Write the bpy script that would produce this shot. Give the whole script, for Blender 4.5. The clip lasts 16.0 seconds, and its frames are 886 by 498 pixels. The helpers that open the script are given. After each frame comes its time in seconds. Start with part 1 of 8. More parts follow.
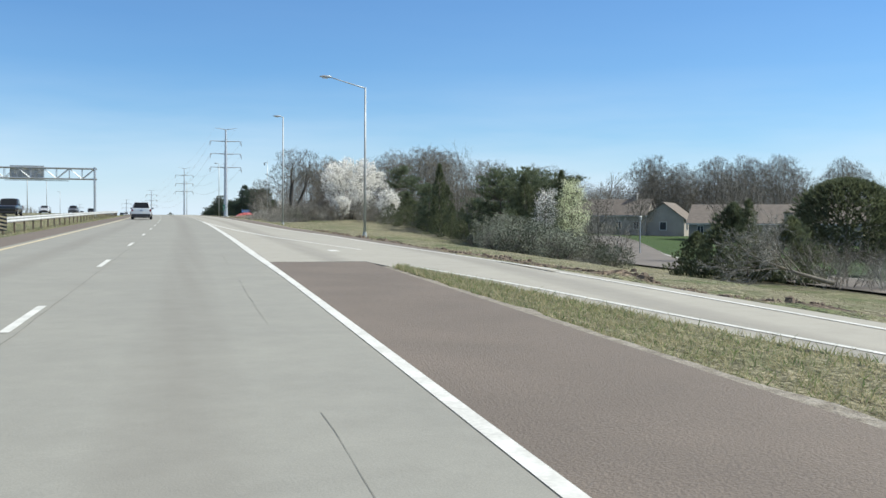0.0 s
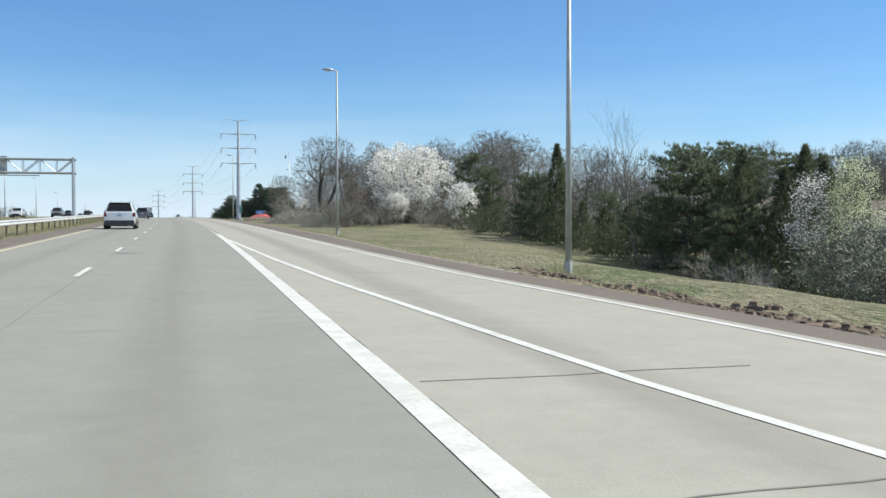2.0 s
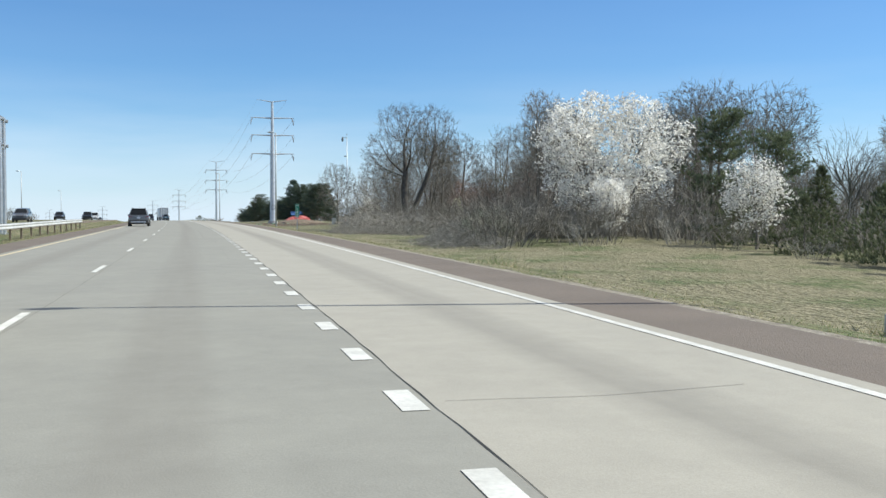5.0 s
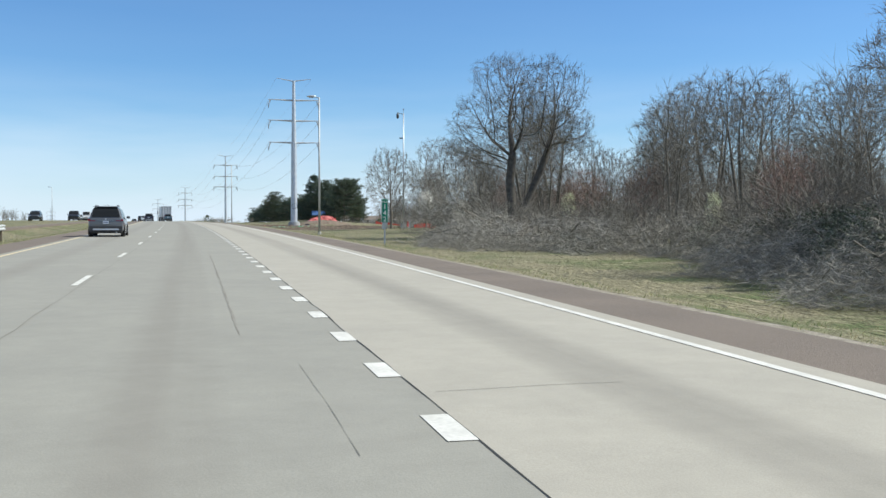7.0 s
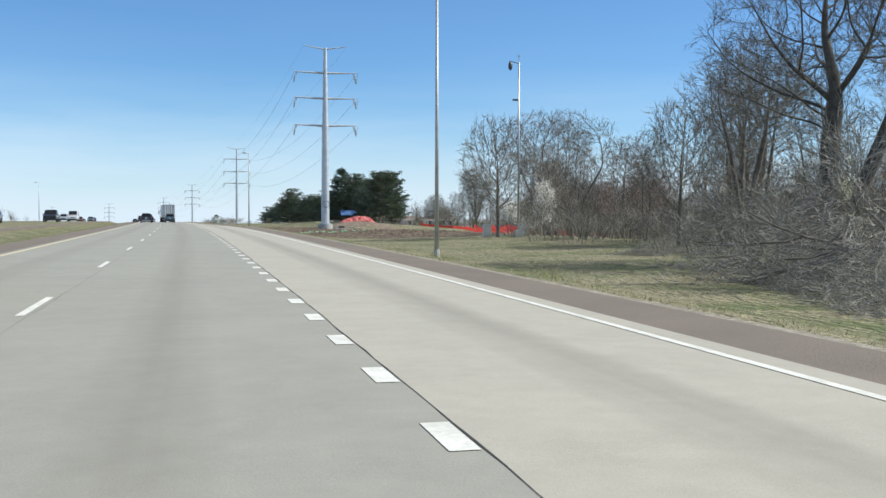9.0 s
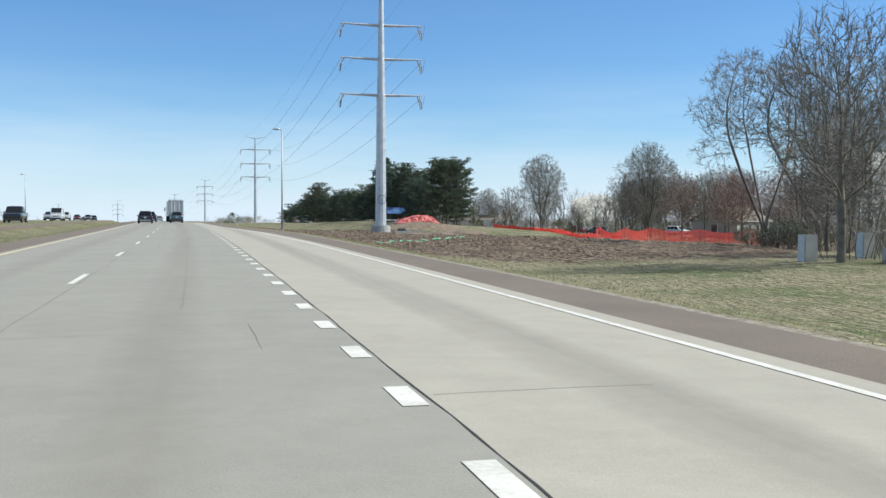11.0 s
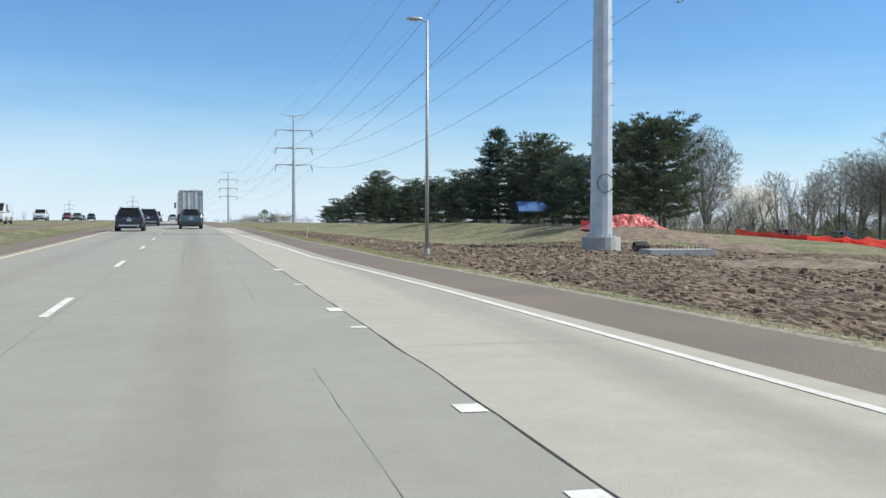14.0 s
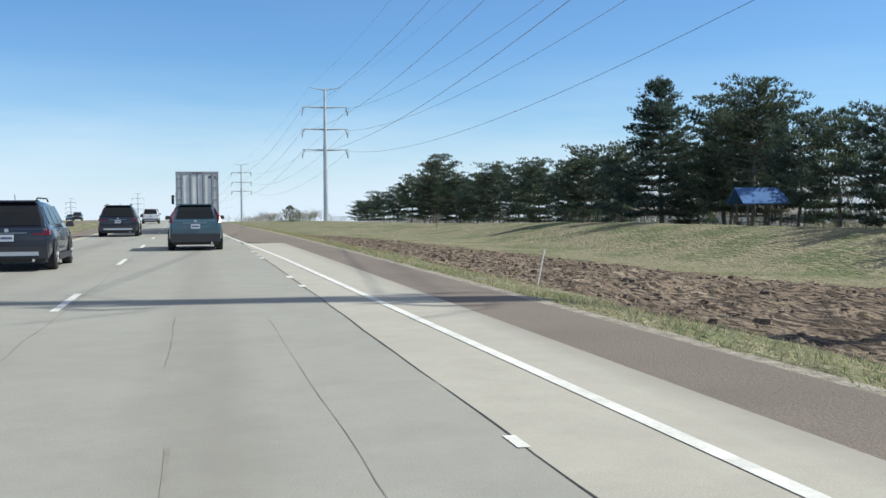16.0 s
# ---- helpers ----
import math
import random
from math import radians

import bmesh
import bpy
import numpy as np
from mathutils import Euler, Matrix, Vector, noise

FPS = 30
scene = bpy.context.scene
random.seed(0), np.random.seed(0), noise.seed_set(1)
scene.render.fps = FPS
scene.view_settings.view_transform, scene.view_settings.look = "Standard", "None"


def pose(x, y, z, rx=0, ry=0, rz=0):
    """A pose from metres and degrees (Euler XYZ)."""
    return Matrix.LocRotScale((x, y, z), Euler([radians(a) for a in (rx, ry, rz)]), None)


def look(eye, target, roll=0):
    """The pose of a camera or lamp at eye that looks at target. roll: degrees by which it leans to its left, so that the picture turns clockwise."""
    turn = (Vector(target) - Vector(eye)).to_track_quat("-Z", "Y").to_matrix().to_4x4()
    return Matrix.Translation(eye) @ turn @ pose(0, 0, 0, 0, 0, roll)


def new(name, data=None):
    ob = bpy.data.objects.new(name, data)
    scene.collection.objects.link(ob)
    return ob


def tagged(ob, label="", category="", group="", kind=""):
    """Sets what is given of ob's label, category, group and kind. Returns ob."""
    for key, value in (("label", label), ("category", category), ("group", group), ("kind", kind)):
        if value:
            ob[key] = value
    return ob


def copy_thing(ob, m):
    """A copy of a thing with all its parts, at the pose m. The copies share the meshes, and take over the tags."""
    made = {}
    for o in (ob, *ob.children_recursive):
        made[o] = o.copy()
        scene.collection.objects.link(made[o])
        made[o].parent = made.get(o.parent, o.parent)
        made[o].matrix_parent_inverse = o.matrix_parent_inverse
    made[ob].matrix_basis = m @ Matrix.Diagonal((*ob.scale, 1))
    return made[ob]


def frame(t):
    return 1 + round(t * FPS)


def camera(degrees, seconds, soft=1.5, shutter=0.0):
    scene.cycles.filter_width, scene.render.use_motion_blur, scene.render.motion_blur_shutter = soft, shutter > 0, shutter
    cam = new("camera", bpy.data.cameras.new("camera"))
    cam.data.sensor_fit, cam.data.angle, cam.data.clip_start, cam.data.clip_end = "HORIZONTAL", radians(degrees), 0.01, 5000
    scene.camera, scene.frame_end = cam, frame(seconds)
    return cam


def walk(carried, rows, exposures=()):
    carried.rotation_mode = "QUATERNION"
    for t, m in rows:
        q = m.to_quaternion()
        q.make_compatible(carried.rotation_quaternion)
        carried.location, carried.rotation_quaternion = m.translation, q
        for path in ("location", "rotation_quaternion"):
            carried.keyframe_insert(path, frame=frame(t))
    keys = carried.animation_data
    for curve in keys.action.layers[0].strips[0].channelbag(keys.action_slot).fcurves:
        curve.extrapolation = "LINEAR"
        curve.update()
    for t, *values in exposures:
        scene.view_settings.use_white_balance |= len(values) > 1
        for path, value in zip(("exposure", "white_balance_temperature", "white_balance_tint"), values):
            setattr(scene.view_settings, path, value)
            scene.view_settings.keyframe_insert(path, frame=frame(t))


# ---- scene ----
cam = camera(47.15, 16.0)
# seconds, eye x y z, yaw (left), pitch, roll
PATH = [
    (0.0, -3.483, -0.000, -0.954, -16.043, -1.439, -0.339),
    (0.5, -3.060, 9.826, -0.793, -15.917, -1.456, -0.260),
    (1.0, -2.665, 19.669, -0.629, -15.739, -1.465, -0.205),
    (1.5, -2.249, 29.385, -0.480, -15.665, -1.476, -0.087),
    (2.0, -1.871, 39.110, -0.326, -15.523, -1.488, 0.064),
    (2.5, -1.529, 48.847, -0.183, -15.384, -1.541, 0.196),
    (3.0, -1.225, 58.540, -0.036, -15.188, -1.556, 0.237),
    (3.5, -0.971, 68.241, 0.117, -14.932, -1.508, 0.210),
    (4.0, -0.777, 78.041, 0.267, -14.680, -1.485, 0.166),
    (6.5, -0.082, 128.005, 0.932, -13.989, -1.492, 0.020),
    (7.0, -0.022, 138.211, 1.065, -13.926, -1.505, -0.021),
    (7.5, 0.009, 148.592, 1.181, -13.862, -1.514, -0.047),
    (8.0, 0.055, 159.107, 1.302, -13.706, -1.523, -0.048),
    (8.5, 0.112, 169.708, 1.416, -13.608, -1.533, -0.050),
    (9.0, 0.122, 180.399, 1.522, -13.517, -1.540, -0.088),
    (11.5, -0.343, 234.339, 1.998, -12.605, -1.711, -0.195),
    (12.0, -0.554, 245.319, 2.084, -12.353, -1.747, -0.202),
    (12.5, -0.846, 256.488, 2.161, -12.141, -1.757, -0.187),
    (13.0, -1.153, 267.804, 2.242, -11.973, -1.812, -0.188),
    (13.5, -1.491, 279.233, 2.294, -11.857, -1.832, -0.159),
    (14.0, -1.855, 290.760, 2.372, -11.750, -1.863, -0.103),
    (14.5, -2.254, 302.442, 2.436, -11.642, -1.906, -0.020),
    (15.0, -2.704, 314.339, 2.459, -11.555, -2.017, 0.081),
    (15.5, -3.167, 326.452, 2.540, -11.420, -2.056, 0.241),
    (16.0, -3.515, 338.710, 2.593, -11.221, -2.163, 0.430),
]


def eye_pose(x, y, z, yaw, pitch, roll):
    return Matrix.Translation((x, y, z)) @ pose(0, 0, 0, 0, 0, yaw) @ pose(0, 0, 0, 90 + pitch) @ pose(0, 0, 0, 0, 0, -roll)


walk(cam, [(r[0], eye_pose(*r[1:])) for r in PATH])

# ---- light ----
world = bpy.data.worlds.new("world")
scene.world = world
world.use_nodes = True
wn, wl = world.node_tree.nodes, world.node_tree.links
SUN_TO = Vector((0.72, -0.10, 0.68)).normalized()
sky = wn.new("ShaderNodeTexSky")
sky.sky_type = "NISHITA"
sky.sun_disc = False
sky.sun_elevation = math.asin(SUN_TO.z)
sky.sun_rotation = math.atan2(SUN_TO.x, SUN_TO.y)
sky.air_density, sky.dust_density, sky.ozone_density = 1.0, 0.0, 3.0
wn["Background"].inputs["Strength"].default_value = 0.098
# thin high cloud, denser low in the sky
w_co = wn.new("ShaderNodeTexCoord")
w_map = wn.new("ShaderNodeMapping")
w_map.inputs["Scale"].default_value = (1.6, 1.6, 11.0)
w_noise = wn.new("ShaderNodeTexNoise")
w_noise.inputs["Scale"].default_value = 1.7
w_noise.inputs["Detail"].default_value = 5.0
w_noise.inputs["Roughness"].default_value = 0.55
w_ramp = wn.new("ShaderNodeMapRange")
w_ramp.inputs["From Min"].default_value, w_ramp.inputs["From Max"].default_value = 0.22, 0.72
w_sep = wn.new("ShaderNodeSeparateXYZ")
w_low = wn.new("ShaderNodeMapRange")
w_low.inputs["From Min"].default_value, w_low.inputs["From Max"].default_value = 0.15, 0.0
w_low.inputs["To Min"].default_value, w_low.inputs["To Max"].default_value = 0.04, 0.95
w_mul = wn.new("ShaderNodeMath")
w_mul.operation = "MULTIPLY"
w_mix = wn.new("ShaderNodeMix")
w_mix.data_type = "RGBA"
w_mix.inputs["B"].default_value = (6.2, 7.35, 8.6, 1)
wl.new(w_co.outputs["Generated"], w_map.inputs["Vector"])
wl.new(w_map.outputs["Vector"], w_noise.inputs["Vector"])
wl.new(w_noise.outputs["Fac"], w_ramp.inputs["Value"])
wl.new(w_co.outputs["Generated"], w_sep.inputs["Vector"])
wl.new(w_sep.outputs["Z"], w_low.inputs["Value"])
wl.new(w_ramp.outputs["Result"], w_mul.inputs[0])
wl.new(w_low.outputs["Result"], w_mul.inputs[1])
wl.new(w_mul.outputs["Value"], w_mix.inputs["Factor"])
w_tint = wn.new("ShaderNodeMix")
w_tint.data_type, w_tint.blend_type = "RGBA", "MULTIPLY"
w_tint.inputs["Factor"].default_value = 1.0
w_tint.inputs["B"].default_value = (0.58, 0.86, 1.12, 1)
wl.new(sky.outputs["Color"], w_tint.inputs["A"])
wl.new(w_tint.outputs["Result"], w_mix.inputs["A"])
# whitish haze over the horizon
w_haze = wn.new("ShaderNodeMapRange")
w_haze.inputs["From Min"].default_value, w_haze.inputs["From Max"].default_value = 0.085, -0.01
w_haze.inputs["To Min"].default_value, w_haze.inputs["To Max"].default_value = 0.0, 0.85
w_mix2 = wn.new("ShaderNodeMix")
w_mix2.data_type = "RGBA"
w_mix2.inputs["B"].default_value = (6.3, 7.35, 8.5, 1)
wl.new(w_sep.outputs["Z"], w_haze.inputs["Value"])
wl.new(w_haze.outputs["Result"], w_mix2.inputs["Factor"])
wl.new(w_mix.outputs["Result"], w_mix2.inputs["A"])
# thin milky veil added to the unseen upper sky for whiter, brighter fill light
w_fill = wn.new("ShaderNodeMapRange")
w_fill.inputs["From Min"].default_value, w_fill.inputs["From Max"].default_value = 0.28, 0.75
w_fill.inputs["To Min"].default_value, w_fill.inputs["To Max"].default_value = 0.0, 0.55
w_mix3 = wn.new("ShaderNodeMix")
w_mix3.data_type = "RGBA"
w_mix3.inputs["B"].default_value = (5.6, 5.7, 5.8, 1)
wl.new(w_sep.outputs["Z"], w_fill.inputs["Value"])
wl.new(w_fill.outputs["Result"], w_mix3.inputs["Factor"])
wl.new(w_mix2.outputs["Result"], w_mix3.inputs["A"])
wl.new(w_mix3.outputs["Result"], wn["Background"].inputs["Color"])

sun = new("sun", bpy.data.lights.new("sun", "SUN"))
sun.data.energy, sun.data.angle, sun.data.color = 4.8, radians(0.53), (0.955, 0.965, 0.885)
sun.matrix_world = look((0, 0, 60), Vector((0, 0, 60)) - SUN_TO)
scene.view_settings.exposure = 0.3


# ---- materials ----
def material(name, color, rough=0.8, metal=0.0, second=None, scale=3.0, spread=(0.35, 0.65), bump=0.0, bump_scale=40.0, jitter=0.0, fine=0.0, object_space=True, island=0.0, spec=0.5):
    """A procedural surface: two colours mixed by a broad noise, a fine grain, relief, and a shift of brightness from piece to piece."""
    m = bpy.data.materials.new(name)
    m.use_nodes = True
    n, l = m.node_tree.nodes, m.node_tree.links
    b = n["Principled BSDF"]
    b.inputs["Roughness"].default_value, b.inputs["Metallic"].default_value = rough, metal
    b.inputs["Specular IOR Level"].default_value = spec
    co = n.new("ShaderNodeTexCoord")
    src = co.outputs["Object"]
    col = None
    if second:
        nz = n.new("ShaderNodeTexNoise")
        nz.inputs["Scale"].default_value, nz.inputs["Detail"].default_value = scale, 6.0
        l.new(src, nz.inputs["Vector"])
        mr = n.new("ShaderNodeMapRange")
        mr.inputs["From Min"].default_value, mr.inputs["From Max"].default_value = spread
        l.new(nz.outputs["Fac"], mr.inputs["Value"])
        mx = n.new("ShaderNodeMix")
        mx.data_type = "RGBA"
        mx.inputs["A"].default_value, mx.inputs["B"].default_value = (*color, 1), (*second, 1)
        l.new(mr.outputs["Result"], mx.inputs["Factor"])
        col = mx.outputs["Result"]
    else:
        rgb = n.new("ShaderNodeRGB")
        rgb.outputs[0].default_value = (*color, 1)
        col = rgb.outputs[0]

    def scaled(col, fac):
        hs = n.new("ShaderNodeHueSaturation")
        l.new(fac, hs.inputs["Value"])
        l.new(col, hs.inputs["Color"])
        return hs.outputs["Color"]
    if fine:
        nf = n.new("ShaderNodeTexNoise")
        nf.inputs["Scale"].default_value, nf.inputs["Detail"].default_value = bump_scale, 3.0
        l.new(src, nf.inputs["Vector"])
        mf = n.new("ShaderNodeMapRange")
        mf.inputs["From Min"].default_value, mf.inputs["From Max"].default_value = 0.3, 0.7
        mf.inputs["To Min"].default_value, mf.inputs["To Max"].default_value = 1 - fine, 1 + fine
        l.new(nf.outputs["Fac"], mf.inputs["Value"])
        col = scaled(col, mf.outputs["Result"])
    for amount, kind, socket in ((jitter, "ShaderNodeObjectInfo", "Random"), (island, "ShaderNodeNewGeometry", "Random Per Island")):
        if amount:
            oi = n.new(kind)
            mj = n.new("ShaderNodeMapRange")
            mj.inputs["To Min"].default_value, mj.inputs["To Max"].default_value = 1 - amount, 1 + amount
            l.new(oi.outputs[socket], mj.inputs["Value"])
            col = scaled(col, mj.outputs["Result"])
    l.new(col, b.inputs["Base Color"])
    if bump:
        nb = n.new("ShaderNodeTexNoise")
        nb.inputs["Scale"].default_value, nb.inputs["Detail"].default_value = bump_scale, 4.0
        l.new(src, nb.inputs["Vector"])
        bp = n.new("ShaderNodeBump")
        bp.inputs["Strength"].default_value, bp.inputs["Distance"].default_value = bump, 0.05
        l.new(nb.outputs["Fac"], bp.inputs["Height"])
        l.new(bp.outputs["Normal"], b.inputs["Normal"])
    return m


M = {}


def pavement_material(name, light, dark):
    """Pale worn concrete: blotches, aggregate, and oil-darkened strips along the middle of each lane."""
    m = material(name, light, 0.85, second=dark, scale=0.45, bump=0.10, bump_scale=70, fine=0.07)
    n, l = m.node_tree.nodes, m.node_tree.links
    b = n["Principled BSDF"]
    col = b.inputs["Base Color"].links[0].from_socket
    at = n.new("ShaderNodeAttribute")
    at.attribute_name = "across"
    wave = n.new("ShaderNodeMath")
    wave.operation = "COSINE"
    sc = n.new("ShaderNodeMath")
    sc.operation = "MULTIPLY_ADD"
    sc.inputs[1].default_value, sc.inputs[2].default_value = 2 * math.pi / 3.80, 0.38
    l.new(at.outputs["Fac"], sc.inputs[0])
    l.new(sc.outputs["Value"], wave.inputs[0])
    co = n.new("ShaderNodeTexCoord")
    mp = n.new("ShaderNodeMapping")
    mp.inputs["Scale"].default_value = (2.6, 0.035, 1.0)
    nz = n.new("ShaderNodeTexNoise")
    nz.inputs["Scale"].default_value, nz.inputs["Detail"].default_value = 1.0, 5.0
    l.new(co.outputs["Object"], mp.inputs["Vector"])
    l.new(mp.outputs["Vector"], nz.inputs["Vector"])
    r = n.new("ShaderNodeMapRange")
    r.inputs["From Min"].default_value, r.inputs["From Max"].default_value = 0.6, 1.0
    l.new(wave.outputs["Value"], r.inputs["Value"])
    k = n.new("ShaderNodeMath")
    k.operation = "MULTIPLY"
    l.new(r.outputs["Result"], k.inputs[0])
    l.new(nz.outputs["Fac"], k.inputs[1])
    mx = n.new("ShaderNodeMix")
    mx.data_type = "RGBA"
    mx.inputs["B"].default_value = (0.215, 0.199, 0.168, 1)
    l.new(k.outputs["Value"], mx.inputs["Factor"])
    l.new(col, mx.inputs["A"])
    # scattered darker stains and pale scuffs
    st = n.new("ShaderNodeTexNoise")
    st.inputs["Scale"].default_value, st.inputs["Detail"].default_value, st.inputs["Roughness"].default_value = 2.2, 6.0, 0.7
    l.new(co.outputs["Object"], st.inputs["Vector"])
    sr = n.new("ShaderNodeMapRange")
    sr.inputs["From Min"].default_value, sr.inputs["From Max"].default_value = 0.30, 0.70
    sr.inputs["To Min"].default_value, sr.inputs["To Max"].default_value = 0.93, 1.06
    l.new(st.outputs["Fac"], sr.inputs["Value"])
    hs = n.new("ShaderNodeHueSaturation")
    l.new(sr.outputs["Result"], hs.inputs["Value"])
    l.new(mx.outputs["Result"], hs.inputs["Color"])
    l.new(hs.outputs["Color"], b.inputs["Base Color"])
    return m


M["concrete"] = pavement_material("grey_concrete_pavement", (0.282, 0.271, 0.232), (0.263, 0.253, 0.218))
M["concrete_warm"] = pavement_material("beige_concrete_pavement", (0.372, 0.345, 0.288), (0.352, 0.327, 0.274))
M["shoulder"] = material("brown_asphalt", (0.178, 0.143, 0.114), 0.9, second=(0.150, 0.121, 0.097), scale=0.5, bump=0.4, bump_scale=45, fine=0.15)
M["white_paint"] = material("white_road_paint", (0.68, 0.665, 0.61), 0.7, second=(0.55, 0.535, 0.485), scale=3, fine=0.1, bump_scale=25)
M["yellow_paint"] = material("yellow_road_paint", (0.70, 0.57, 0.33), 0.7, second=(0.58, 0.49, 0.32), scale=2)
M["seam"] = material("tar_seam", (0.035, 0.033, 0.030), 0.8)
M["tyre_mark"] = material("tyre_marked_concrete", (0.190, 0.170, 0.145), 0.85, second=(0.250, 0.236, 0.202), scale=2.5)
M["crack"] = material("pavement_crack", (0.150, 0.140, 0.120), 0.9, second=(0.22, 0.208, 0.18), scale=1.5)
M["gravel"] = material("gravel_edge", (0.33, 0.295, 0.24), 0.95, second=(0.20, 0.17, 0.13), scale=6, bump=0.6, bump_scale=30, fine=0.3)
M["galvanized"] = material("galvanized_steel", (0.52, 0.54, 0.55), 0.45, 0.75, second=(0.44, 0.46, 0.47), scale=4)
M["pylon_steel"] = material("pale_galvanized_steel", (0.60, 0.62, 0.63), 0.5, 0.55, second=(0.50, 0.53, 0.55), scale=1.2, fine=0.06)
M["lamp_steel"] = material("weathered_grey_steel", (0.50, 0.51, 0.50), 0.55, 0.35, second=(0.40, 0.40, 0.38), scale=2)
M["dark_steel"] = material("dark_steel", (0.10, 0.105, 0.11), 0.55, 0.5)
M["wire"] = material("aluminium_cable", (0.34, 0.35, 0.36), 0.5, 0.6)
M["insulator"] = material("grey_insulator", (0.30, 0.31, 0.32), 0.35)
M["rail_white"] = material("weathered_guardrail", (0.66, 0.66, 0.64), 0.55, 0.3, second=(0.52, 0.52, 0.50), scale=1.5, fine=0.08)
M["bark"] = material("grey_brown_bark", (0.21, 0.185, 0.15), 0.95, second=(0.125, 0.110, 0.088), scale=3, jitter=0.2, fine=0.2, bump_scale=20)
M["bark_dark"] = material("dark_grey_bark", (0.125, 0.112, 0.095), 0.95, second=(0.075, 0.067, 0.056), scale=3, fine=0.2, bump=0.4, bump_scale=14)
M["twig"] = material("thin_twigs", (0.245, 0.222, 0.184), 0.95, second=(0.168, 0.152, 0.126), scale=1, jitter=0.2)
M["twig_dark"] = material("dark_grey_twigs", (0.172, 0.154, 0.126), 0.95, second=(0.115, 0.102, 0.083), scale=1, jitter=0.15)
M["twig_pale"] = material("pale_dry_twigs", (0.40, 0.375, 0.325), 0.95, second=(0.22, 0.205, 0.175), scale=1.5, island=0.3)
M["twig_red"] = material("reddish_budding_twigs", (0.300, 0.200, 0.160), 0.95, second=(0.215, 0.148, 0.120), scale=1, jitter=0.15)
M["needle"] = material("pine_needles", (0.120, 0.152, 0.094), 0.75, second=(0.070, 0.095, 0.066), scale=0.9, island=0.35, jitter=0.15)
M["needle_olive"] = material("olive_pine_needles", (0.185, 0.215, 0.122), 0.75, second=(0.112, 0.140, 0.088), scale=0.9, island=0.35, jitter=0.15)
M["needle_blue"] = material("spruce_needles", (0.100, 0.140, 0.104), 0.75, second=(0.060, 0.088, 0.070), scale=0.9, island=0.35)
M["cedar"] = material("cedar_foliage", (0.165, 0.185, 0.098), 0.8, second=(0.100, 0.118, 0.068), scale=1.2, island=0.35, jitter=0.15)
M["needle_brown"] = material("browning_needles", (0.24, 0.17, 0.115), 0.85, second=(0.11, 0.105, 0.06), scale=1.0, island=0.3)
M["blossom"] = material("white_blossom", (0.92, 0.90, 0.85), 0.8, second=(0.84, 0.81, 0.74), scale=1.2, island=0.18)
M["leaf_grey"] = material("grey_green_leaves", (0.085, 0.105, 0.060), 0.65, second=(0.150, 0.160, 0.110), scale=1.2, island=0.30)
M["blossom_green"] = material("pale_green_blossom", (0.82, 0.83, 0.60), 0.8, second=(0.64, 0.68, 0.40), scale=1.2, island=0.2)
M["rubber"] = material("tyre_rubber", (0.022, 0.022, 0.023), 0.85)
M["rim"] = material("alloy_rim", (0.62, 0.63, 0.64), 0.35, 0.35)
M["glass_dark"] = material("tinted_car_glass", (0.012, 0.014, 0.016), 0.10, spec=0.28)
M["plastic_black"] = material("black_plastic", (0.030, 0.030, 0.032), 0.55)
M["red_lens"] = material("red_lens", (0.17, 0.008, 0.012), 0.2)
M["silver_trim"] = material("satin_silver_trim", (0.46, 0.47, 0.48), 0.45, 0.5)
M["clear_lens"] = material("clear_lens", (0.62, 0.62, 0.62), 0.12)
M["chrome"] = material("chrome_trim", (0.75, 0.75, 0.76), 0.15, 1.0)
M["plate"] = material("licence_plate", (0.58, 0.62, 0.68), 0.5)
M["plate_bar"] = material("plate_characters", (0.10, 0.12, 0.2), 0.6)
M["sign_green"] = material("green_sign_sheet", (0.0, 0.225, 0.125), 0.5, second=(0.0, 0.20, 0.115), scale=3)
M["sign_white"] = material("white_sign_letters", (0.82, 0.84, 0.82), 0.5)
M["orange_net"] = material("orange_plastic_netting", (0.86, 0.135, 0.105), 0.7, second=(0.72, 0.10, 0.08), scale=1.0)
M["red_tarp"] = material("faded_red_sheet", (0.60, 0.17, 0.15), 0.45, second=(0.42, 0.075, 0.065), scale=2.2, spread=(0.4, 0.6))
M["green_sock"] = material("green_mesh_sock", (0.10, 0.33, 0.18), 0.75, second=(0.22, 0.42, 0.28), scale=2.0)
M["blue_roof"] = material("blue_painted_roof", (0.085, 0.17, 0.36), 0.9, second=(0.065, 0.135, 0.29), scale=1.0, spec=0.2)
M["wood"] = material("weathered_wood", (0.22, 0.17, 0.12), 0.85, second=(0.15, 0.115, 0.08), scale=4)
M["siding"] = material("beige_siding", (0.40, 0.36, 0.31), 0.8, second=(0.34, 0.305, 0.265), scale=0.6, fine=0.08)
M["siding_grey"] = material("grey_siding", (0.30, 0.275, 0.245), 0.8, second=(0.25, 0.23, 0.205), scale=0.6, fine=0.08)
M["roof"] = material("brown_roof_shingles", (0.20, 0.165, 0.135), 0.9, second=(0.15, 0.125, 0.105), scale=1.5, fine=0.15, bump_scale=12)
M["trim_white"] = material("white_trim", (0.72, 0.72, 0.70), 0.6)
M["window_glass"] = material("house_window_glass", (0.04, 0.05, 0.06), 0.08)
M["asphalt"] = material("street_asphalt", (0.185, 0.160, 0.138), 0.9, second=(0.155, 0.135, 0.117), scale=0.6, fine=0.1)
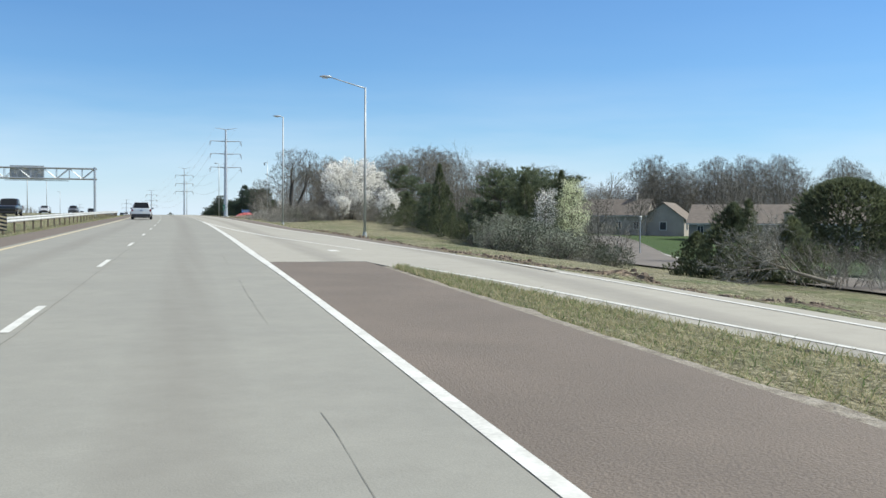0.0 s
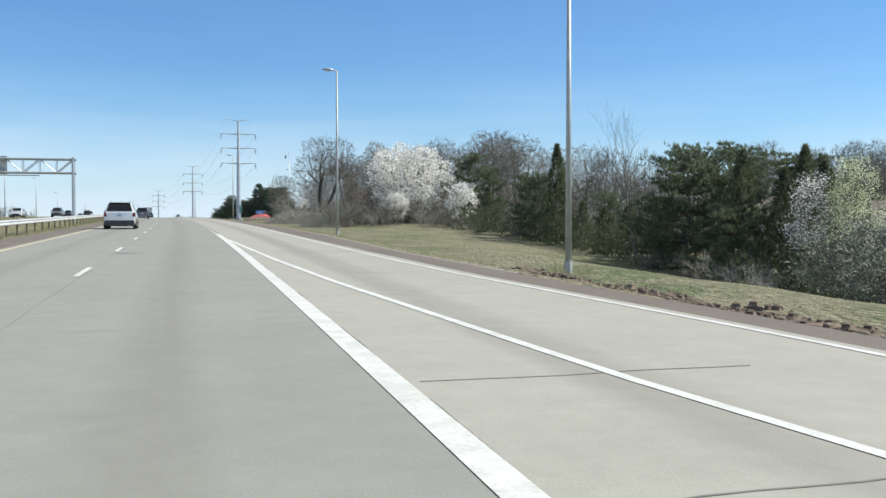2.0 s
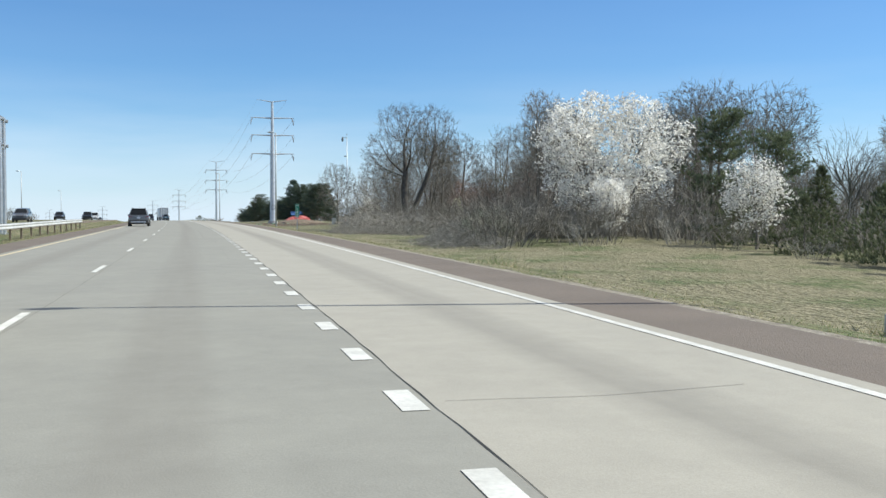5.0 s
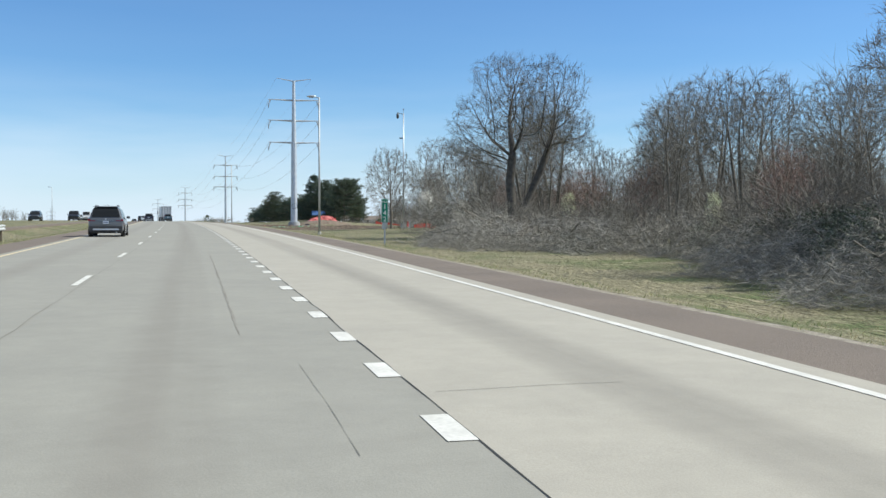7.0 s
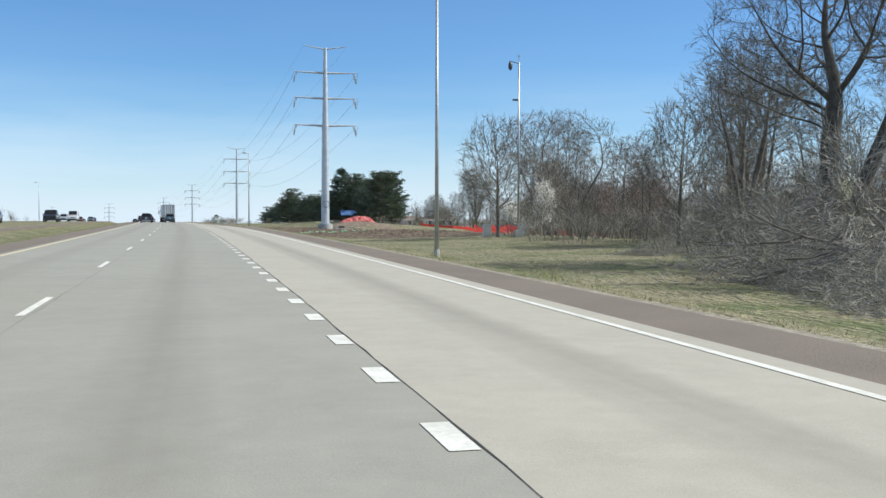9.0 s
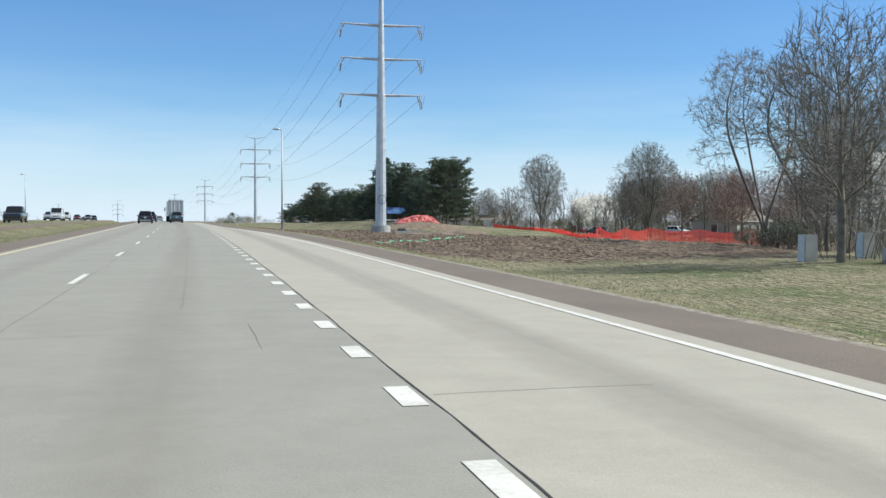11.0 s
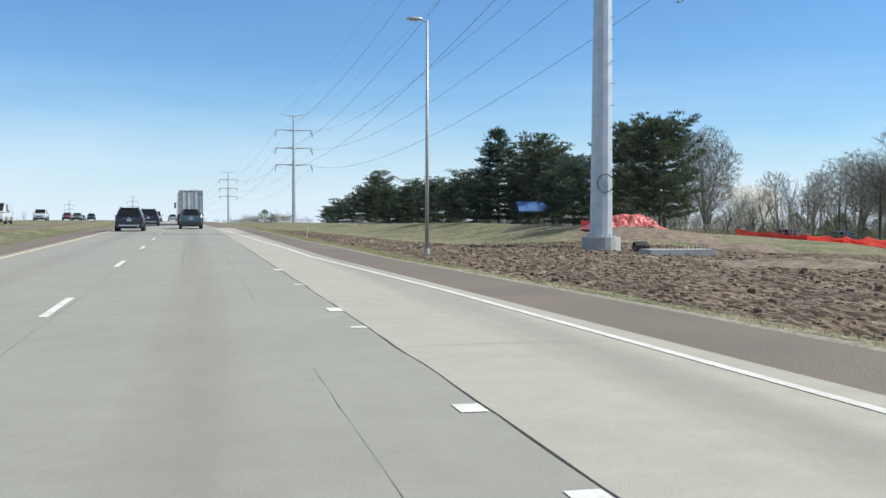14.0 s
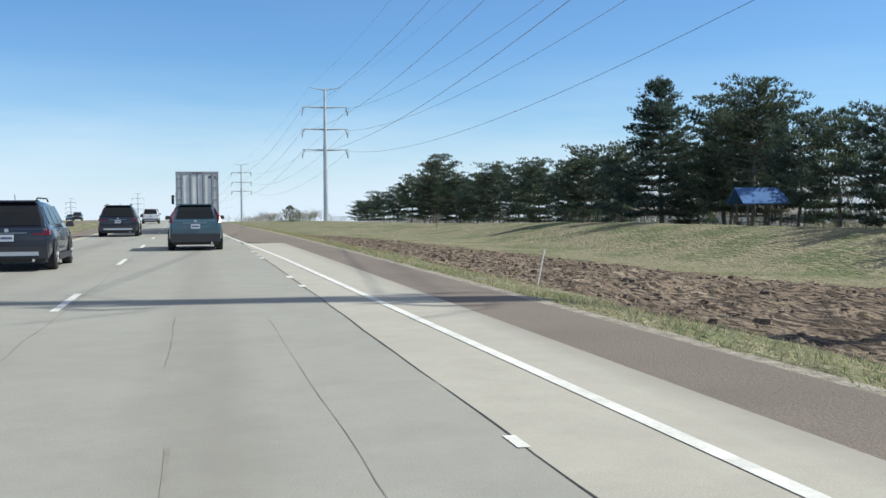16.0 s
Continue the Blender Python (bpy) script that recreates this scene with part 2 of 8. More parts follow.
M["kerb"] = material("kerb_concrete", (0.46, 0.44, 0.40), 0.85, second=(0.38, 0.36, 0.33), scale=1)
M["footing"] = material("footing_concrete", (0.45, 0.45, 0.43), 0.85, second=(0.36, 0.36, 0.34), scale=1.5, fine=0.1)
M["trailer"] = material("white_trailer_panel", (0.78, 0.79, 0.77), 0.45, second=(0.66, 0.67, 0.65), scale=1.2, fine=0.04)
M["trailer_frame"] = material("grey_trailer_frame", (0.34, 0.35, 0.36), 0.5, 0.4)


def car_paint(name, color):
    m = material(name, color, 0.32, 0.35, spec=0.5)
    m.node_tree.nodes["Principled BSDF"].inputs["Coat Weight"].default_value = 0.8
    m.node_tree.nodes["Principled BSDF"].inputs["Coat Roughness"].default_value = 0.06
    return m


M["paint_teal"] = car_paint("teal_blue_car_paint", (0.060, 0.118, 0.150))
M["paint_navy"] = car_paint("navy_car_paint", (0.013, 0.019, 0.036))
M["paint_black"] = car_paint("black_car_paint", (0.012, 0.012, 0.014))
M["paint_white"] = car_paint("white_car_paint", (0.72, 0.72, 0.71))
M["paint_silver"] = car_paint("silver_car_paint", (0.36, 0.37, 0.38))
M["paint_grey"] = car_paint("grey_car_paint", (0.12, 0.125, 0.135))
M["paint_red"] = car_paint("dark_red_car_paint", (0.16, 0.02, 0.02))


def ground_material():
    """Dry spring turf, with bare churned soil where the attribute mud says so and green lawn where lawn does."""
    m = bpy.data.materials.new("verge_ground")
    m.use_nodes = True
    n, l = m.node_tree.nodes, m.node_tree.links
    b = n["Principled BSDF"]
    b.inputs["Roughness"].default_value = 0.95
    b.inputs["Specular IOR Level"].default_value = 0.2
    co = n.new("ShaderNodeTexCoord")

    def noise_mix(scale, lo, hi, a, c, detail=6.0, stretch=None):
        t = n.new("ShaderNodeTexNoise")
        t.inputs["Scale"].default_value, t.inputs["Detail"].default_value = scale, detail
        if stretch:
            mp = n.new("ShaderNodeMapping")
            mp.inputs["Scale"].default_value = stretch
            l.new(co.outputs["Object"], mp.inputs["Vector"])
            l.new(mp.outputs["Vector"], t.inputs["Vector"])
        else:
            l.new(co.outputs["Object"], t.inputs["Vector"])
        r = n.new("ShaderNodeMapRange")
        r.inputs["From Min"].default_value, r.inputs["From Max"].default_value = lo, hi
        l.new(t.outputs["Fac"], r.inputs["Value"])
        x = n.new("ShaderNodeMix")
        x.data_type = "RGBA"
        l.new(r.outputs["Result"], x.inputs["Factor"])
        for key, v in (("A", a), ("B", c)):
            if isinstance(v, tuple):
                x.inputs[key].default_value = (*v, 1)
            else:
                l.new(v, x.inputs[key])
        return x.outputs["Result"], t
    straw, _ = noise_mix(7.0, 0.35, 0.7, (0.325, 0.292, 0.190), (0.190, 0.177, 0.107))
    green, _ = noise_mix(5.0, 0.3, 0.7, (0.090, 0.138, 0.050), (0.165, 0.185, 0.085))
    turf, _ = noise_mix(0.22, 0.46, 0.62, straw, green)
    turf, _ = noise_mix(2.2, 0.50, 0.72, turf, (0.385, 0.340, 0.228), 6.0, (1.0, 0.5, 1.0))
    turf, fine = noise_mix(14.0, 0.44, 0.62, turf, (0.100, 0.092, 0.052), 6.0)
    soil, _ = noise_mix(0.8, 0.35, 0.65, (0.150, 0.109, 0.077), (0.262, 0.200, 0.143), 7.0, (1.0, 0.30, 1.0))
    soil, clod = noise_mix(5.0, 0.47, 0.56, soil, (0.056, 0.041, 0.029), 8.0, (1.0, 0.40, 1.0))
    soil, _ = noise_mix(1.3, 0.62, 0.72, soil, (0.36, 0.29, 0.212), 7.0, (1.0, 0.4, 1.0))
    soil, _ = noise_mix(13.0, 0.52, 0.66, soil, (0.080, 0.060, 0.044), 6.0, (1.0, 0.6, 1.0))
    lawn, _ = noise_mix(1.5, 0.3, 0.7, (0.048, 0.088, 0.026), (0.075, 0.105, 0.040))
    out = turf
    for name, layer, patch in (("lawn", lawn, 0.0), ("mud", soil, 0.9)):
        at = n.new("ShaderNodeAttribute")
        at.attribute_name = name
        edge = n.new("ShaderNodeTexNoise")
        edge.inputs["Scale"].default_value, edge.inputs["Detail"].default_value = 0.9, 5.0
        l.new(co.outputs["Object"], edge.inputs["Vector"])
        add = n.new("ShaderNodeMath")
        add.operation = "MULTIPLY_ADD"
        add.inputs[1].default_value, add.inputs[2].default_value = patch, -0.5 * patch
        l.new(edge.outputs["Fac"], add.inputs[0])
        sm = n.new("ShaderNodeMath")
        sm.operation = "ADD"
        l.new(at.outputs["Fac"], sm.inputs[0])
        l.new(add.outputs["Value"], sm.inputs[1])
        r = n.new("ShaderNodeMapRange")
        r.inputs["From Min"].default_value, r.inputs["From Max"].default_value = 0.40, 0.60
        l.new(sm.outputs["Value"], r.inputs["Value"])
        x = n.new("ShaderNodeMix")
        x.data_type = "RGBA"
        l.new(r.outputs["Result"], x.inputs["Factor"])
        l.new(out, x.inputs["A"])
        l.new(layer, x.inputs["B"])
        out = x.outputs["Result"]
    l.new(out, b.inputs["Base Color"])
    bp = n.new("ShaderNodeBump")
    bp.inputs["Strength"].default_value, bp.inputs["Distance"].default_value = 1.0, 0.30
    l.new(clod.outputs["Fac"], bp.inputs["Height"])
    l.new(bp.outputs["Normal"], b.inputs["Normal"])
    return m


M["ground"] = ground_material()


def let_light_through(m, share):
    """Thin leaves, needles and petals pass part of the light on."""
    n, l = m.node_tree.nodes, m.node_tree.links
    b, out = n["Principled BSDF"], n["Material Output"]
    tr = n.new("ShaderNodeBsdfTranslucent")
    mx = n.new("ShaderNodeMixShader")
    mx.inputs["Fac"].default_value = share
    l.new(b.inputs["Base Color"].links[0].from_socket, tr.inputs["Color"])
    l.new(b.outputs["BSDF"], mx.inputs[1])
    l.new(tr.outputs["BSDF"], mx.inputs[2])
    l.new(mx.outputs["Shader"], out.inputs["Surface"])


for key in ("needle", "needle_olive", "needle_blue", "needle_brown", "cedar"):
    let_light_through(M[key], 0.42)
let_light_through(M["orange_net"], 0.55)
for key in ("blossom", "blossom_green"):
    let_light_through(M[key], 0.45)


# ---- the lie of the land: y runs along the road, o is the offset across it, h the height over the road ----
def road_x(y):
    u = (y - 170.0) / 170.0
    return -3.36 * u * u


def road_z(y):
    u = (y - 170.0) / 170.0
    return 1.80 * u - 0.60 * u * u


def along(y, table):
    return float(np.interp(y, [a for a, _ in table], [b for _, b in table]))


RAMP_OUT = [(-60, 17.0), (-10, 11.6), (12, 9.7), (20, 8.85), (26, 8.1), (38, 7.4), (60, 6.95), (70, 6.62), (80, 6.75), (90, 6.98), (100, 7.05), (290, 7.0), (305, 6.25), (322, 5.2), (330, 5.12), (340, 4.70), (346, 4.65), (2000, 4.65)]
EDGE_LINE = [(20, 8.3), (38, 7.0), (49, 6.5), (60, 5.65), (66, 5.42), (71, 5.32), (80, 5.22), (88, 5.18), (178, 5.24), (270, 5.20), (292, 4.70), (308, 4.02), (322, 3.16), (328, 3.08), (337, 2.78), (347, 2.55), (355, 2.38), (368, 2.16), (384, 1.75), (396, 1.45), (2000, 1.42)]
FAR_28 = [(-60, -2.2), (55, -2.7), (85, -3.0), (118, -1.5), (160, -0.3), (200, -1.0), (216, -0.7), (256, -0.4), (305, -0.6), (338, -1.1), (354, -1.05), (368, 0.2), (420, 0.2), (460, -0.3), (700, -0.4)]
FAR_70 = [(-60, -4.0), (60, -3.6), (141, -2.6), (250, -2.0), (390, -2.2), (520, -1.5), (800, -1.5)]


def ramp_in(y):
    return along(y, [(-60, 13.2), (-10, 9.3), (9.4, 7.1), (12.7, 6.5), (19, 5.6), (24, 4.6), (26, 4.3)])


def ramp_h(y, o):
    return 0.0 - 0.3 * min(1, max(0, (26 - y) / 25)) * min(1, max(0, o - 2) / 3)


def land(y, o):
    """Height of the ground over the road's surface."""
    if o >= 0:
        e = along(y, RAMP_OUT)
        d = o - e
        if d <= 0:
            isl = y < 24 and 4.6 < o < ramp_in(y) - 0.1
            h = ramp_h(y, o) + 0.05 if isl else -0.03 if y > 28 or o < 2 else -0.03 - 0.3 * min(1, max(0, (28 - y) / 25)) * min(1, max(0, o - 2) / 3)
        else:
            base = -0.03 if y > 28 else -0.03 - 0.3 * min(1, max(0, (28 - y) / 25))
            s = min(1.0, d / 5.0)
            low = base + (-0.75 - base) * s * s * (3 - 2 * s)
            # past the pylon a shallow ditch runs before the bank
            low -= along(y, [(352, 0), (372, 0.60), (450, 0.45), (480, 0)]) * min(1.0, max(0, (o - 9) / 12.0))
            rise, top = along(y, [(345, 14), (372, 23), (450, 23), (480, 14)]), along(y, [(345, 28), (372, 34), (450, 34), (480, 28)])
            h = low
            if o > rise:
                a = min(1.0, (o - rise) / (top - rise))
                a = a * a * (3 - 2 * a)
                h = low + (along(y, FAR_28) - low) * a
            if o > top:
                a = min(1.0, (o - top) / (70 - top))
                h = along(y, FAR_28) + (along(y, FAR_70) - along(y, FAR_28)) * a
    else:
        d = -7.6 - o
        h = -0.03
        if d > 0:
            h = -0.03 - 0.35 * min(1, d / 3) + 0.55 * min(1, max(0, (d - 3) / 3))
        if o < -32:
            h -= 1.2 * min(1, (-32 - o) / 10)
    if abs(o) > 30:
        h -= (abs(o) - 30) ** 2 / 30000.0
    return h


def rough(y, o):
    """Unevenness of the turf and of the churned soil."""
    if -27 < o < along(y, RAMP_OUT) + 0.3:
        return 0.0
    v = 0.07 * noise.noise(Vector((o * 0.25, y * 0.25, 0)))
    k = mud_at(y, o)
    if k > 0.3:
        v += k * (0.15 * noise.noise(Vector((o * 0.7, y * 0.30, 3))) + 0.15 * noise.noise(Vector((o * 1.1, y * 0.95, 7))) + 0.11 * noise.noise(Vector((o * 2.3, y * 0.7, 11))))
    return v


def mud_at(y, o):
    e = along(y, RAMP_OUT)
    near = min(1, max(0, (o - e - 1.6) / 1.5))
    k = 0.0
    if 256 < y < 450:
        far = along(y, [(256, 26), (272, 34), (300, 60), (340, 75), (352, 44), (358, 30), (368, 22), (385, 20), (400, 18.5), (420, 16), (440, 12), (450, 11)])
        inner = along(y, [(256, 17), (268, 11.5), (285, 9.6), (305, 8.6), (320, 8.0), (345, 6.6), (450, 6.6)])
        k = min(1, (y - 256) / 16) * min(1, (450 - y) / 40) * min(1, max(0, (o - inner) / 1.5)) * min(1, max(0, (far - o) / 4))
    if 14 < y < 62:
        k = max(k, 0.9 * min(1, (o - e - 0.2) / 0.5) * min(1, max(0, (e + 3.2 - o) / 1.2)) if o > e else 0)
    return max(0.0, min(1.0, k))


def lawn_at(y, o):
    k = 0.0
    if 48 < y < 190 and 43 < o < 90:
        k = 1.0
    if 388 < y < 460 and 90 < o < 120:
        k = 0.7
    return k


def spot(y, o, h=0.0):
    """A place in the world, h over the road's surface."""
    return Vector((road_x(y) + o, y, road_z(y) + h))


def on_ground(y, o, sink=0.05):
    return spot(y, o, land(y, o) + rough(y, o) - sink)


# ---- mesh tools ----
class Geo:
    """Vertices and faces of one mesh in the making."""

    def __init__(self):
        self.v, self.f = [], []

    def add(self, verts, faces):
        k = len(self.v)
        self.v.extend(tuple(p) for p in verts)
        self.f.extend(tuple(k + i for i in f) for f in faces)
        return self

    def box(self, x0, x1, y0, y1, z0, z1, m=None, taper=0.0):
        vs = [(x0, y0, z0), (x1, y0, z0), (x1, y1, z0), (x0, y1, z0), (x0 + taper, y0 + taper, z1), (x1 - taper, y0 + taper, z1), (x1 - taper, y1 - taper, z1), (x0 + taper, y1 - taper, z1)]
        if m:
            vs = [m @ Vector(p) for p in vs]
        return self.add(vs, [(3, 2, 1, 0), (4, 5, 6, 7), (0, 1, 5, 4), (1, 2, 6, 5), (2, 3, 7, 6), (3, 0, 4, 7)])

    def tube(self, pts, radii, n=6, caps=True):
        pts = [Vector(p) for p in pts]
        rings = []
        side = None
        for i, p in enumerate(pts):
            d = (pts[min(i + 1, len(pts) - 1)] - pts[max(i - 1, 0)]).normalized()
            if side is None:
                side = d.orthogonal().normalized()
            side = (side - d * side.dot(d))
            side = side.normalized() if side.length > 1e-5 else d.orthogonal().normalized()
            up = d.cross(side)
            r = radii[i] if isinstance(radii, (list, tuple)) else radii
            rings.append([p + (side * math.cos(a) + up * math.sin(a)) * r for a in (2 * math.pi * j / n for j in range(n))])
        vs = [q for ring in rings for q in ring]
        fs = [(i * n + j, i * n + (j + 1) % n, (i + 1) * n + (j + 1) % n, (i + 1) * n + j) for i in range(len(pts) - 1) for j in range(n)]
        if caps:
            fs += [tuple(range(n - 1, -1, -1)), tuple((len(pts) - 1) * n + j for j in range(n))]
        return self.add(vs, fs)

    def strip(self, left, right):
        n = len(left)
        return self.add(list(left) + list(right), [(i, n + i, n + i + 1, i + 1) for i in range(n - 1)])

    def mesh(self, name, smooth=False):
        me = bpy.data.meshes.new(name)
        me.from_pydata(self.v, [], self.f)
        if smooth:
            me.polygons.foreach_set("use_smooth", [True] * len(me.polygons))
        me.update()
        return me


def part(name, geo, mat, parent=None, label="", smooth=False, m=None):
    ob = new(name, geo.mesh(name, smooth))
    ob.data.materials.append(M[mat])
    if parent:
        ob.parent = parent
    if m is not None:
        ob.matrix_basis = m
    if label:
        ob["label"] = label
    return ob


def thing(name, label, category, place=None, group="", kind="", turn=0.0):
    ob = new(name)
    ob.empty_display_size = 0.3
    tagged(ob, label, category, group, kind)
    if place is not None:
        ob.matrix_basis = Matrix.Translation(place) @ pose(0, 0, 0, 0, 0, turn)
    return ob


# ---- ground and pavements ----
def steps(pairs):
    out = []
    for a, b, s in pairs:
        n = max(1, round((b - a) / s))
        out += [a + (b - a) * i / n for i in range(n)]
    return out + [pairs[-1][1]]


def ground_sheet():
    ys = steps([(-400, -60, 40), (-60, 0, 4), (0, 285, 1.5), (285, 400, 0.5), (400, 460, 1.5), (460, 640, 4), (640, 1000, 15), (1000, 4500, 175)])
    os_ = steps([(-3000, -400, 260), (-400, -60, 20), (-60, -27, 3), (-27, -7.6, 1.6), (-7.6, 4, 2.9), (4, 24, 0.42), (24, 48, 1.1), (48, 110, 4), (110, 400, 20), (400, 3000, 260)])
    verts = [spot(y, o, land(y, o) + rough(y, o)) for y in ys for o in os_]
    n = len(os_)
    faces = [(i * n + j, i * n + j + 1, (i + 1) * n + j + 1, (i + 1) * n + j) for i in range(len(ys) - 1) for j in range(n - 1)]
    me = bpy.data.meshes.new("ground")
    me.from_pydata(verts, [], faces)
    for key, fn in (("mud", mud_at), ("lawn", lawn_at)):
        at = me.attributes.new(key, "FLOAT", "POINT")
        at.data.foreach_set("value", [fn(y, o) for y in ys for o in os_])
    me.polygons.foreach_set("use_smooth", [True] * len(me.polygons))
    me.materials.append(M["ground"])
    return tagged(new("ground", me), "dry spring grass verge with bare churned soil", "ground", kind="structure")


ground_sheet()


def band(name, mat, y0, y1, lo, hi, h, label, category, step=4.0, kind="structure", parent=None, thick=0.0):
    """A strip of pavement or paint from y0 to y1 between the offsets lo(y) and hi(y)."""
    g = Geo()
    n = max(1, math.ceil((y1 - y0) / step))
    ys = [y0 + (y1 - y0) * i / n for i in range(n + 1)]
    left, right = [spot(y, lo(y), h(y, lo(y)) if callable(h) else h) for y in ys], [spot(y, hi(y), h(y, hi(y)) if callable(h) else h) for y in ys]
    if thick:
        down = Vector((0, 0, -thick))
        rows = [p + down for p in left], left, right, [p + down for p in right]
        m = n + 1
        g.add([p for r in rows for p in r], [(j * m + i, (j + 1) * m + i, (j + 1) * m + i + 1, j * m + i + 1) for j in range(3) for i in range(n)] + [(0, 3 * m, 2 * m, m), (n, m + n, 2 * m + n, 3 * m + n)])
        across = [lo(y) for y in ys] * 2 + [hi(y) for y in ys] * 2
    else:
        g.strip(left, right)
        across = [lo(y) for y in ys] + [hi(y) for y in ys]
    ob = part(name, g, mat, parent)
    if mat.startswith("concrete"):
        ob.data.attributes.new("across", "FLOAT", "POINT").data.foreach_set("value", across)
    if label:
        tagged(ob, label, category, kind=kind)
    return ob


def const(c):
    return lambda y: c


FARY = 1000.0
SEAM = [(60, 1.80), (147, 1.78), (265, 1.85), (300, 1.80), (322, 1.64), (350, 1.62), (378, 1.66), (381, 1.70)]
road = band("road", "concrete", -80, FARY, const(-6.0), lambda y: along(y, SEAM), 0.0, "pale worn concrete motorway lanes", "road", 5.0, thick=0.25)


def lane_out(y):
    return along(y, [(26, 8.0), (38, 7.25), (49, 6.75), (60, 5.95), (75, 5.62), (88, 5.45), (178, 5.66), (270, 5.60), (290, 5.30), (306, 4.45), (322, 3.62), (330, 3.52), (346, 3.40), (381, 3.36)])


band("merging_lane", "concrete_warm", 26.0, 381, lambda y: along(y, SEAM) + 0.0005, lane_out, 0.0, "pale concrete merging lane", "road", 3.0, thick=0.25)


band("ramp", "concrete_warm", -60, 26, ramp_in, lambda y: along(y, [(-60, 16.9), (-10, 11.5), (12, 9.6), (20, 8.75), (26, 8.0)]), ramp_h, "pale concrete entrance ramp", "road", 2.0, thick=0.2)
band("gore_pavement", "shoulder", -80, 26, const(1.805), lambda y: 4.35, -0.008, "brown asphalt wedge between the lane and the ramp", "pavement", 4.0, thick=0.2)
band("shoulder", "shoulder", 30, FARY, lambda y: lane_out(y) if y < 381 else 1.705, lambda y: along(y, RAMP_OUT) if y > 60 else along(y, [(30, 7.9), (40, 7.9), (60, 6.95)]), -0.008, "brown asphalt shoulder", "pavement", 3.0, thick=0.2)
band("shoulder_median", "shoulder", -80, FARY, const(-7.6), const(-6.005), -0.008, "brown asphalt shoulder along the median", "pavement", 5.0, thick=0.2)
band("road_opposite", "concrete", -300, FARY, const(-26.0), const(-14.3), 0.16, "pale concrete lanes of the opposite carriageway", "road", 8.0, thick=0.4)
band("shoulder_opposite", "shoulder", -300, FARY, const(-14.295), const(-12.6), 0.15, "brown asphalt shoulder of the opposite carriageway", "pavement", 8.0, thick=0.4)
band("gravel_strip", "gravel", 60, 460, lambda y: along(y, RAMP_OUT) + 0.005, lambda y: along(y, RAMP_OUT) + 0.22 + 0.1 * noise.noise(Vector((y * 0.7, 0, 0))), -0.012, "pale gravel along the shoulder", "gravel", 0.8)
band("gravel_strip", "gravel", -20, 24, const(4.36), lambda y: 4.52 + 0.16 * noise.noise(Vector((y * 0.7, 5, 0))), -0.014, "pale gravel along the wedge", "gravel", 0.7)

# paint: lines are worn, dashes are 3.05 m long every 12.19 m, dots 0.75 m every 2.5 m
lines = thing("lane_markings", "worn white and yellow painted road lines", "road marking", kind="structure")
PAINT = 0.006
for k in range(-4, 70):
    y = 13.58 + 12.19 * k
    band("dash", "white_paint", y - 1.52, y + 1.52, const(-2.21), const(-2.09), PAINT, "", "", parent=lines)
# the dots are whole at first, then worn down to scraps
DOTS = [(95.3 + 2.467 * k, 0.41, 0.10) for k in range(82)]
DOTS += [(297.7, 0.15, 0.10), (302.8, 0.08, 0.10), (305.0, 0.25, 0.10), (310.0, 0.09, 0.10), (314.9, 0.27, 0.10), (331.5, 0.15, 0.06), (335.0, 0.22, 0.06), (337.5, 0.20, 0.05),
         (339.9, 0.22, 0.05), (342.2, 0.18, 0.05), (344.5, 0.16, 0.04), (357.1, 0.24, 0.06), (359.6, 0.30, 0.06), (368.0, 0.32, 0.06), (370.0, 0.28, 0.06), (372.5, 0.30, 0.05)]
for y, half, wide in DOTS:
    mid = along(y, [(96, 1.60), (125, 1.68), (300, 1.68), (334, 1.61)])
    band("dot", "white_paint", y - half, y + half, const(mid - wide), const(mid + wide), PAINT, "", "", parent=lines)
for name, y0, y1, lo, hi in (
        ("gore_line", -80, 94.6, lambda y: along(y, [(20, 1.66), (32, 1.56)]), const(1.80)),
        ("ramp_line", 33, 84, lambda y: along(y, [(33, 5.3), (37, 4.78), (47, 3.53), (58, 2.68), (66, 2.27), (71, 2.10), (78, 1.88), (84, 1.74)]), lambda y: along(y, [(33, 5.42), (37, 4.90), (47, 3.66), (58, 2.83), (66, 2.43), (71, 2.26), (78, 2.05), (84, 1.90)])),
        ("edge_line", 22, FARY, lambda y: along(y, EDGE_LINE) - 0.06, lambda y: along(y, EDGE_LINE) + 0.06)):
    band(name, "white_paint", y0, y1, lo, hi, PAINT, "", "", 2.0, parent=lines)
band("merge_dash", "white_paint", 31.8, 32.9, const(4.20), const(4.50), PAINT, "", "", parent=lines)
band("median_line", "yellow_paint", -80, FARY, const(-5.75), const(-5.62), PAINT, "", "", 5.0, parent=lines)
band("opposite_line", "yellow_paint", -80, 700, const(-14.75), const(-14.62), 0.168, "", "", 5.0, parent=lines)
band("ramp_edge_line", "white_paint", -60, 24, lambda y: ramp_in(y) + 0.5, lambda y: ramp_in(y) + 0.62, lambda y, o: ramp_h(y, o) + 0.008, "", "", 2.0, parent=lines)
band("ramp_edge_line", "white_paint", -60, 22, lambda y: along(y, [(-60, 15.9), (-10, 10.9), (12, 9.0), (22, 8.12)]), lambda y: along(y, [(-60, 16.02), (-10, 11.02), (12, 9.12), (22, 8.24)]), lambda y, o: ramp_h(y, o) + 0.008, "", "", 2.0, parent=lines)

# joints and cracks
cracks = thing("pavement_joints", "dark tar joints and thin cracks in concrete", "joint", kind="structure")


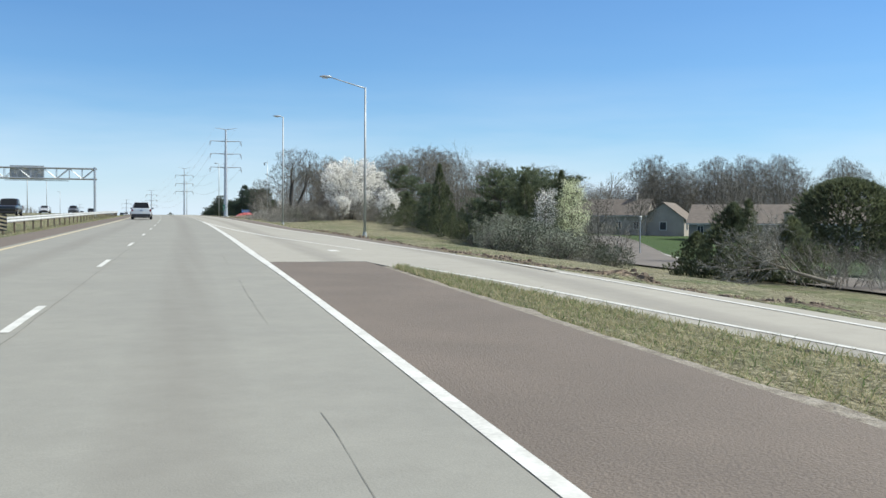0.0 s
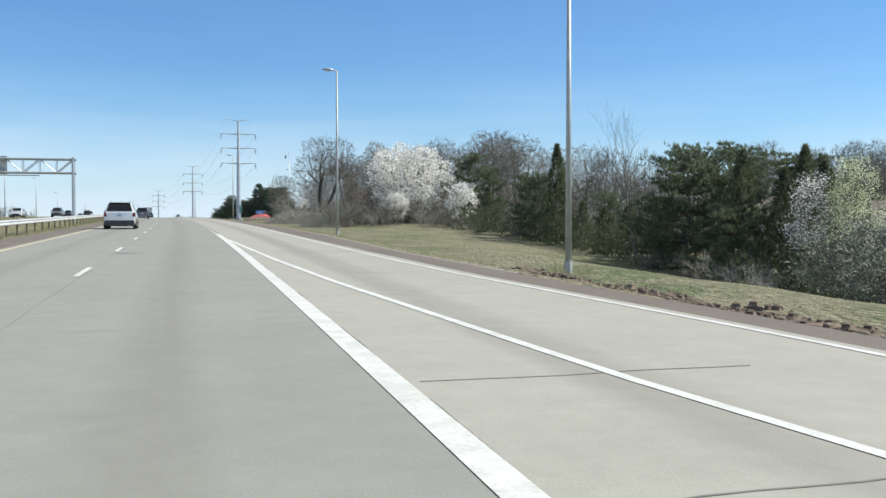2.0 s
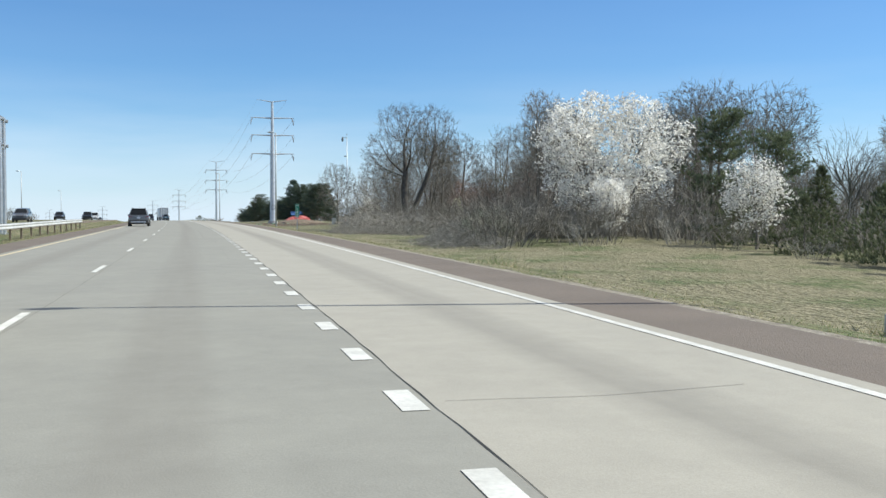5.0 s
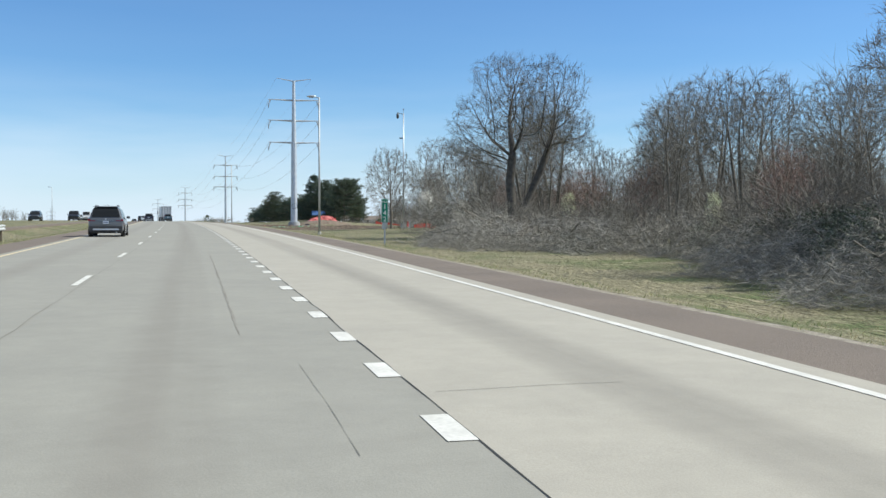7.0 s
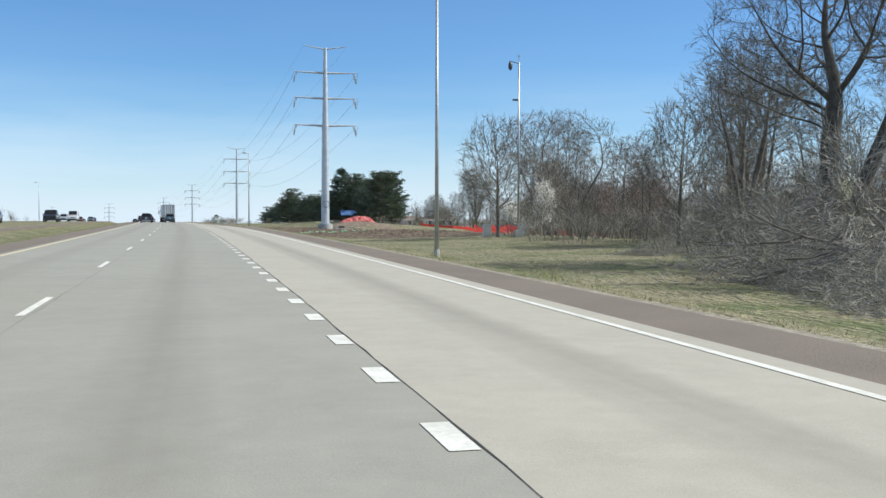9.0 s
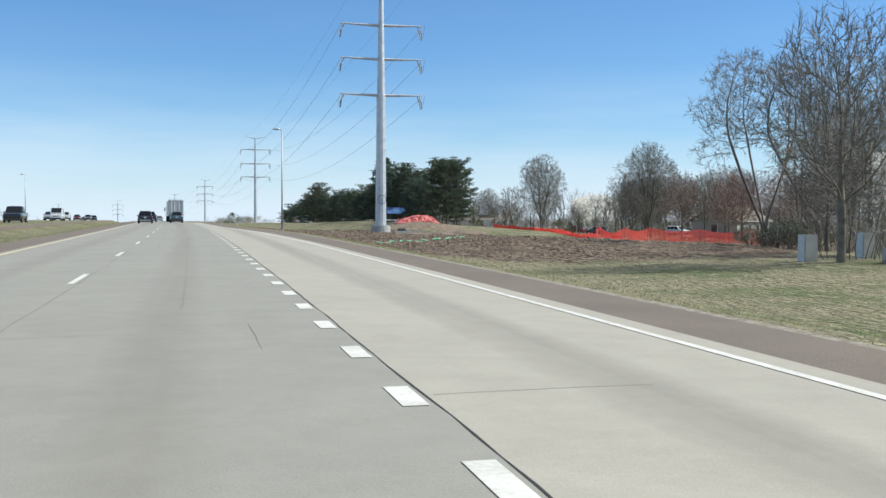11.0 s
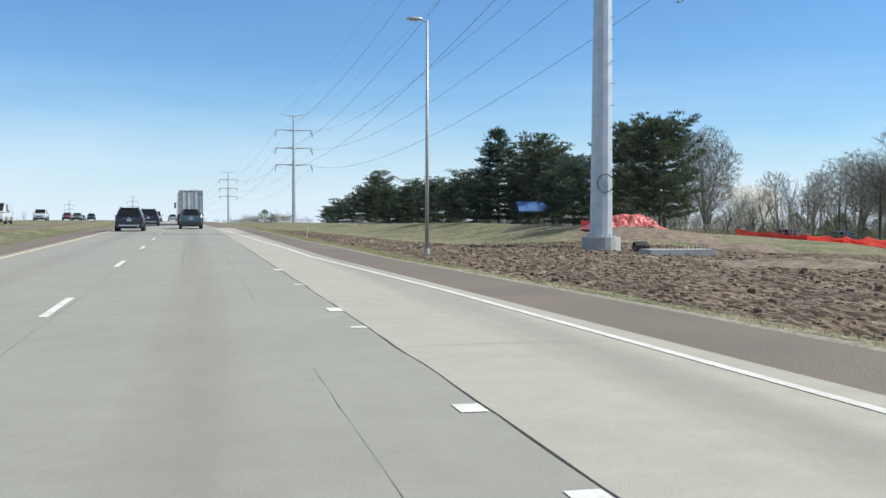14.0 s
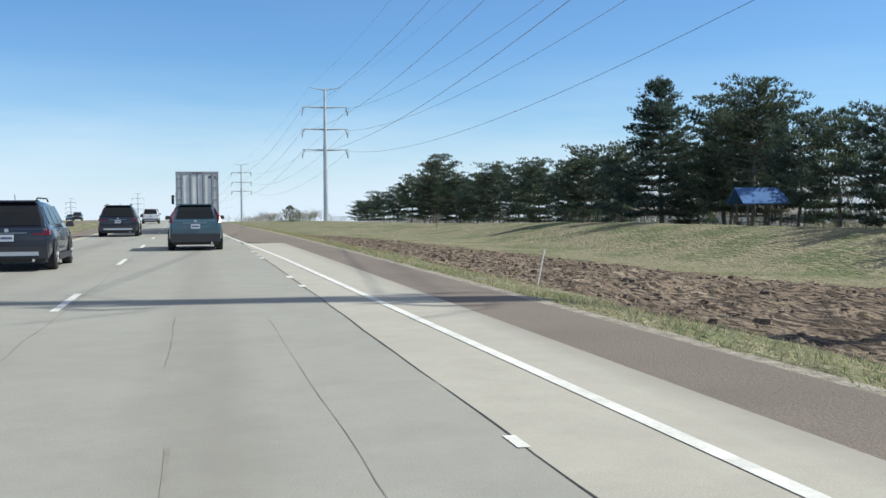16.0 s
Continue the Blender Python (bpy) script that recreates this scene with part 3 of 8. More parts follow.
def crack(name, mat, y0, y1, o, wide, wander, seed, step=0.6, h=0.004):
    rs = random.Random(seed)
    g = Geo()
    n = int((y1 - y0) / step)
    left, right = [], []
    for i in range(n + 1):
        y = y0 + i * step
        if name == "crack" and noise.noise(Vector((y * 0.16, seed * 5.3, 2))) > 0.05:
            # the crack closes here for a while
            if len(left) > 1:
                g.strip(left, right)
            left, right = [], []
            continue
        c = (o(y) if callable(o) else o) + wander * noise.noise(Vector((y * 0.45, seed * 3.1, 0))) + wander * 0.5 * noise.noise(Vector((y * 1.9, seed * 1.7, 4)))
        w = wide * (0.35 + rs.random())
        left.append(spot(y, c - w / 2, h))
        right.append(spot(y, c + w / 2, h))
    if len(left) > 1:
        g.strip(left, right)
    return part(name, g, mat, cracks)


crack("seam", "seam", 28, 470, lambda y: along(y, SEAM), 0.016, 0.03, 1)
crack("joint", "crack", -20, 470, -2.02, 0.012, 0.04, 2)
for i, (y0, y1, o) in enumerate(((4, 30, 0.75), (66, 90, 0.95), (120, 150, 1.0), (228, 292, -0.05), (232, 300, 0.79), (312, 356, -0.52), (306, 352, 0.65))):
    crack("crack", "crack", y0, y1, o, 0.005, 0.03, 10 + i)


for i, (y0, y1, o) in enumerate(((316, 342, -0.60), (316, 345, -0.40), (150, 171, 0.55), (262, 279, -1.15))):
    crack("tyre_mark", "tyre_mark", y0, y1, o, 0.035, 0.02, 30 + i, h=0.003)


def cross_crack(y, o0, o1, mat, wide, seed):
    g = Geo()
    n = max(2, int((o1 - o0) / 0.3))
    left, right = [], []
    for i in range(n + 1):
        o = o0 + (o1 - o0) * i / n
        c = y + 0.12 * noise.noise(Vector((o * 0.8, seed * 2.3, 0))) + 0.05 * (o - o0)
        left.append(spot(c + wide / 2, o, 0.004))
        right.append(spot(c - wide / 2, o, 0.004))
    g.strip(left, right)
    return part("cross_crack", g, mat, cracks)


rs = random.Random(5)
for i, y in enumerate((43.5, 47, 60.6, 66.8, 78, 90.5, 105, 118, 146, 161, 176, 199, 216, 231, 252, 288, 301, 322, 339, 352, 366)):
    cross_crack(y, 1.9, min(lane_out(y) - 0.1, 1.9 + rs.uniform(1.6, 3.6)), "crack", 0.025 if y < 100 else 0.009, i)
    if i % 2:
        cross_crack(y + 4, rs.uniform(-6, -4), rs.uniform(-2.5, 1.6), "crack", 0.009, 40 + i)


# ---- poles, masts, sign gantry, guardrail ----
def lamp_post(place, height, arm, label):
    t = thing("street_lamp", label, "street lamp", place, "street lamps along the verge")
    part("base_plate", Geo().box(-0.2, 0.2, -0.2, 0.2, 0, 0.04).tube([(0, 0, 0), (0, 0, 0.45)], [0.16, 0.14], 8), "lamp_steel", t)
    part("pole", Geo().tube([(0, 0, 0.04), (0, 0, height)], [0.105, 0.06], 10), "lamp_steel", t, smooth=True)
    a = Geo()
    pts = [(-arm * k, 0, height - 0.05 + arm * 0.27 * k - 0.0 * k) for k in (0, 0.3, 0.7, 1.0)]
    a.tube(pts, [0.045, 0.04, 0.035, 0.03], 8)
    part("arm", a, "lamp_steel", t, smooth=True)
    x, z = pts[-1][0], pts[-1][2]
    hd = Geo()
    secs = [(x + 0.12, 0.07, 0.05), (x - 0.05, 0.15, 0.08), (x - 0.35, 0.19, 0.10), (x - 0.62, 0.14, 0.06), (x - 0.72, 0.04, 0.03)]
    n = 8
    vs = [(sx, w * math.cos(2 * math.pi * j / n), z + 0.02 + hgt * math.sin(2 * math.pi * j / n)) for sx, w, hgt in secs for j in range(n)]
    hd.add(vs, [(i * n + j, (i + 1) * n + j, (i + 1) * n + (j + 1) % n, i * n + (j + 1) % n) for i in range(len(secs) - 1) for j in range(n)] + [tuple(range(n)), tuple((len(secs) - 1) * n + j for j in range(n - 1, -1, -1))])
    head = part("lamp_head", hd, "galvanized", t, smooth=True)
    part("lens", Geo().box(x - 0.5, x - 0.15, -0.11, 0.11, z - 0.10, z - 0.06), "clear_lens", head)
    return t


for y, o, top, arm in ((69.8, 12.05, 9.75, 2.5), (111.5, 10.75, 11.25, 0.35), (225.6, 11.05, 11.25, 0.35), (340.5, 11.05, 10.85, 0.35)):
    b = on_ground(y, o)
    lamp_post(b, spot(y, o, top).z - b.z, arm, "tall grey steel street lamp with a long arm" if arm > 1 else "tall grey steel street lamp with a short arm")
for y, o, top in ((470, -31, 10.5), (330, -31, 10.5), (250, -30, 10.5)):
    b = on_ground(y, o)
    ob = lamp_post(b, spot(y, o, top).z - b.z, 0.4, "slender street lamp beyond the opposite carriageway")


def camera_mast(place, height):
    t = thing("camera_mast", "slim grey mast with a traffic camera on a concrete footing", "camera mast", place)
    part("footing", Geo().box(-0.32, 0.32, -0.32, 0.32, -0.3, 0.62, taper=0.03), "footing", t)
    part("pole", Geo().tube([(0, 0, 0.6), (0, 0, height)], [0.09, 0.055], 10), "galvanized", t, smooth=True)
    part("bracket", Geo().tube([(0, 0, height - 0.1), (-0.75, 0, height + 0.05)], 0.035, 6), "dark_steel", t)
    cm = part("dome_camera", Geo().tube([(-0.7, 0, height + 0.05), (-0.7, 0, height - 0.22), (-0.7, 0, height - 0.5), (-0.7, 0, height - 0.66)], [0.06, 0.17, 0.16, 0.05], 10), "dark_steel", t, smooth=True)
    part("aerial", Geo().tube([(0, 0, height), (0, 0, height + 0.5)], 0.02, 5).box(-0.06, 0.06, -0.06, 0.06, height + 0.38, height + 0.55), "galvanized", t)
    part("arm_box", Geo().box(-0.5, -0.05, -0.06, 0.06, height * 0.78, height * 0.78 + 0.14), "dark_steel", t)
    return t


b = on_ground(256.3, 25.3)
camera_mast(b, spot(256.3, 25.3, 13.2).z - b.z)
for dy, do in ((1.5, -0.9), (2.2, 1.1)):
    p = on_ground(256.3 + dy * 2, 25.3 + do * 1.8)
    cab = thing("utility_cabinet", "small grey steel utility cabinet", "utility cabinet", p)
    part("body", Geo().box(-0.3, 0.3, -0.25, 0.25, 0, 1.1, taper=0.02), "galvanized", cab)
    part("door", Geo().box(-0.26, 0.26, -0.265, -0.25, 0.08, 1.0), "lamp_steel", cab)

ARM_H = (0.575, 0.725, 0.865)
ARM_FAR = (0.545, 0.700, 0.865)


def pylon(place, height, label, pier=0.0, wide=0.66):
    t = thing("transmission_pylon", label, "pylon", place, "steel pole pylons along the verge")
    if pier:
        part("pier", Geo().tube([(0, 0, -1.4), (0, 0, pier)], [1.25, 1.2], 20), "footing", t)
        ring = Geo()
        for j in range(20):
            a = 2 * math.pi * j / 20
            ring.tube([(0.86 * math.cos(a), 0.86 * math.sin(a), pier), (0.86 * math.cos(a), 0.86 * math.sin(a), pier + 0.22)], 0.04, 6)
        ring.tube([(0, 0, pier), (0, 0, pier + 0.07)], [0.95, 0.95], 20)
        part("base_flange", ring, "galvanized", t)
    sh = Geo()
    sh.tube([(0, 0, pier), (0, 0, height * 0.56)], [wide, wide * 0.80], 12)
    sh.tube([(0, 0, height * 0.555), (0, 0, height * 0.575)], [wide * 0.86, wide * 0.86], 12)
    sh.tube([(0, 0, height * 0.565), (0, 0, height)], [wide * 0.74, wide * 0.42], 12)
    part("shaft", sh, "pylon_steel", t)
    if pier:
        for k in range(38):
            z = 3 + k * 0.68
            w = wide * (1 - 0.55 * z / height)
            q = 1 if k % 2 else -1
            part("step_bolt", Geo().tube([(w * 0.6 * q, -w * 0.8, z), (w * q, -w - 0.14, z)], 0.016, 4), "dark_steel", t)
    for k, a in enumerate((ARM_H if pier else ARM_FAR) + (1.0,)):
        half = 5.1 if k < 3 else 3.5
        half *= height / 29.5
        for s in (-1, 1):
            z0 = height * a - (0.12 if k == 3 else 0)
            z1 = z0 + (0.12 if k < 3 else 0.55)
            w = 0.20 if k < 3 else 0.13
            g = Geo()
            n = 6
            g.tube([(0, 0, z0), (s * half * 0.5, 0, z0 * 0.5 + z1 * 0.5), (s * half, 0, z1)], [w, w * 0.7, w * 0.35], n)
            arm = part("cross_arm", g, "pylon_steel", t)
            if k < 3:
                ins = Geo()
                for q in (-0.55, 0.55):
                    pts = [(s * (half - 0.35 - 0.25 * (q > 0)), q * 0.1, z1), (s * (half - 0.15), q * 0.9, z1 - 0.9), (s * (half - 0.05), q * 0.5, z1 - 1.7)]
                    ins.tube(pts, [0.05, 0.085, 0.05], 6)
                part("insulator_string", ins, "insulator", arm)
                part("jumper_loop", Geo().tube([(s * (half - 0.05), -2.2, z1 - 0.3), (s * (half - 0.05), -0.8, z1 - 1.6), (s * (half - 0.05), 0.0, z1 - 1.8), (s * (half - 0.05), 0.8, z1 - 1.6), (s * (half - 0.05), 2.2, z1 - 0.3)], 0.022, 5), "wire", arm)
    return t


PYLONS = [(351.0, 24.6, 29.2, 0.15), (541.0, 29.0, 25.6, 0.0), (740.0, 34.5, 21.6, 0.0), (930.0, 43.0, 22.0, 0.0)]
heads = []
for y, o, top, pier in PYLONS:
    b = spot(y, o, -1.12) if pier else on_ground(y, o, 0.3)
    H = spot(y, o, top).z - b.z
    py = pylon(b, H, "tall pale galvanized steel pole pylon with three pairs of arms", 0.95 if pier else 0.0, 0.70 if pier else 0.5)
    heads.append((b, H, ARM_H if pier else ARM_FAR))
    if pier:
        lp = Geo()
        for q in range(16):
            a0, a1 = 2 * math.pi * q / 16, 2 * math.pi * (q + 1) / 16
            lp.tube([(0.55 * math.cos(a0), -0.72, 4.3 + 0.55 * math.sin(a0)), (0.55 * math.cos(a1), -0.72, 4.3 + 0.55 * math.sin(a1))], 0.035, 5)
        part("cable_coil", lp, "dark_steel", py)
for (b0, h0, arms0), (b1, h1, arms1) in zip(heads, heads[1:]):
    for k, (a, a1) in enumerate(zip(arms0 + (1.0,), arms1 + (1.0,))):
        half = 5.05 if k < 3 else 3.5
        for s in (-1, 1):
            p = b0 + Vector((s * half * h0 / 29.5, 0, h0 * a - 0.2 + (0.6 if k == 3 else 0)))
            q = b1 + Vector((s * half * h1 / 29.5, 0, h1 * a1 - 0.2 + (0.6 if k == 3 else 0)))
            sag = (4.2 if k < 3 else 2.6)
            pts = [p.lerp(q, i / 24) - Vector((0, 0, sag * 4 * (i / 24) * (1 - i / 24))) for i in range(25)]
            w = part("power_line", Geo().tube(pts, 0.022 if k < 3 else 0.012, 5), "wire", smooth=True)
            tagged(w, "long sagging grey overhead power cable", "cable", "overhead power cables")


# far poles on the other side
for y, o, h in ((1012, 14.5, 22), (1060, -24, 20)):
    pylon(on_ground(y, o, 0.5), h, "distant steel pole pylon beyond the opposite lanes", 0, 0.45)


def gantry():
    y, o0, o1 = 170.0, -12.05, -31.0
    t = thing("sign_gantry", "grey steel lattice gantry over the opposite lanes", "sign gantry", spot(y, o0))
    L = o0 - o1
    for x in (0.0, -L):
        for d in (-0.75, 0.75):
            part("post", Geo().tube([(x, d, -0.6), (x, d, 7.5)], 0.15, 10).box(x - 0.3, x + 0.3, d - 0.3, d + 0.3, -0.6, -0.1), "galvanized", t, smooth=False)
        part("cap_beam", Geo().box(x - 0.12, x + 0.12, -0.85, 0.85, 7.42, 7.58).box(x - 0.1, x + 0.1, -0.85, 0.85, 5.5, 5.64), "galvanized", t)
    for d in (-0.75, 0.75):
        for z in (5.7, 7.35):
            part("chord", Geo().tube([(0.3, d, z), (-L - 0.3, d, z)], 0.105, 8), "galvanized", t)
    web = Geo()
    n = 10
    for i in range(n):
        xa, xb = -L * i / n, -L * (i + 1) / n
        for d in (-0.75, 0.75):
            web.tube([(xa, d, 5.7 if i % 2 else 7.35), (xb, d, 7.35 if i % 2 else 5.7)], 0.055, 6)
            web.tube([(xb, d, 5.7), (xb, d, 7.35)], 0.045, 6)
        for z in (5.7, 7.35):
            web.tube([(xa, -0.75, z), (xb, 0.75, z)], 0.035, 5)
    part("lattice", web, "galvanized", t)
    sg = part("sign_panel", Geo().box(-12.6, -7.6, 1.0, 1.06, 5.55, 7.75), "lamp_steel", t, "unpainted grey back of a large sign")
    for x in (-12, -10.8, -9.6, -8.4):
        part("stiffener", Geo().box(x - 0.05, x + 0.05, 0.9, 1.0, 5.6, 7.7), "galvanized", sg)
    part("walkway", Geo().box(-13.4, -4.0, 0.9, 1.7, 5.42, 5.48), "dark_steel", t)


gantry()


def guardrail(y0, y1, o):
    t = thing("guardrail", "weathered pale steel guardrail on short posts", "guardrail", spot(y0, o))
    org = spot(y0, o)
    ys = steps([(y0, y1, 3.8)])
    for side in (1, -1):
        prof = [(0.02, 0.40), (0.085, 0.44), (0.085, 0.49), (0.02, 0.55), (0.085, 0.61), (0.085, 0.66), (0.02, 0.70)]
        g = Geo()
        m = len(prof)
        vs = [spot(y, o + side * (0.14 + d), z) - org for y in ys for d, z in prof]
        g.add(vs, [(i * m + j, i * m + j + 1, (i + 1) * m + j + 1, (i + 1) * m + j) for i in range(len(ys) - 1) for j in range(m - 1)])
        part("rail", g, "rail_white", t)
    for y in ys[::1]:
        p = spot(y, o) - org
        hgt = land(y, o)
        post = part("post", Geo().box(p.x - 0.05, p.x + 0.05, p.y - 0.07, p.y + 0.07, p.z + hgt - 0.3, p.z + 0.70), "wood", t)
        part("blockout", Geo().box(p.x - 0.155, p.x + 0.155, p.y - 0.06, p.y + 0.06, p.z + 0.42, p.z + 0.69), "wood", post)
    p = spot(y0 - 0.3, o) - org
    mk = part("end_marker", Geo().box(p.x - 0.24, p.x + 0.24, p.y - 0.03, p.y, p.z + 0.0, p.z + 0.85), "plastic_black", t, "black and yellow striped end marker")
    st = Geo()
    for k in range(4):
        z = p.z + 0.04 + k * 0.2
        st.add([(p.x - 0.23, p.y - 0.034, z + 0.1), (p.x + 0.23, p.y - 0.034, z - 0.0), (p.x + 0.23, p.y - 0.034, z + 0.09), (p.x - 0.23, p.y - 0.034, z + 0.19)], [(0, 1, 2, 3)])
    part("stripes", st, "yellow_paint", mk)


guardrail(57, 194, -9.4)


def milepost():
    y, o = 187.0, 9.18
    b = on_ground(y, o)
    t = thing("mile_marker", "narrow green mile marker sign with white numerals on a post", "road sign", b, turn=-4)
    dz = spot(y, o, 2.04).z - b.z
    part("post", Geo().box(-0.035, 0.035, 0.0, 0.012, -0.4, dz - 0.1).box(-0.035, -0.025, 0, 0.04, -0.4, dz - 0.1).box(0.025, 0.035, 0, 0.04, -0.4, dz - 0.1), "galvanized", t)
    pn = part("sign_panel", Geo().box(-0.165, 0.165, -0.012, -0.004, dz - 1.16, dz), "sign_green", t)
    br = Geo()
    for a in ((-0.155, 0.155, dz - 0.022, dz - 0.01), (-0.155, 0.155, dz - 1.15, dz - 1.138)):
        br.box(a[0], a[1], -0.016, -0.0125, a[2], a[3])
    for x in (-0.155, 0.143):
        br.box(x, x + 0.012, -0.016, -0.0125, dz - 1.15, dz - 0.01)
    part("border", br, "sign_white", pn)
    for txt, z, size in (("MILE", dz - 0.19, 0.125), ("1", dz - 0.50, 0.33), ("4", dz - 0.80, 0.33), ("2", dz - 1.10, 0.33)):
        cu = bpy.data.curves.new("numeral", "FONT")
        cu.body, cu.size, cu.align_x, cu.extrude = txt, size, "CENTER", 0.002
        cu.materials.append(M["sign_white"])
        n = new("numeral", cu)
        n.parent = pn
        n.matrix_basis = pose(0, -0.018, z, 90, 0, 0)


milepost()


# ---- trees and shrubs ----
def sway(rs, d, amount):
    return (d + Vector((rs.gauss(0, amount), rs.gauss(0, amount), rs.gauss(0, amount)))).normalized()


def branch_out(rs, thick, thin, tips, p, d, length, radius, level, last, kids, lift, spread, coarse=False):
    """Grow one limb and its children; thick limbs go to one mesh, thin ones to another; tips collects the ends."""
    segs = 4 if level == 0 else (3 if level == 1 else (2 if level < last else 1))
    pts, rad = [p.copy()], [radius]
    q, e = p.copy(), d.copy()
    for i in range(segs):
        e = sway(rs, e, 0.08 + 0.035 * level)
        e = (e + Vector((0, 0, lift * (0.5 if level == 0 else 1)))).normalized()
        q = q + e * (length / segs)
        pts.append(q.copy())
        rad.append(radius * (1 - 0.62 * (i + 1) / segs))
    sides = 8 if level == 0 else (5 if level == 1 else (4 if level == 2 else 3))
    sides = 3 if radius < 0.03 or coarse else sides
    if level >= last:
        # the finest twigs are single tapering slivers
        w = e.orthogonal().normalized()
        w = Matrix.Rotation(rs.uniform(0, 6.283), 3, e) @ w * max(radius, 0.009)
        if last > 4:
            mid = p.lerp(q, 0.55) + w.cross(e).normalized() * length * rs.uniform(-0.14, 0.14)
            thin.add([p - w, p + w, mid + w * 0.6, mid - w * 0.6, q], [(0, 1, 2, 3), (3, 2, 4)])
        else:
            thin.add([p - w, p + w, q], [(0, 1, 2)])
    else:
        (thick if level < 2 else thin).tube(pts, rad, sides, caps=False)
    if level >= last:
        tips.append((q.copy(), e.copy()))
        if level > 2:
            tips.append((p.lerp(q, 0.5), e.copy()))
        return
    n = kids[level]
    for k in range(n):
        f = (0.30 + 0.70 * (k + rs.random() * 0.7) / n) if level else (0.42 + 0.58 * (k + 0.5 * rs.random()) / n)
        f = min(f, 0.99)
        i = min(int(f * segs), segs - 1)
        b = pts[i].lerp(pts[i + 1], f * segs - i)
        ax = (pts[i + 1] - pts[i]).normalized()
        perp = (ax.orthogonal().normalized())
        perp = Matrix.Rotation(rs.uniform(0, 2 * math.pi) + k * 2.4, 3, ax) @ perp
        ang = rs.uniform(0.75, 1.25) * spread
        c = (ax * math.cos(ang) + perp * math.sin(ang)).normalized()
        ln = (0.66 if level + 1 == last and last > 3 else 1.0) * length * rs.uniform(0.54, 0.76) * (1.12 - 0.45 * f if level == 0 else 1.15 - 0.4 * f)
        branch_out(rs, thick, thin, tips, b, c, ln, max(0.007, rad[i] * rs.uniform(0.36, 0.54)), level + 1, last, kids, lift, spread, coarse)


def bare_tree(seed, height, last=4, kids=(7, 5, 5, 4), lift=0.10, spread=0.75, trunk=0.42, radius=None, stems=1, twig="twig", name="bare_tree", label="leafless grey-brown tree with fine spreading twigs"):
    rs = random.Random(seed)
    t = thing(name, label, "tree", group="leafless trees beside the road")
    thick, thin, tips = Geo(), Geo(), []
    for s in range(stems):
        d = Vector((rs.uniform(-0.12, 0.12), rs.uniform(-0.12, 0.12), 1)).normalized() if stems == 1 else Vector((math.cos(s * 2.3) * 0.32, math.sin(s * 2.3) * 0.32, 1)).normalized()
        branch_out(rs, thick, thin, tips, Vector((0.12 * s, 0.1 * s, -0.2)), d, height * trunk * 1.25, radius or height * 0.017, 0, last, kids, lift, spread)
    top = max(p.z for p, _ in tips)
    k = height / top
    for g in (thick, thin):
        g.v = [(x * k, y * k, z * k) for x, y, z in g.v]
    part("trunk", thick, "bark", t, smooth=True)
    part("crown", thin, twig, t)
    return t, [(p * k, e) for p, e in tips]


def lobes(seed, lo, hi, wide, count, size, cx=0.0):
    """Rounded masses that together fill an egg-shaped crown between the heights lo and hi."""
    rs = random.Random(seed)
    out = []
    for k in range(count):
        u = (k + 0.5) / count
        a = k * 2.4 + rs.uniform(-0.4, 0.4)
        z = 2 * u - 1
        r = math.sqrt(1 - z * z) * rs.uniform(0.6, 1.0)
        s = size * rs.uniform(0.75, 1.2)
        mid, half = (lo + hi) / 2, max(0.1, (hi - lo) / 2 - s * 0.8)
        out.append((cx + (wide / 2 - s * 0.8) * r * math.cos(a), (wide / 2 - s * 0.8) * r * math.sin(a), mid + half * z, s))
    return out


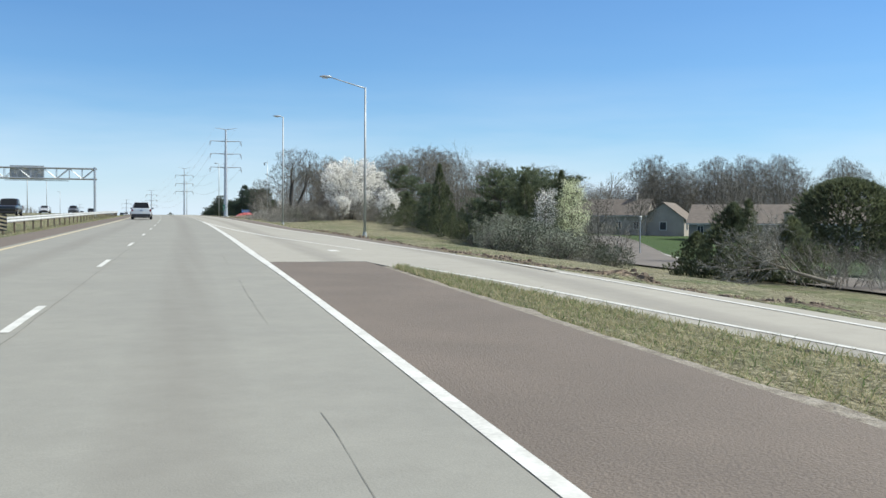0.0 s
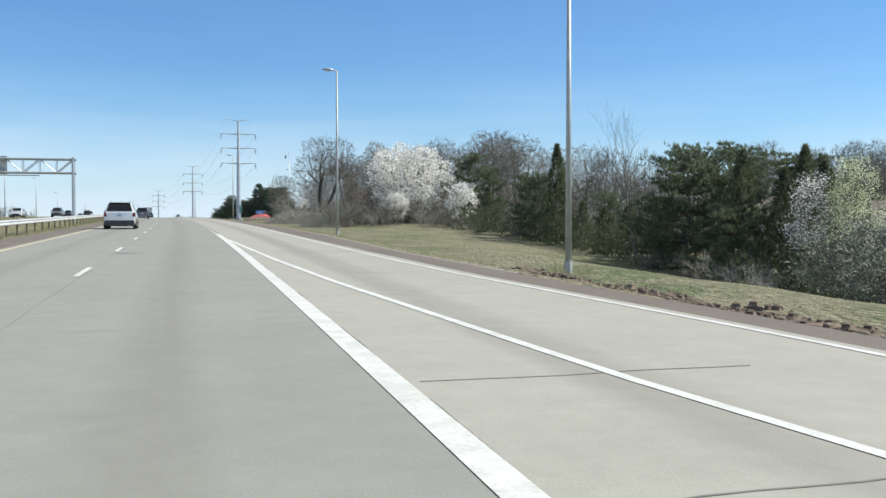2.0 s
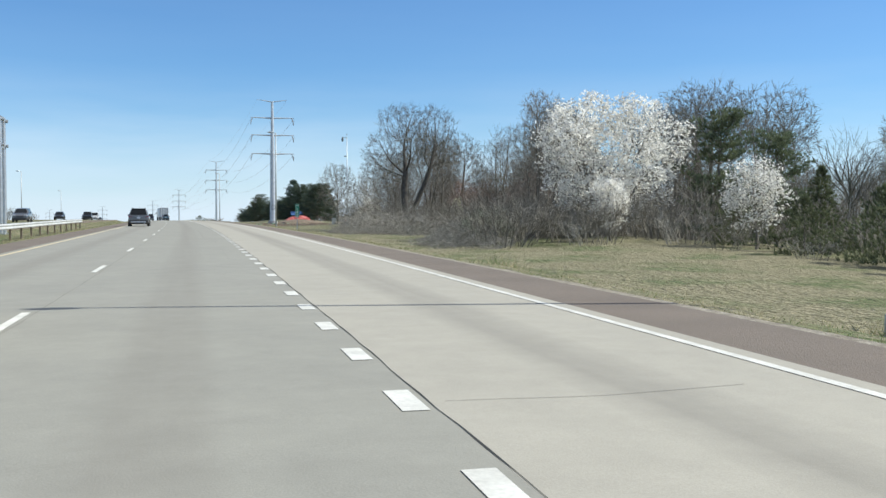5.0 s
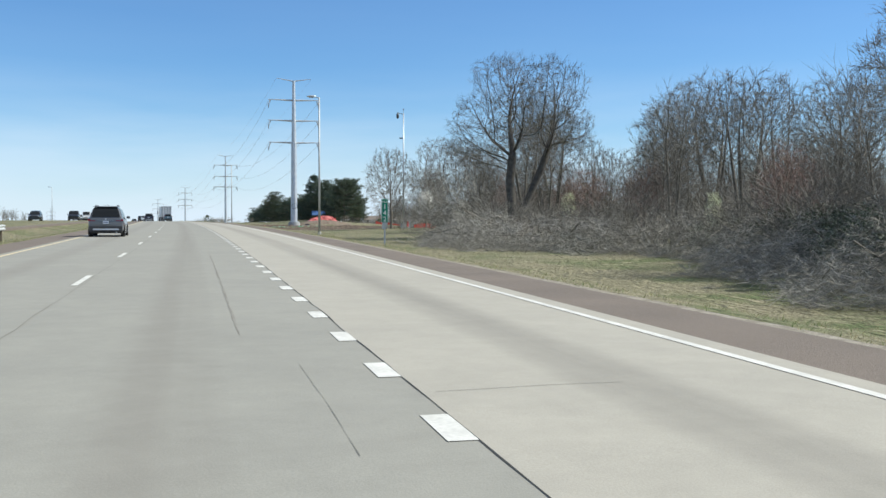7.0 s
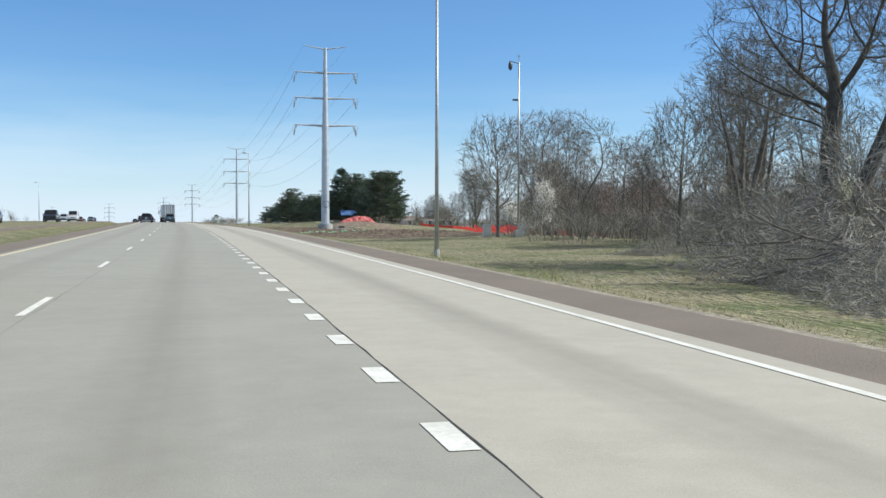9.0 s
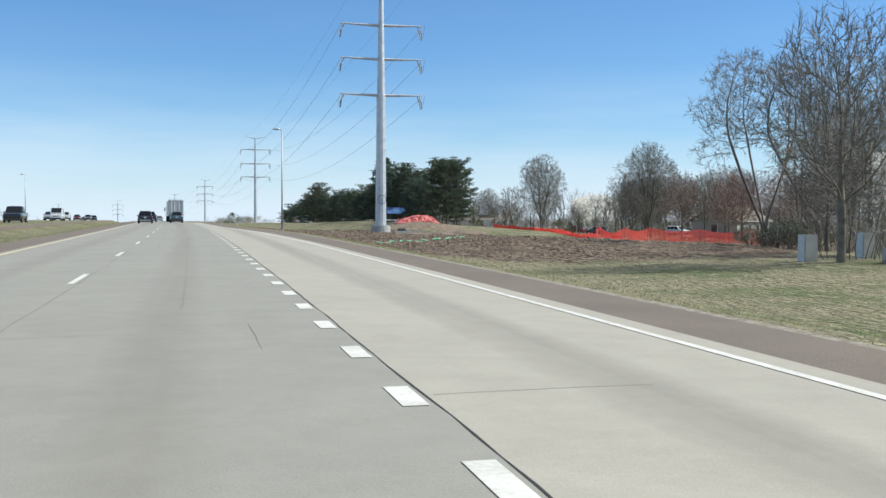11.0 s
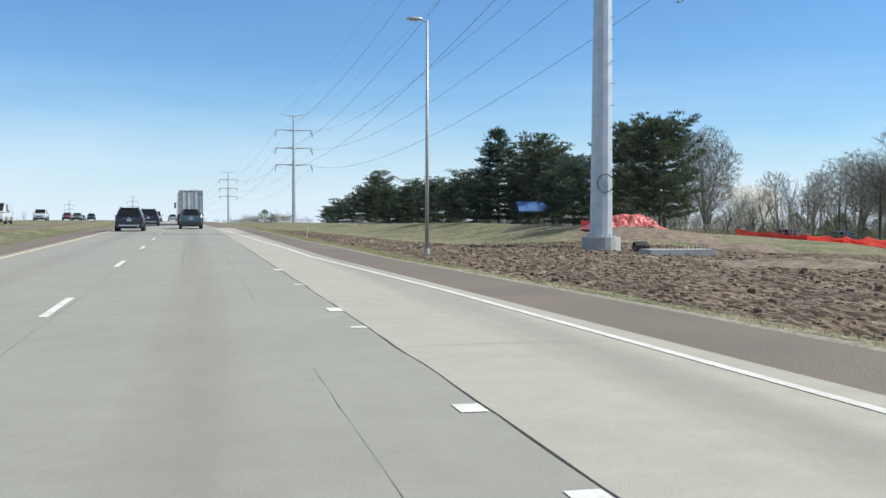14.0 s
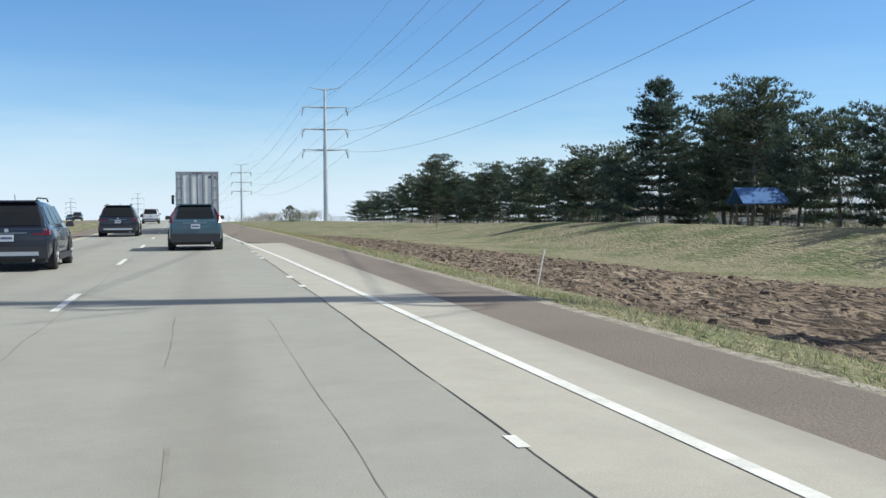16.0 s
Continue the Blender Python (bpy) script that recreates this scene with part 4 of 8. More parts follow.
def grow(seed, stems, masses, count, step, reach, kill, lift):
    """Limbs that grow from the stems towards scattered points of the crown, sharing the room between them."""
    rng = np.random.RandomState(seed)
    size = np.array([m[3] ** 3 for m in masses])
    pick = rng.choice(len(masses), count, p=size / size.sum())
    d = rng.normal(size=(count, 3))
    d /= np.linalg.norm(d, axis=1)[:, None]
    ms = np.array(masses)
    goal = ms[pick, :3] + d * (ms[pick, 3] * rng.uniform(0.2, 1.0, count) ** 0.45)[:, None] * np.array((1, 1, 0.85))
    nodes, parent, kids = [], [], []
    for st in stems:
        st = [np.array(p, float) for p in st]
        last = -1
        for p, q in zip(st, st[1:]):
            n = max(1, int(np.linalg.norm(q - p) / step))
            for i in range(n):
                nodes.append(p + (q - p) * i / n)
                parent.append(last)
                kids.append(0)
                if last >= 0:
                    kids[last] += 1
                last = len(nodes) - 1
        nodes.append(st[-1])
        parent.append(last)
        kids.append(0)
        kids[last] += 1
    pos = np.array(nodes)
    gap = np.full(count, 1e9)
    near = np.zeros(count, int)
    first = 0
    alive = np.ones(count, bool)
    for turn in range(70):
        fresh = pos[first:]
        dist = np.linalg.norm(goal[:, None, :] - fresh[None], axis=2)
        j = dist.argmin(1)
        dj = dist[np.arange(count), j]
        better = dj < gap
        gap[better], near[better] = dj[better], j[better] + first
        alive &= gap > kill
        act = alive & (gap < reach)
        if not act.any():
            break
        pull = np.zeros((len(pos), 3))
        way = goal[act] - pos[near[act]]
        np.add.at(pull, near[act], way / np.linalg.norm(way, axis=1)[:, None])
        grown = []
        for i in np.unique(near[act]):
            if kids[i] >= 3:
                continue
            v = pull[i] / max(1e-6, np.linalg.norm(pull[i])) + rng.normal(0, 0.11, 3) + np.array((0, 0, lift))
            if parent[i] >= 0:
                v += 0.7 * (pos[i] - pos[parent[i]]) / step
            grown.append(pos[i] + step * v / np.linalg.norm(v))
            parent.append(int(i))
            kids[i] += 1
            kids.append(0)
        if not grown:
            break
        first = len(pos)
        pos = np.vstack([pos, grown])
    return pos, parent, kids


def crown_tree(seed, height, stems, masses, count=650, step=0.42, reach=7.0, kill=0.55, lift=0.06, radius=0.16, fine=0.007, twigs=3, length=0.75, split=2, hair=0.010, twig="twig", name="bare_tree", label="leafless grey-brown tree with fine spreading twigs", bark="bark"):
    """A tree whose limbs share out its crown; the twigs at their ends are fine slivers."""
    rs = random.Random(seed)
    pos, parent, kids = grow(seed, stems, masses, count, step, reach, kill, lift)
    pos = pos * np.array((1, 1, height / pos[:, 2].max()))
    n = len(pos)
    ends = max(2, sum(1 for k in kids if k == 0) / len(stems))
    power = math.log(ends) / math.log(radius / fine)
    load = [0.0] * n
    child = [[] for _ in range(n)]
    for i in range(n - 1, -1, -1):
        if not kids[i]:
            load[i] = fine ** power
        if parent[i] >= 0:
            load[parent[i]] += load[i]
            child[parent[i]].append(i)
    rad = [v ** (1 / power) for v in load]
    # each limb follows its thickest child; a slight smoothing takes the kinks out
    even = pos.copy()
    for i in range(n):
        if parent[i] >= 0 and child[i]:
            k = max(child[i], key=lambda c: load[c])
            even[i] = pos[i] * 0.5 + (pos[parent[i]] + pos[k]) * 0.25
    thick, thin, tips = Geo(), Geo(), []
    for i in range(n):
        p = parent[i]
        if p >= 0 and i == max(child[p], key=lambda c: load[c]):
            continue
        pts, rr, k = ([even[p]], [min(rad[p], rad[i] * 1.25)], i) if p >= 0 else ([], [], i)
        while True:
            pts.append(even[k])
            rr.append(rad[k])
            if not child[k]:
                break
            k = max(child[k], key=lambda c: load[c])
        if len(pts) < 2:
            continue
        big = rr[0] > 0.045
        if not big and len(pts) > 3:
            pts, rr = pts[:-1:2] + [pts[-1]], rr[:-1:2] + [rr[-1]]
        if len(rr) > 4 and p < 0:
            rr[0] *= 1.45
            rr[1] *= 1.12
        (thick if big else thin).tube(pts, rr, 8 if rr[0] > 0.12 else 5 if big else 3, caps=False)
    for i in range(n):
        if rad[i] > fine * 4.0 or parent[i] < 0:
            continue
        b = Vector(even[i])
        d = (b - Vector(even[parent[i]])).normalized()
        for k in range(twigs + (2 if not child[i] else 0)):
            e = sway(rs, d, 0.42)
            e.z += 0.12
            ln = length * rs.uniform(0.5, 1.2)
            w = Matrix.Rotation(rs.uniform(0, 6.283), 3, e) @ e.orthogonal().normalized() * hair
            q = b + sway(rs, e, 0.16) * ln
            thin.add([b - w, b + w, q], [(0, 1, 2)])
            for _ in range(split):
                f = sway(rs, e, 0.45)
                m = b.lerp(q, rs.uniform(0.25, 0.8))
                thin.add([m - w * 0.8, m + w * 0.8, m + f * ln * rs.uniform(0.4, 0.7)], [(0, 1, 2)])
            tips.append((q, e))
            if k % 2:
                tips.append((b.lerp(q, 0.5), e))
    t = thing(name, label, "tree", group="leafless trees beside the road")
    part("trunk", thick, bark, t, smooth=True)
    part("crown", thin, twig, t)
    return t, tips


def specks(g, rs, p, n, spread, size):
    """A loose cluster of small petals or leaves."""
    for _ in range(n):
        c = p + Vector((rs.gauss(0, spread), rs.gauss(0, spread), rs.gauss(0, spread)))
        a = Vector((rs.uniform(-1, 1), rs.uniform(-1, 1), rs.uniform(-1, 1))).normalized()
        b = a.orthogonal().normalized()
        s = size * rs.uniform(0.6, 1.3)
        g.add([c - a * s * 1.1, c + b * s * 1.2, c + a * s * 1.1 - b * s * 0.5], [(0, 1, 2)])


def blossom_tree(seed, height, stems, masses, mat="blossom", label="round tree covered in white spring blossom", per=3, size=0.075, keep=1.0, count=600, radius=0.16, spread=0.15, twigs=3, step=0.42):
    t, tips = crown_tree(seed, height, stems, masses, count, radius=radius, twigs=twigs, step=step, kill=step * 1.1, length=0.5, split=0, name="blossom_tree", label=label)
    t["group"] = "flowering trees beside the road"
    rs = random.Random(seed + 1)
    g = Geo()
    for p, e in tips:
        # whole sprays are bare here and there
        if rs.random() < keep and noise.noise(p * 0.8) > -0.30:
            specks(g, rs, p, per, spread, size)
    part("blossom", g, mat, t, "clusters of small pale petals")
    return t


def leafy_bush(seed, height, wide, label):
    """A sprawling bush in small grey-green leaf."""
    stems = [[(0.1 * math.cos(a), 0.1 * math.sin(a), -0.2), (0.5 * math.cos(a), 0.5 * math.sin(a), 0.5), (wide * 0.26 * math.cos(a), wide * 0.26 * math.sin(a), height * 0.45)] for a in (0.3, 1.6, 2.9, 4.1, 5.4)]
    t, tips = crown_tree(seed, height, stems, lobes(seed, 0.15, height, wide, 18, 0.75), 1100, 0.28, kill=0.30, radius=0.05, length=0.45, split=0, name="leafy_bush", label=label)
    t["group"] = "leafy bushes beside the ramp"
    t["category"] = "bush"
    rs = random.Random(seed + 1)
    g = Geo()
    for p, e in tips:
        if noise.noise(p * 1.1) > -0.25:
            specks(g, rs, p, 5, 0.11, 0.042)
    part("leaves", g, "leaf_grey", t, "small grey-green leaves")
    return t


def tuft(g, rs, p, d, length, n, wide, open_=0.9):
    """A spray of needles round the direction d."""
    for _ in range(n):
        e = (d + Vector((rs.uniform(-1, 1), rs.uniform(-1, 1), rs.uniform(-1, 1))) * open_).normalized()
        s = e.orthogonal().normalized()
        s = Matrix.Rotation(rs.uniform(0, 6.28), 3, e) @ s
        l = length * rs.uniform(0.6, 1.15)
        g.add([p - s * wide, p + s * wide, p + e * l + s * wide * 0.25], [(0, 1, 2)])


def pine_tree(seed, height, width, clear=0.22, shape="round", mat="needle", label="dark green pine with an open uneven crown", dense=1.0):
    rs = random.Random(seed)
    t = thing("pine_tree", label, "tree", group="pines beside the road")
    wood, green = Geo(), Geo()
    lean = Vector((rs.uniform(-0.05, 0.05), rs.uniform(-0.05, 0.05), 1))
    pts = [Vector((lean.x * z, lean.y * z, z)) + Vector((0.12 * math.sin(z + seed), 0.12 * math.cos(z * 0.8 + seed), 0)) for z in [-0.2 + height * 0.97 * i / 7 for i in range(8)]]
    wood.tube(pts, [height * 0.017 * (1 - 0.86 * i / 7) for i in range(8)], 8, caps=False)
    # a few dead snags below the crown
    for k in range(7):
        f = clear * rs.uniform(0.45, 1.0)
        b = pts[0].lerp(pts[-1], f)
        a = rs.uniform(0, 6.283)
        wood.tube([b, b + Vector((math.cos(a), math.sin(a), rs.uniform(-0.1, 0.3))) * rs.uniform(0.5, 1.4)], [0.03, 0.008], 3, caps=False)
    z = height * clear
    whorl = 0
    while z < height * 0.985:
        f = z / height
        g = (f - clear) / (1 - clear)
        i = min(int(f * 7), 6)
        base = pts[i].lerp(pts[i + 1], f * 7 - i)
        if shape == "cone":
            reach = width * 0.5 * (1.03 - g) ** 0.85
        elif shape == "flat":
            reach = width * 0.5 * min(1.0, 0.60 + 0.75 * g) * math.sqrt(max(0.05, 1 - max(0, (g - 0.5) / 0.5) ** 2.4))
        else:
            reach = width * 0.5 * math.sqrt(max(0.05, 1 - (2 * g - 0.7) ** 2 / 1.75))
        n = rs.randint(4, 6) if shape != "cone" else rs.randint(5, 7)
        for k in range(n):
            if rs.random() < 0.12:
                continue
            a = 2 * math.pi * (k + rs.random() * 0.8) / n + whorl * 1.3
            L = reach * (rs.uniform(0.5, 1.15) if shape != "cone" else rs.uniform(0.65, 1.15))
            up = 0.55 * g - 0.10 + rs.uniform(-0.12, 0.22) if shape != "cone" else rs.uniform(-0.10, 0.10) + 0.5 * g * g
            d = Vector((math.cos(a), math.sin(a), up)).normalized()
            end = base + d * L + Vector((0, 0, 0.14 * L))
            mid = base + d * L * 0.55 + Vector((0, 0, -0.02 * L))
            wood.tube([base, mid, end], [0.022 * L + 0.012, 0.013 * L + 0.008, 0.008], 4, caps=False)
            side = Vector((-d.y, d.x, 0))
            pads = max(2, int(L * 2.0 * dense))
            for j in range(pads):
                q = 0.22 + 0.78 * (j + rs.uniform(0.3, 1.0)) / pads
                c = base.lerp(mid, q / 0.55) if q < 0.55 else mid.lerp(end, (q - 0.55) / 0.45)
                off = rs.uniform(-0.34, 0.34) * L * (1.25 - q) if j < pads - 1 else 0.0
                c = c + side * off
                wide = rs.uniform(0.24, 0.38)
                wood.tube([base.lerp(mid, min(1, q * 0.8 / 0.55)), c], [0.010, 0.006], 3, caps=False)
                for _ in range(int(18 * dense)):
                    h = Vector((rs.gauss(0, wide), rs.gauss(0, wide), rs.gauss(0.06, wide * 0.30)))
                    tuft(green, rs, c + h, (d * 0.6 + h * 0.9 + Vector((0, 0, 0.75))).normalized(), 0.34, 5, 0.042, 0.75)
        z += (rs.uniform(0.60, 0.95) if shape != "cone" else rs.uniform(0.62, 0.78)) * (0.8 + 0.3 * (1 - g))
        whorl += 1
    for j in range(14):
        tuft(green, rs, pts[-1] + Vector((rs.gauss(0, 0.18), rs.gauss(0, 0.18), rs.uniform(-0.7, 0.15))), Vector((0, 0, 1)), 0.34, 7, 0.03, 0.7)
    part("trunk", wood, "bark", t)
    part("crown", green, mat, t)
    return t


def cedar_tree(seed, height, width, label="narrow dark green cedar with a pointed top", ragged=0.2, fill=1.0, ball=False):
    rs = random.Random(seed)
    t = thing("cedar_tree", label, "tree", group="cedars beside the road")
    wood, green = Geo(), Geo()
    wood.tube([(0, 0, -0.2), (0, 0, height * 0.5), (0, 0, height * 0.98)], [height * 0.016, height * 0.009, 0.01], 6, caps=False)
    n = int(150 * height * fill)
    for j in range(n):
        f = rs.random() ** 1.25
        z = 0.03 * height + 0.97 * height * f
        a = rs.uniform(0, 6.283)
        lobes = 1 + ragged * math.sin(a * 3 + seed + z * 2.2) + ragged * 0.7 * math.sin(a * 5 - z * 3.1)
        r = width * 0.5 * (1 - f) ** 0.75 * lobes * math.sqrt(rs.uniform(0.25, 1.0)) * (0.75 + 0.25 * min(1, f * 8))
        d = Vector((math.cos(a) * 0.6, math.sin(a) * 0.6, 0.9)).normalized()
        if ball:
            # a rounded crown over a short bare trunk
            f = rs.random()
            z = height * (0.16 + 0.84 * f)
            r = width * 0.5 * math.sqrt(max(0.0, 1 - (1.75 * f - 0.75) ** 2)) * (1 + 0.6 * (lobes - 1)) * rs.uniform(0.35, 1.0) ** 0.4
            d = Vector((math.cos(a), math.sin(a), 1.6 * f - 0.4)).normalized()
        tuft(green, rs, Vector((r * math.cos(a), r * math.sin(a), z)), d, 0.44 if ball else 0.34, 6, 0.058 if ball else 0.040, 0.6)
    part("trunk", wood, "bark", t)
    part("crown", green, "cedar", t)
    return t


def shrub(seed, height, width, twig="twig", stems=26, leaf=None, label="tangled leafless shrub thicket", name="shrub", kids=(5, 8)):
    rs = random.Random(seed)
    t = thing(name, label, "shrub", group="shrubs along the verge")
    g, tips, gg = Geo(), [], Geo()
    for s in range(stems):
        a = rs.uniform(0, 6.283)
        r = width * 0.34 * math.sqrt(rs.random())
        d = Vector((math.cos(a) * rs.uniform(0.1, 0.7), math.sin(a) * rs.uniform(0.1, 0.7), 1)).normalized()
        branch_out(rs, g, g, tips, Vector((r * math.cos(a), r * math.sin(a), -0.15)), d, height * rs.uniform(0.5, 0.85), 0.022, 0, 2, kids, 0.02, 0.7)
    part("stem_tangle", g, twig, t)
    if leaf:
        for p, e in tips:
            if rs.random() < 0.8:
                specks(gg, rs, p, 3, 0.12, 0.06)
        part("leaf_cover", gg, leaf, t)
    return t


def brush_pile(seed, length, depth, height, n, label="heap of cut pale branches and twigs", mat="twig_pale"):
    rs = random.Random(seed)
    t = thing("brush_pile", label, "brush pile")
    g = Geo()
    for k in range(n):
        x, y = rs.uniform(-0.5, 0.5) * length, rs.uniform(-0.5, 0.5) * depth
        top = height * max(0.15, (1 - (2 * x / length) ** 2)) * max(0.2, 1 - (2 * y / depth) ** 2)
        z = rs.random() ** 0.8 * top
        a = rs.uniform(0, 6.283)
        d = Vector((math.cos(a), math.sin(a), rs.uniform(-0.25, 0.55))).normalized()
        L = rs.uniform(0.5, 1.9)
        p = Vector((x, y, z)) - d * L * 0.4
        p.z = max(p.z, 0.02)
        q = p + sway(rs, d, 0.15) * L * 0.5
        e = q + sway(rs, d, 0.3) * L * 0.5
        q.z, e.z = max(q.z, 0.03), max(e.z, 0.03)
        r = rs.uniform(0.005, 0.010) if rs.random() < 0.96 else rs.uniform(0.014, 0.026)
        g.tube([p, q, e], [r, r * 0.8, r * 0.4], 3, caps=False)
        for _ in range(11):
            b = p.lerp(e, rs.uniform(0.3, 0.95))
            c = b + sway(rs, d, 0.7) * rs.uniform(0.25, 0.6)
            c.z = max(c.z, 0.03)
            w = Vector((rs.uniform(-1, 1), rs.uniform(-1, 1), rs.uniform(-1, 1))).normalized() * 0.009
            g.add([b - w, b + w, c], [(0, 1, 2)])
    part("twig_tangle", g, mat, t)
    for k in range(5):
        a = rs.uniform(0, 6.283)
        x, y = rs.uniform(-0.3, 0.3) * length, rs.uniform(-0.3, 0.3) * depth
        L = rs.uniform(2.0, 3.6)
        pts = [Vector((x + L * (q - 0.5) * math.cos(a), y + L * (q - 0.5) * math.sin(a), height * rs.uniform(0.35, 0.75) + 0.25 * q)) for q in (0, 0.35, 0.7, 1.0)]
        part("branch", Geo().tube(pts, [0.034, 0.028, 0.02, 0.01], 5), "bark", t)
    return t


def put_at(ob, y, o, scale=1.0, turn=0.0, sink=0.06):
    ob.matrix_basis = Matrix.Translation(on_ground(y, o, sink)) @ pose(0, 0, 0, 0, 0, turn) @ Matrix.Diagonal((scale, scale, scale, 1))
    return ob


def again(ob, y, o, scale=1.0, turn=0.0, wide=1.0):
    c = copy_thing(ob, Matrix())
    c.matrix_basis = Matrix.Translation(on_ground(y, o)) @ pose(0, 0, 0, 0, 0, turn) @ Matrix.Diagonal((scale * wide, scale * wide, scale, 1))
    return c


# the big bare tree over the brush, and the wood behind it
big, _ = crown_tree(11, 15.2, [[(0, 0, -0.4), (-0.1, 0, 1.6), (-0.3, 0.1, 4.2), (-0.1, 0, 6.4)], [(0.25, 0.1, -0.4), (0.5, 0.1, 1.5), (1.9, 0.0, 4.4), (2.5, -0.2, 5.8)]],
                    [(-3.0, 0.3, 7.0, 2.3), (-4.0, -0.6, 6.2, 1.6), (-1.3, 0, 11.6, 2.4), (0.6, 1.5, 12.2, 2.0), (3.3, 0, 11.2, 2.9), (5.1, 0.5, 8.2, 2.2), (0.6, 3.0, 9.2, 2.9), (0.8, -3.0, 9.2, 2.9), (2.8, -2.0, 8.0, 2.2), (-2.6, 2.2, 9.0, 2.2), (3.6, 2.6, 9.6, 2.2)],
                    3600, 0.32, 7.0, 0.36, 0.04, 0.34, twigs=3, length=0.7, twig="twig_dark", bark="bark_dark", label="large leafless spreading tree with forked dark trunk")
put_at(big, 217, 25.7, 1.0)
oak_a, _ = crown_tree(21, 14.0, [[(0, 0, -0.3), (0.1, 0, 2.4), (0.0, 0.1, 5.0), (0.1, 0, 7.5)]], lobes(21, 3.4, 14.0, 11.0, 18, 2.1), 1900, 0.42, kill=0.45, radius=0.24, lift=0.10, split=1, hair=0.015, label="tall leafless tree with a rounded crown of fine twigs")
put_at(oak_a, 186, 47, 1.05, 20)
oak_b, _ = crown_tree(22, 13.0, [[(0, 0, -0.3), (0.2, 0, 2.0), (1.0, 0.3, 6.5)], [(-0.1, 0.2, -0.3), (-0.2, 0.2, 2.5), (-1.2, 0.4, 6.8)], [(0.1, -0.2, -0.3), (0.2, -0.3, 2.2), (0.2, -1.1, 6.6)]], lobes(22, 5.0, 13.0, 8.4, 16, 1.9), 1700, 0.42, kill=0.42, radius=0.14, lift=0.12, split=1, hair=0.015, label="leafless tree with several tall stems and an open top")
put_at(oak_b, 190.5, 37.3, 0.80, 60)
oak_c, _ = crown_tree(23, 11.0, [[(0, 0, -0.3), (0.3, 0.1, 2.5), (0.5, 0.2, 6.0)], [(0, 0.1, -0.3), (-0.4, 0.3, 2.5), (-0.7, 0.4, 5.5)], [(0, -0.1, -0.3), (0.1, -0.4, 2.5), (0.2, -0.7, 5.8)]], lobes(23, 2.4, 11.0, 5.0, 16, 1.4), 1300, 0.40, radius=0.09, kill=0.40, lift=0.22, label="leafless tree with several slim upright stems")
put_at(oak_c, 229, 33.0, 1.0)
elm_a, _ = crown_tree(24, 9.2, [[(0, 0, -0.3), (0.05, 0, 1.2), (0.0, 0.05, 2.6)]], lobes(24, 1.7, 9.2, 6.6, 18, 1.6), 1500, 0.38, radius=0.15, kill=0.38, length=0.7, lift=0.22, split=1, hair=0.015, label="rounded leafless tree with dense fine twigs")
put_at(elm_a, 257.8, 24.1, 1.03)
red_a, _ = crown_tree(25, 8.0, [[(0, 0, -0.3), (0.1, 0, 1.2), (0.1, 0, 2.4)]], lobes(25, 1.5, 8.0, 6.2, 15, 1.5), 1300, 0.38, radius=0.12, kill=0.40, length=0.65, twig="twig_red", split=1, hair=0.015, label="leafless tree with reddish budding twigs")
put_at(red_a, 352, 73, 1.0)
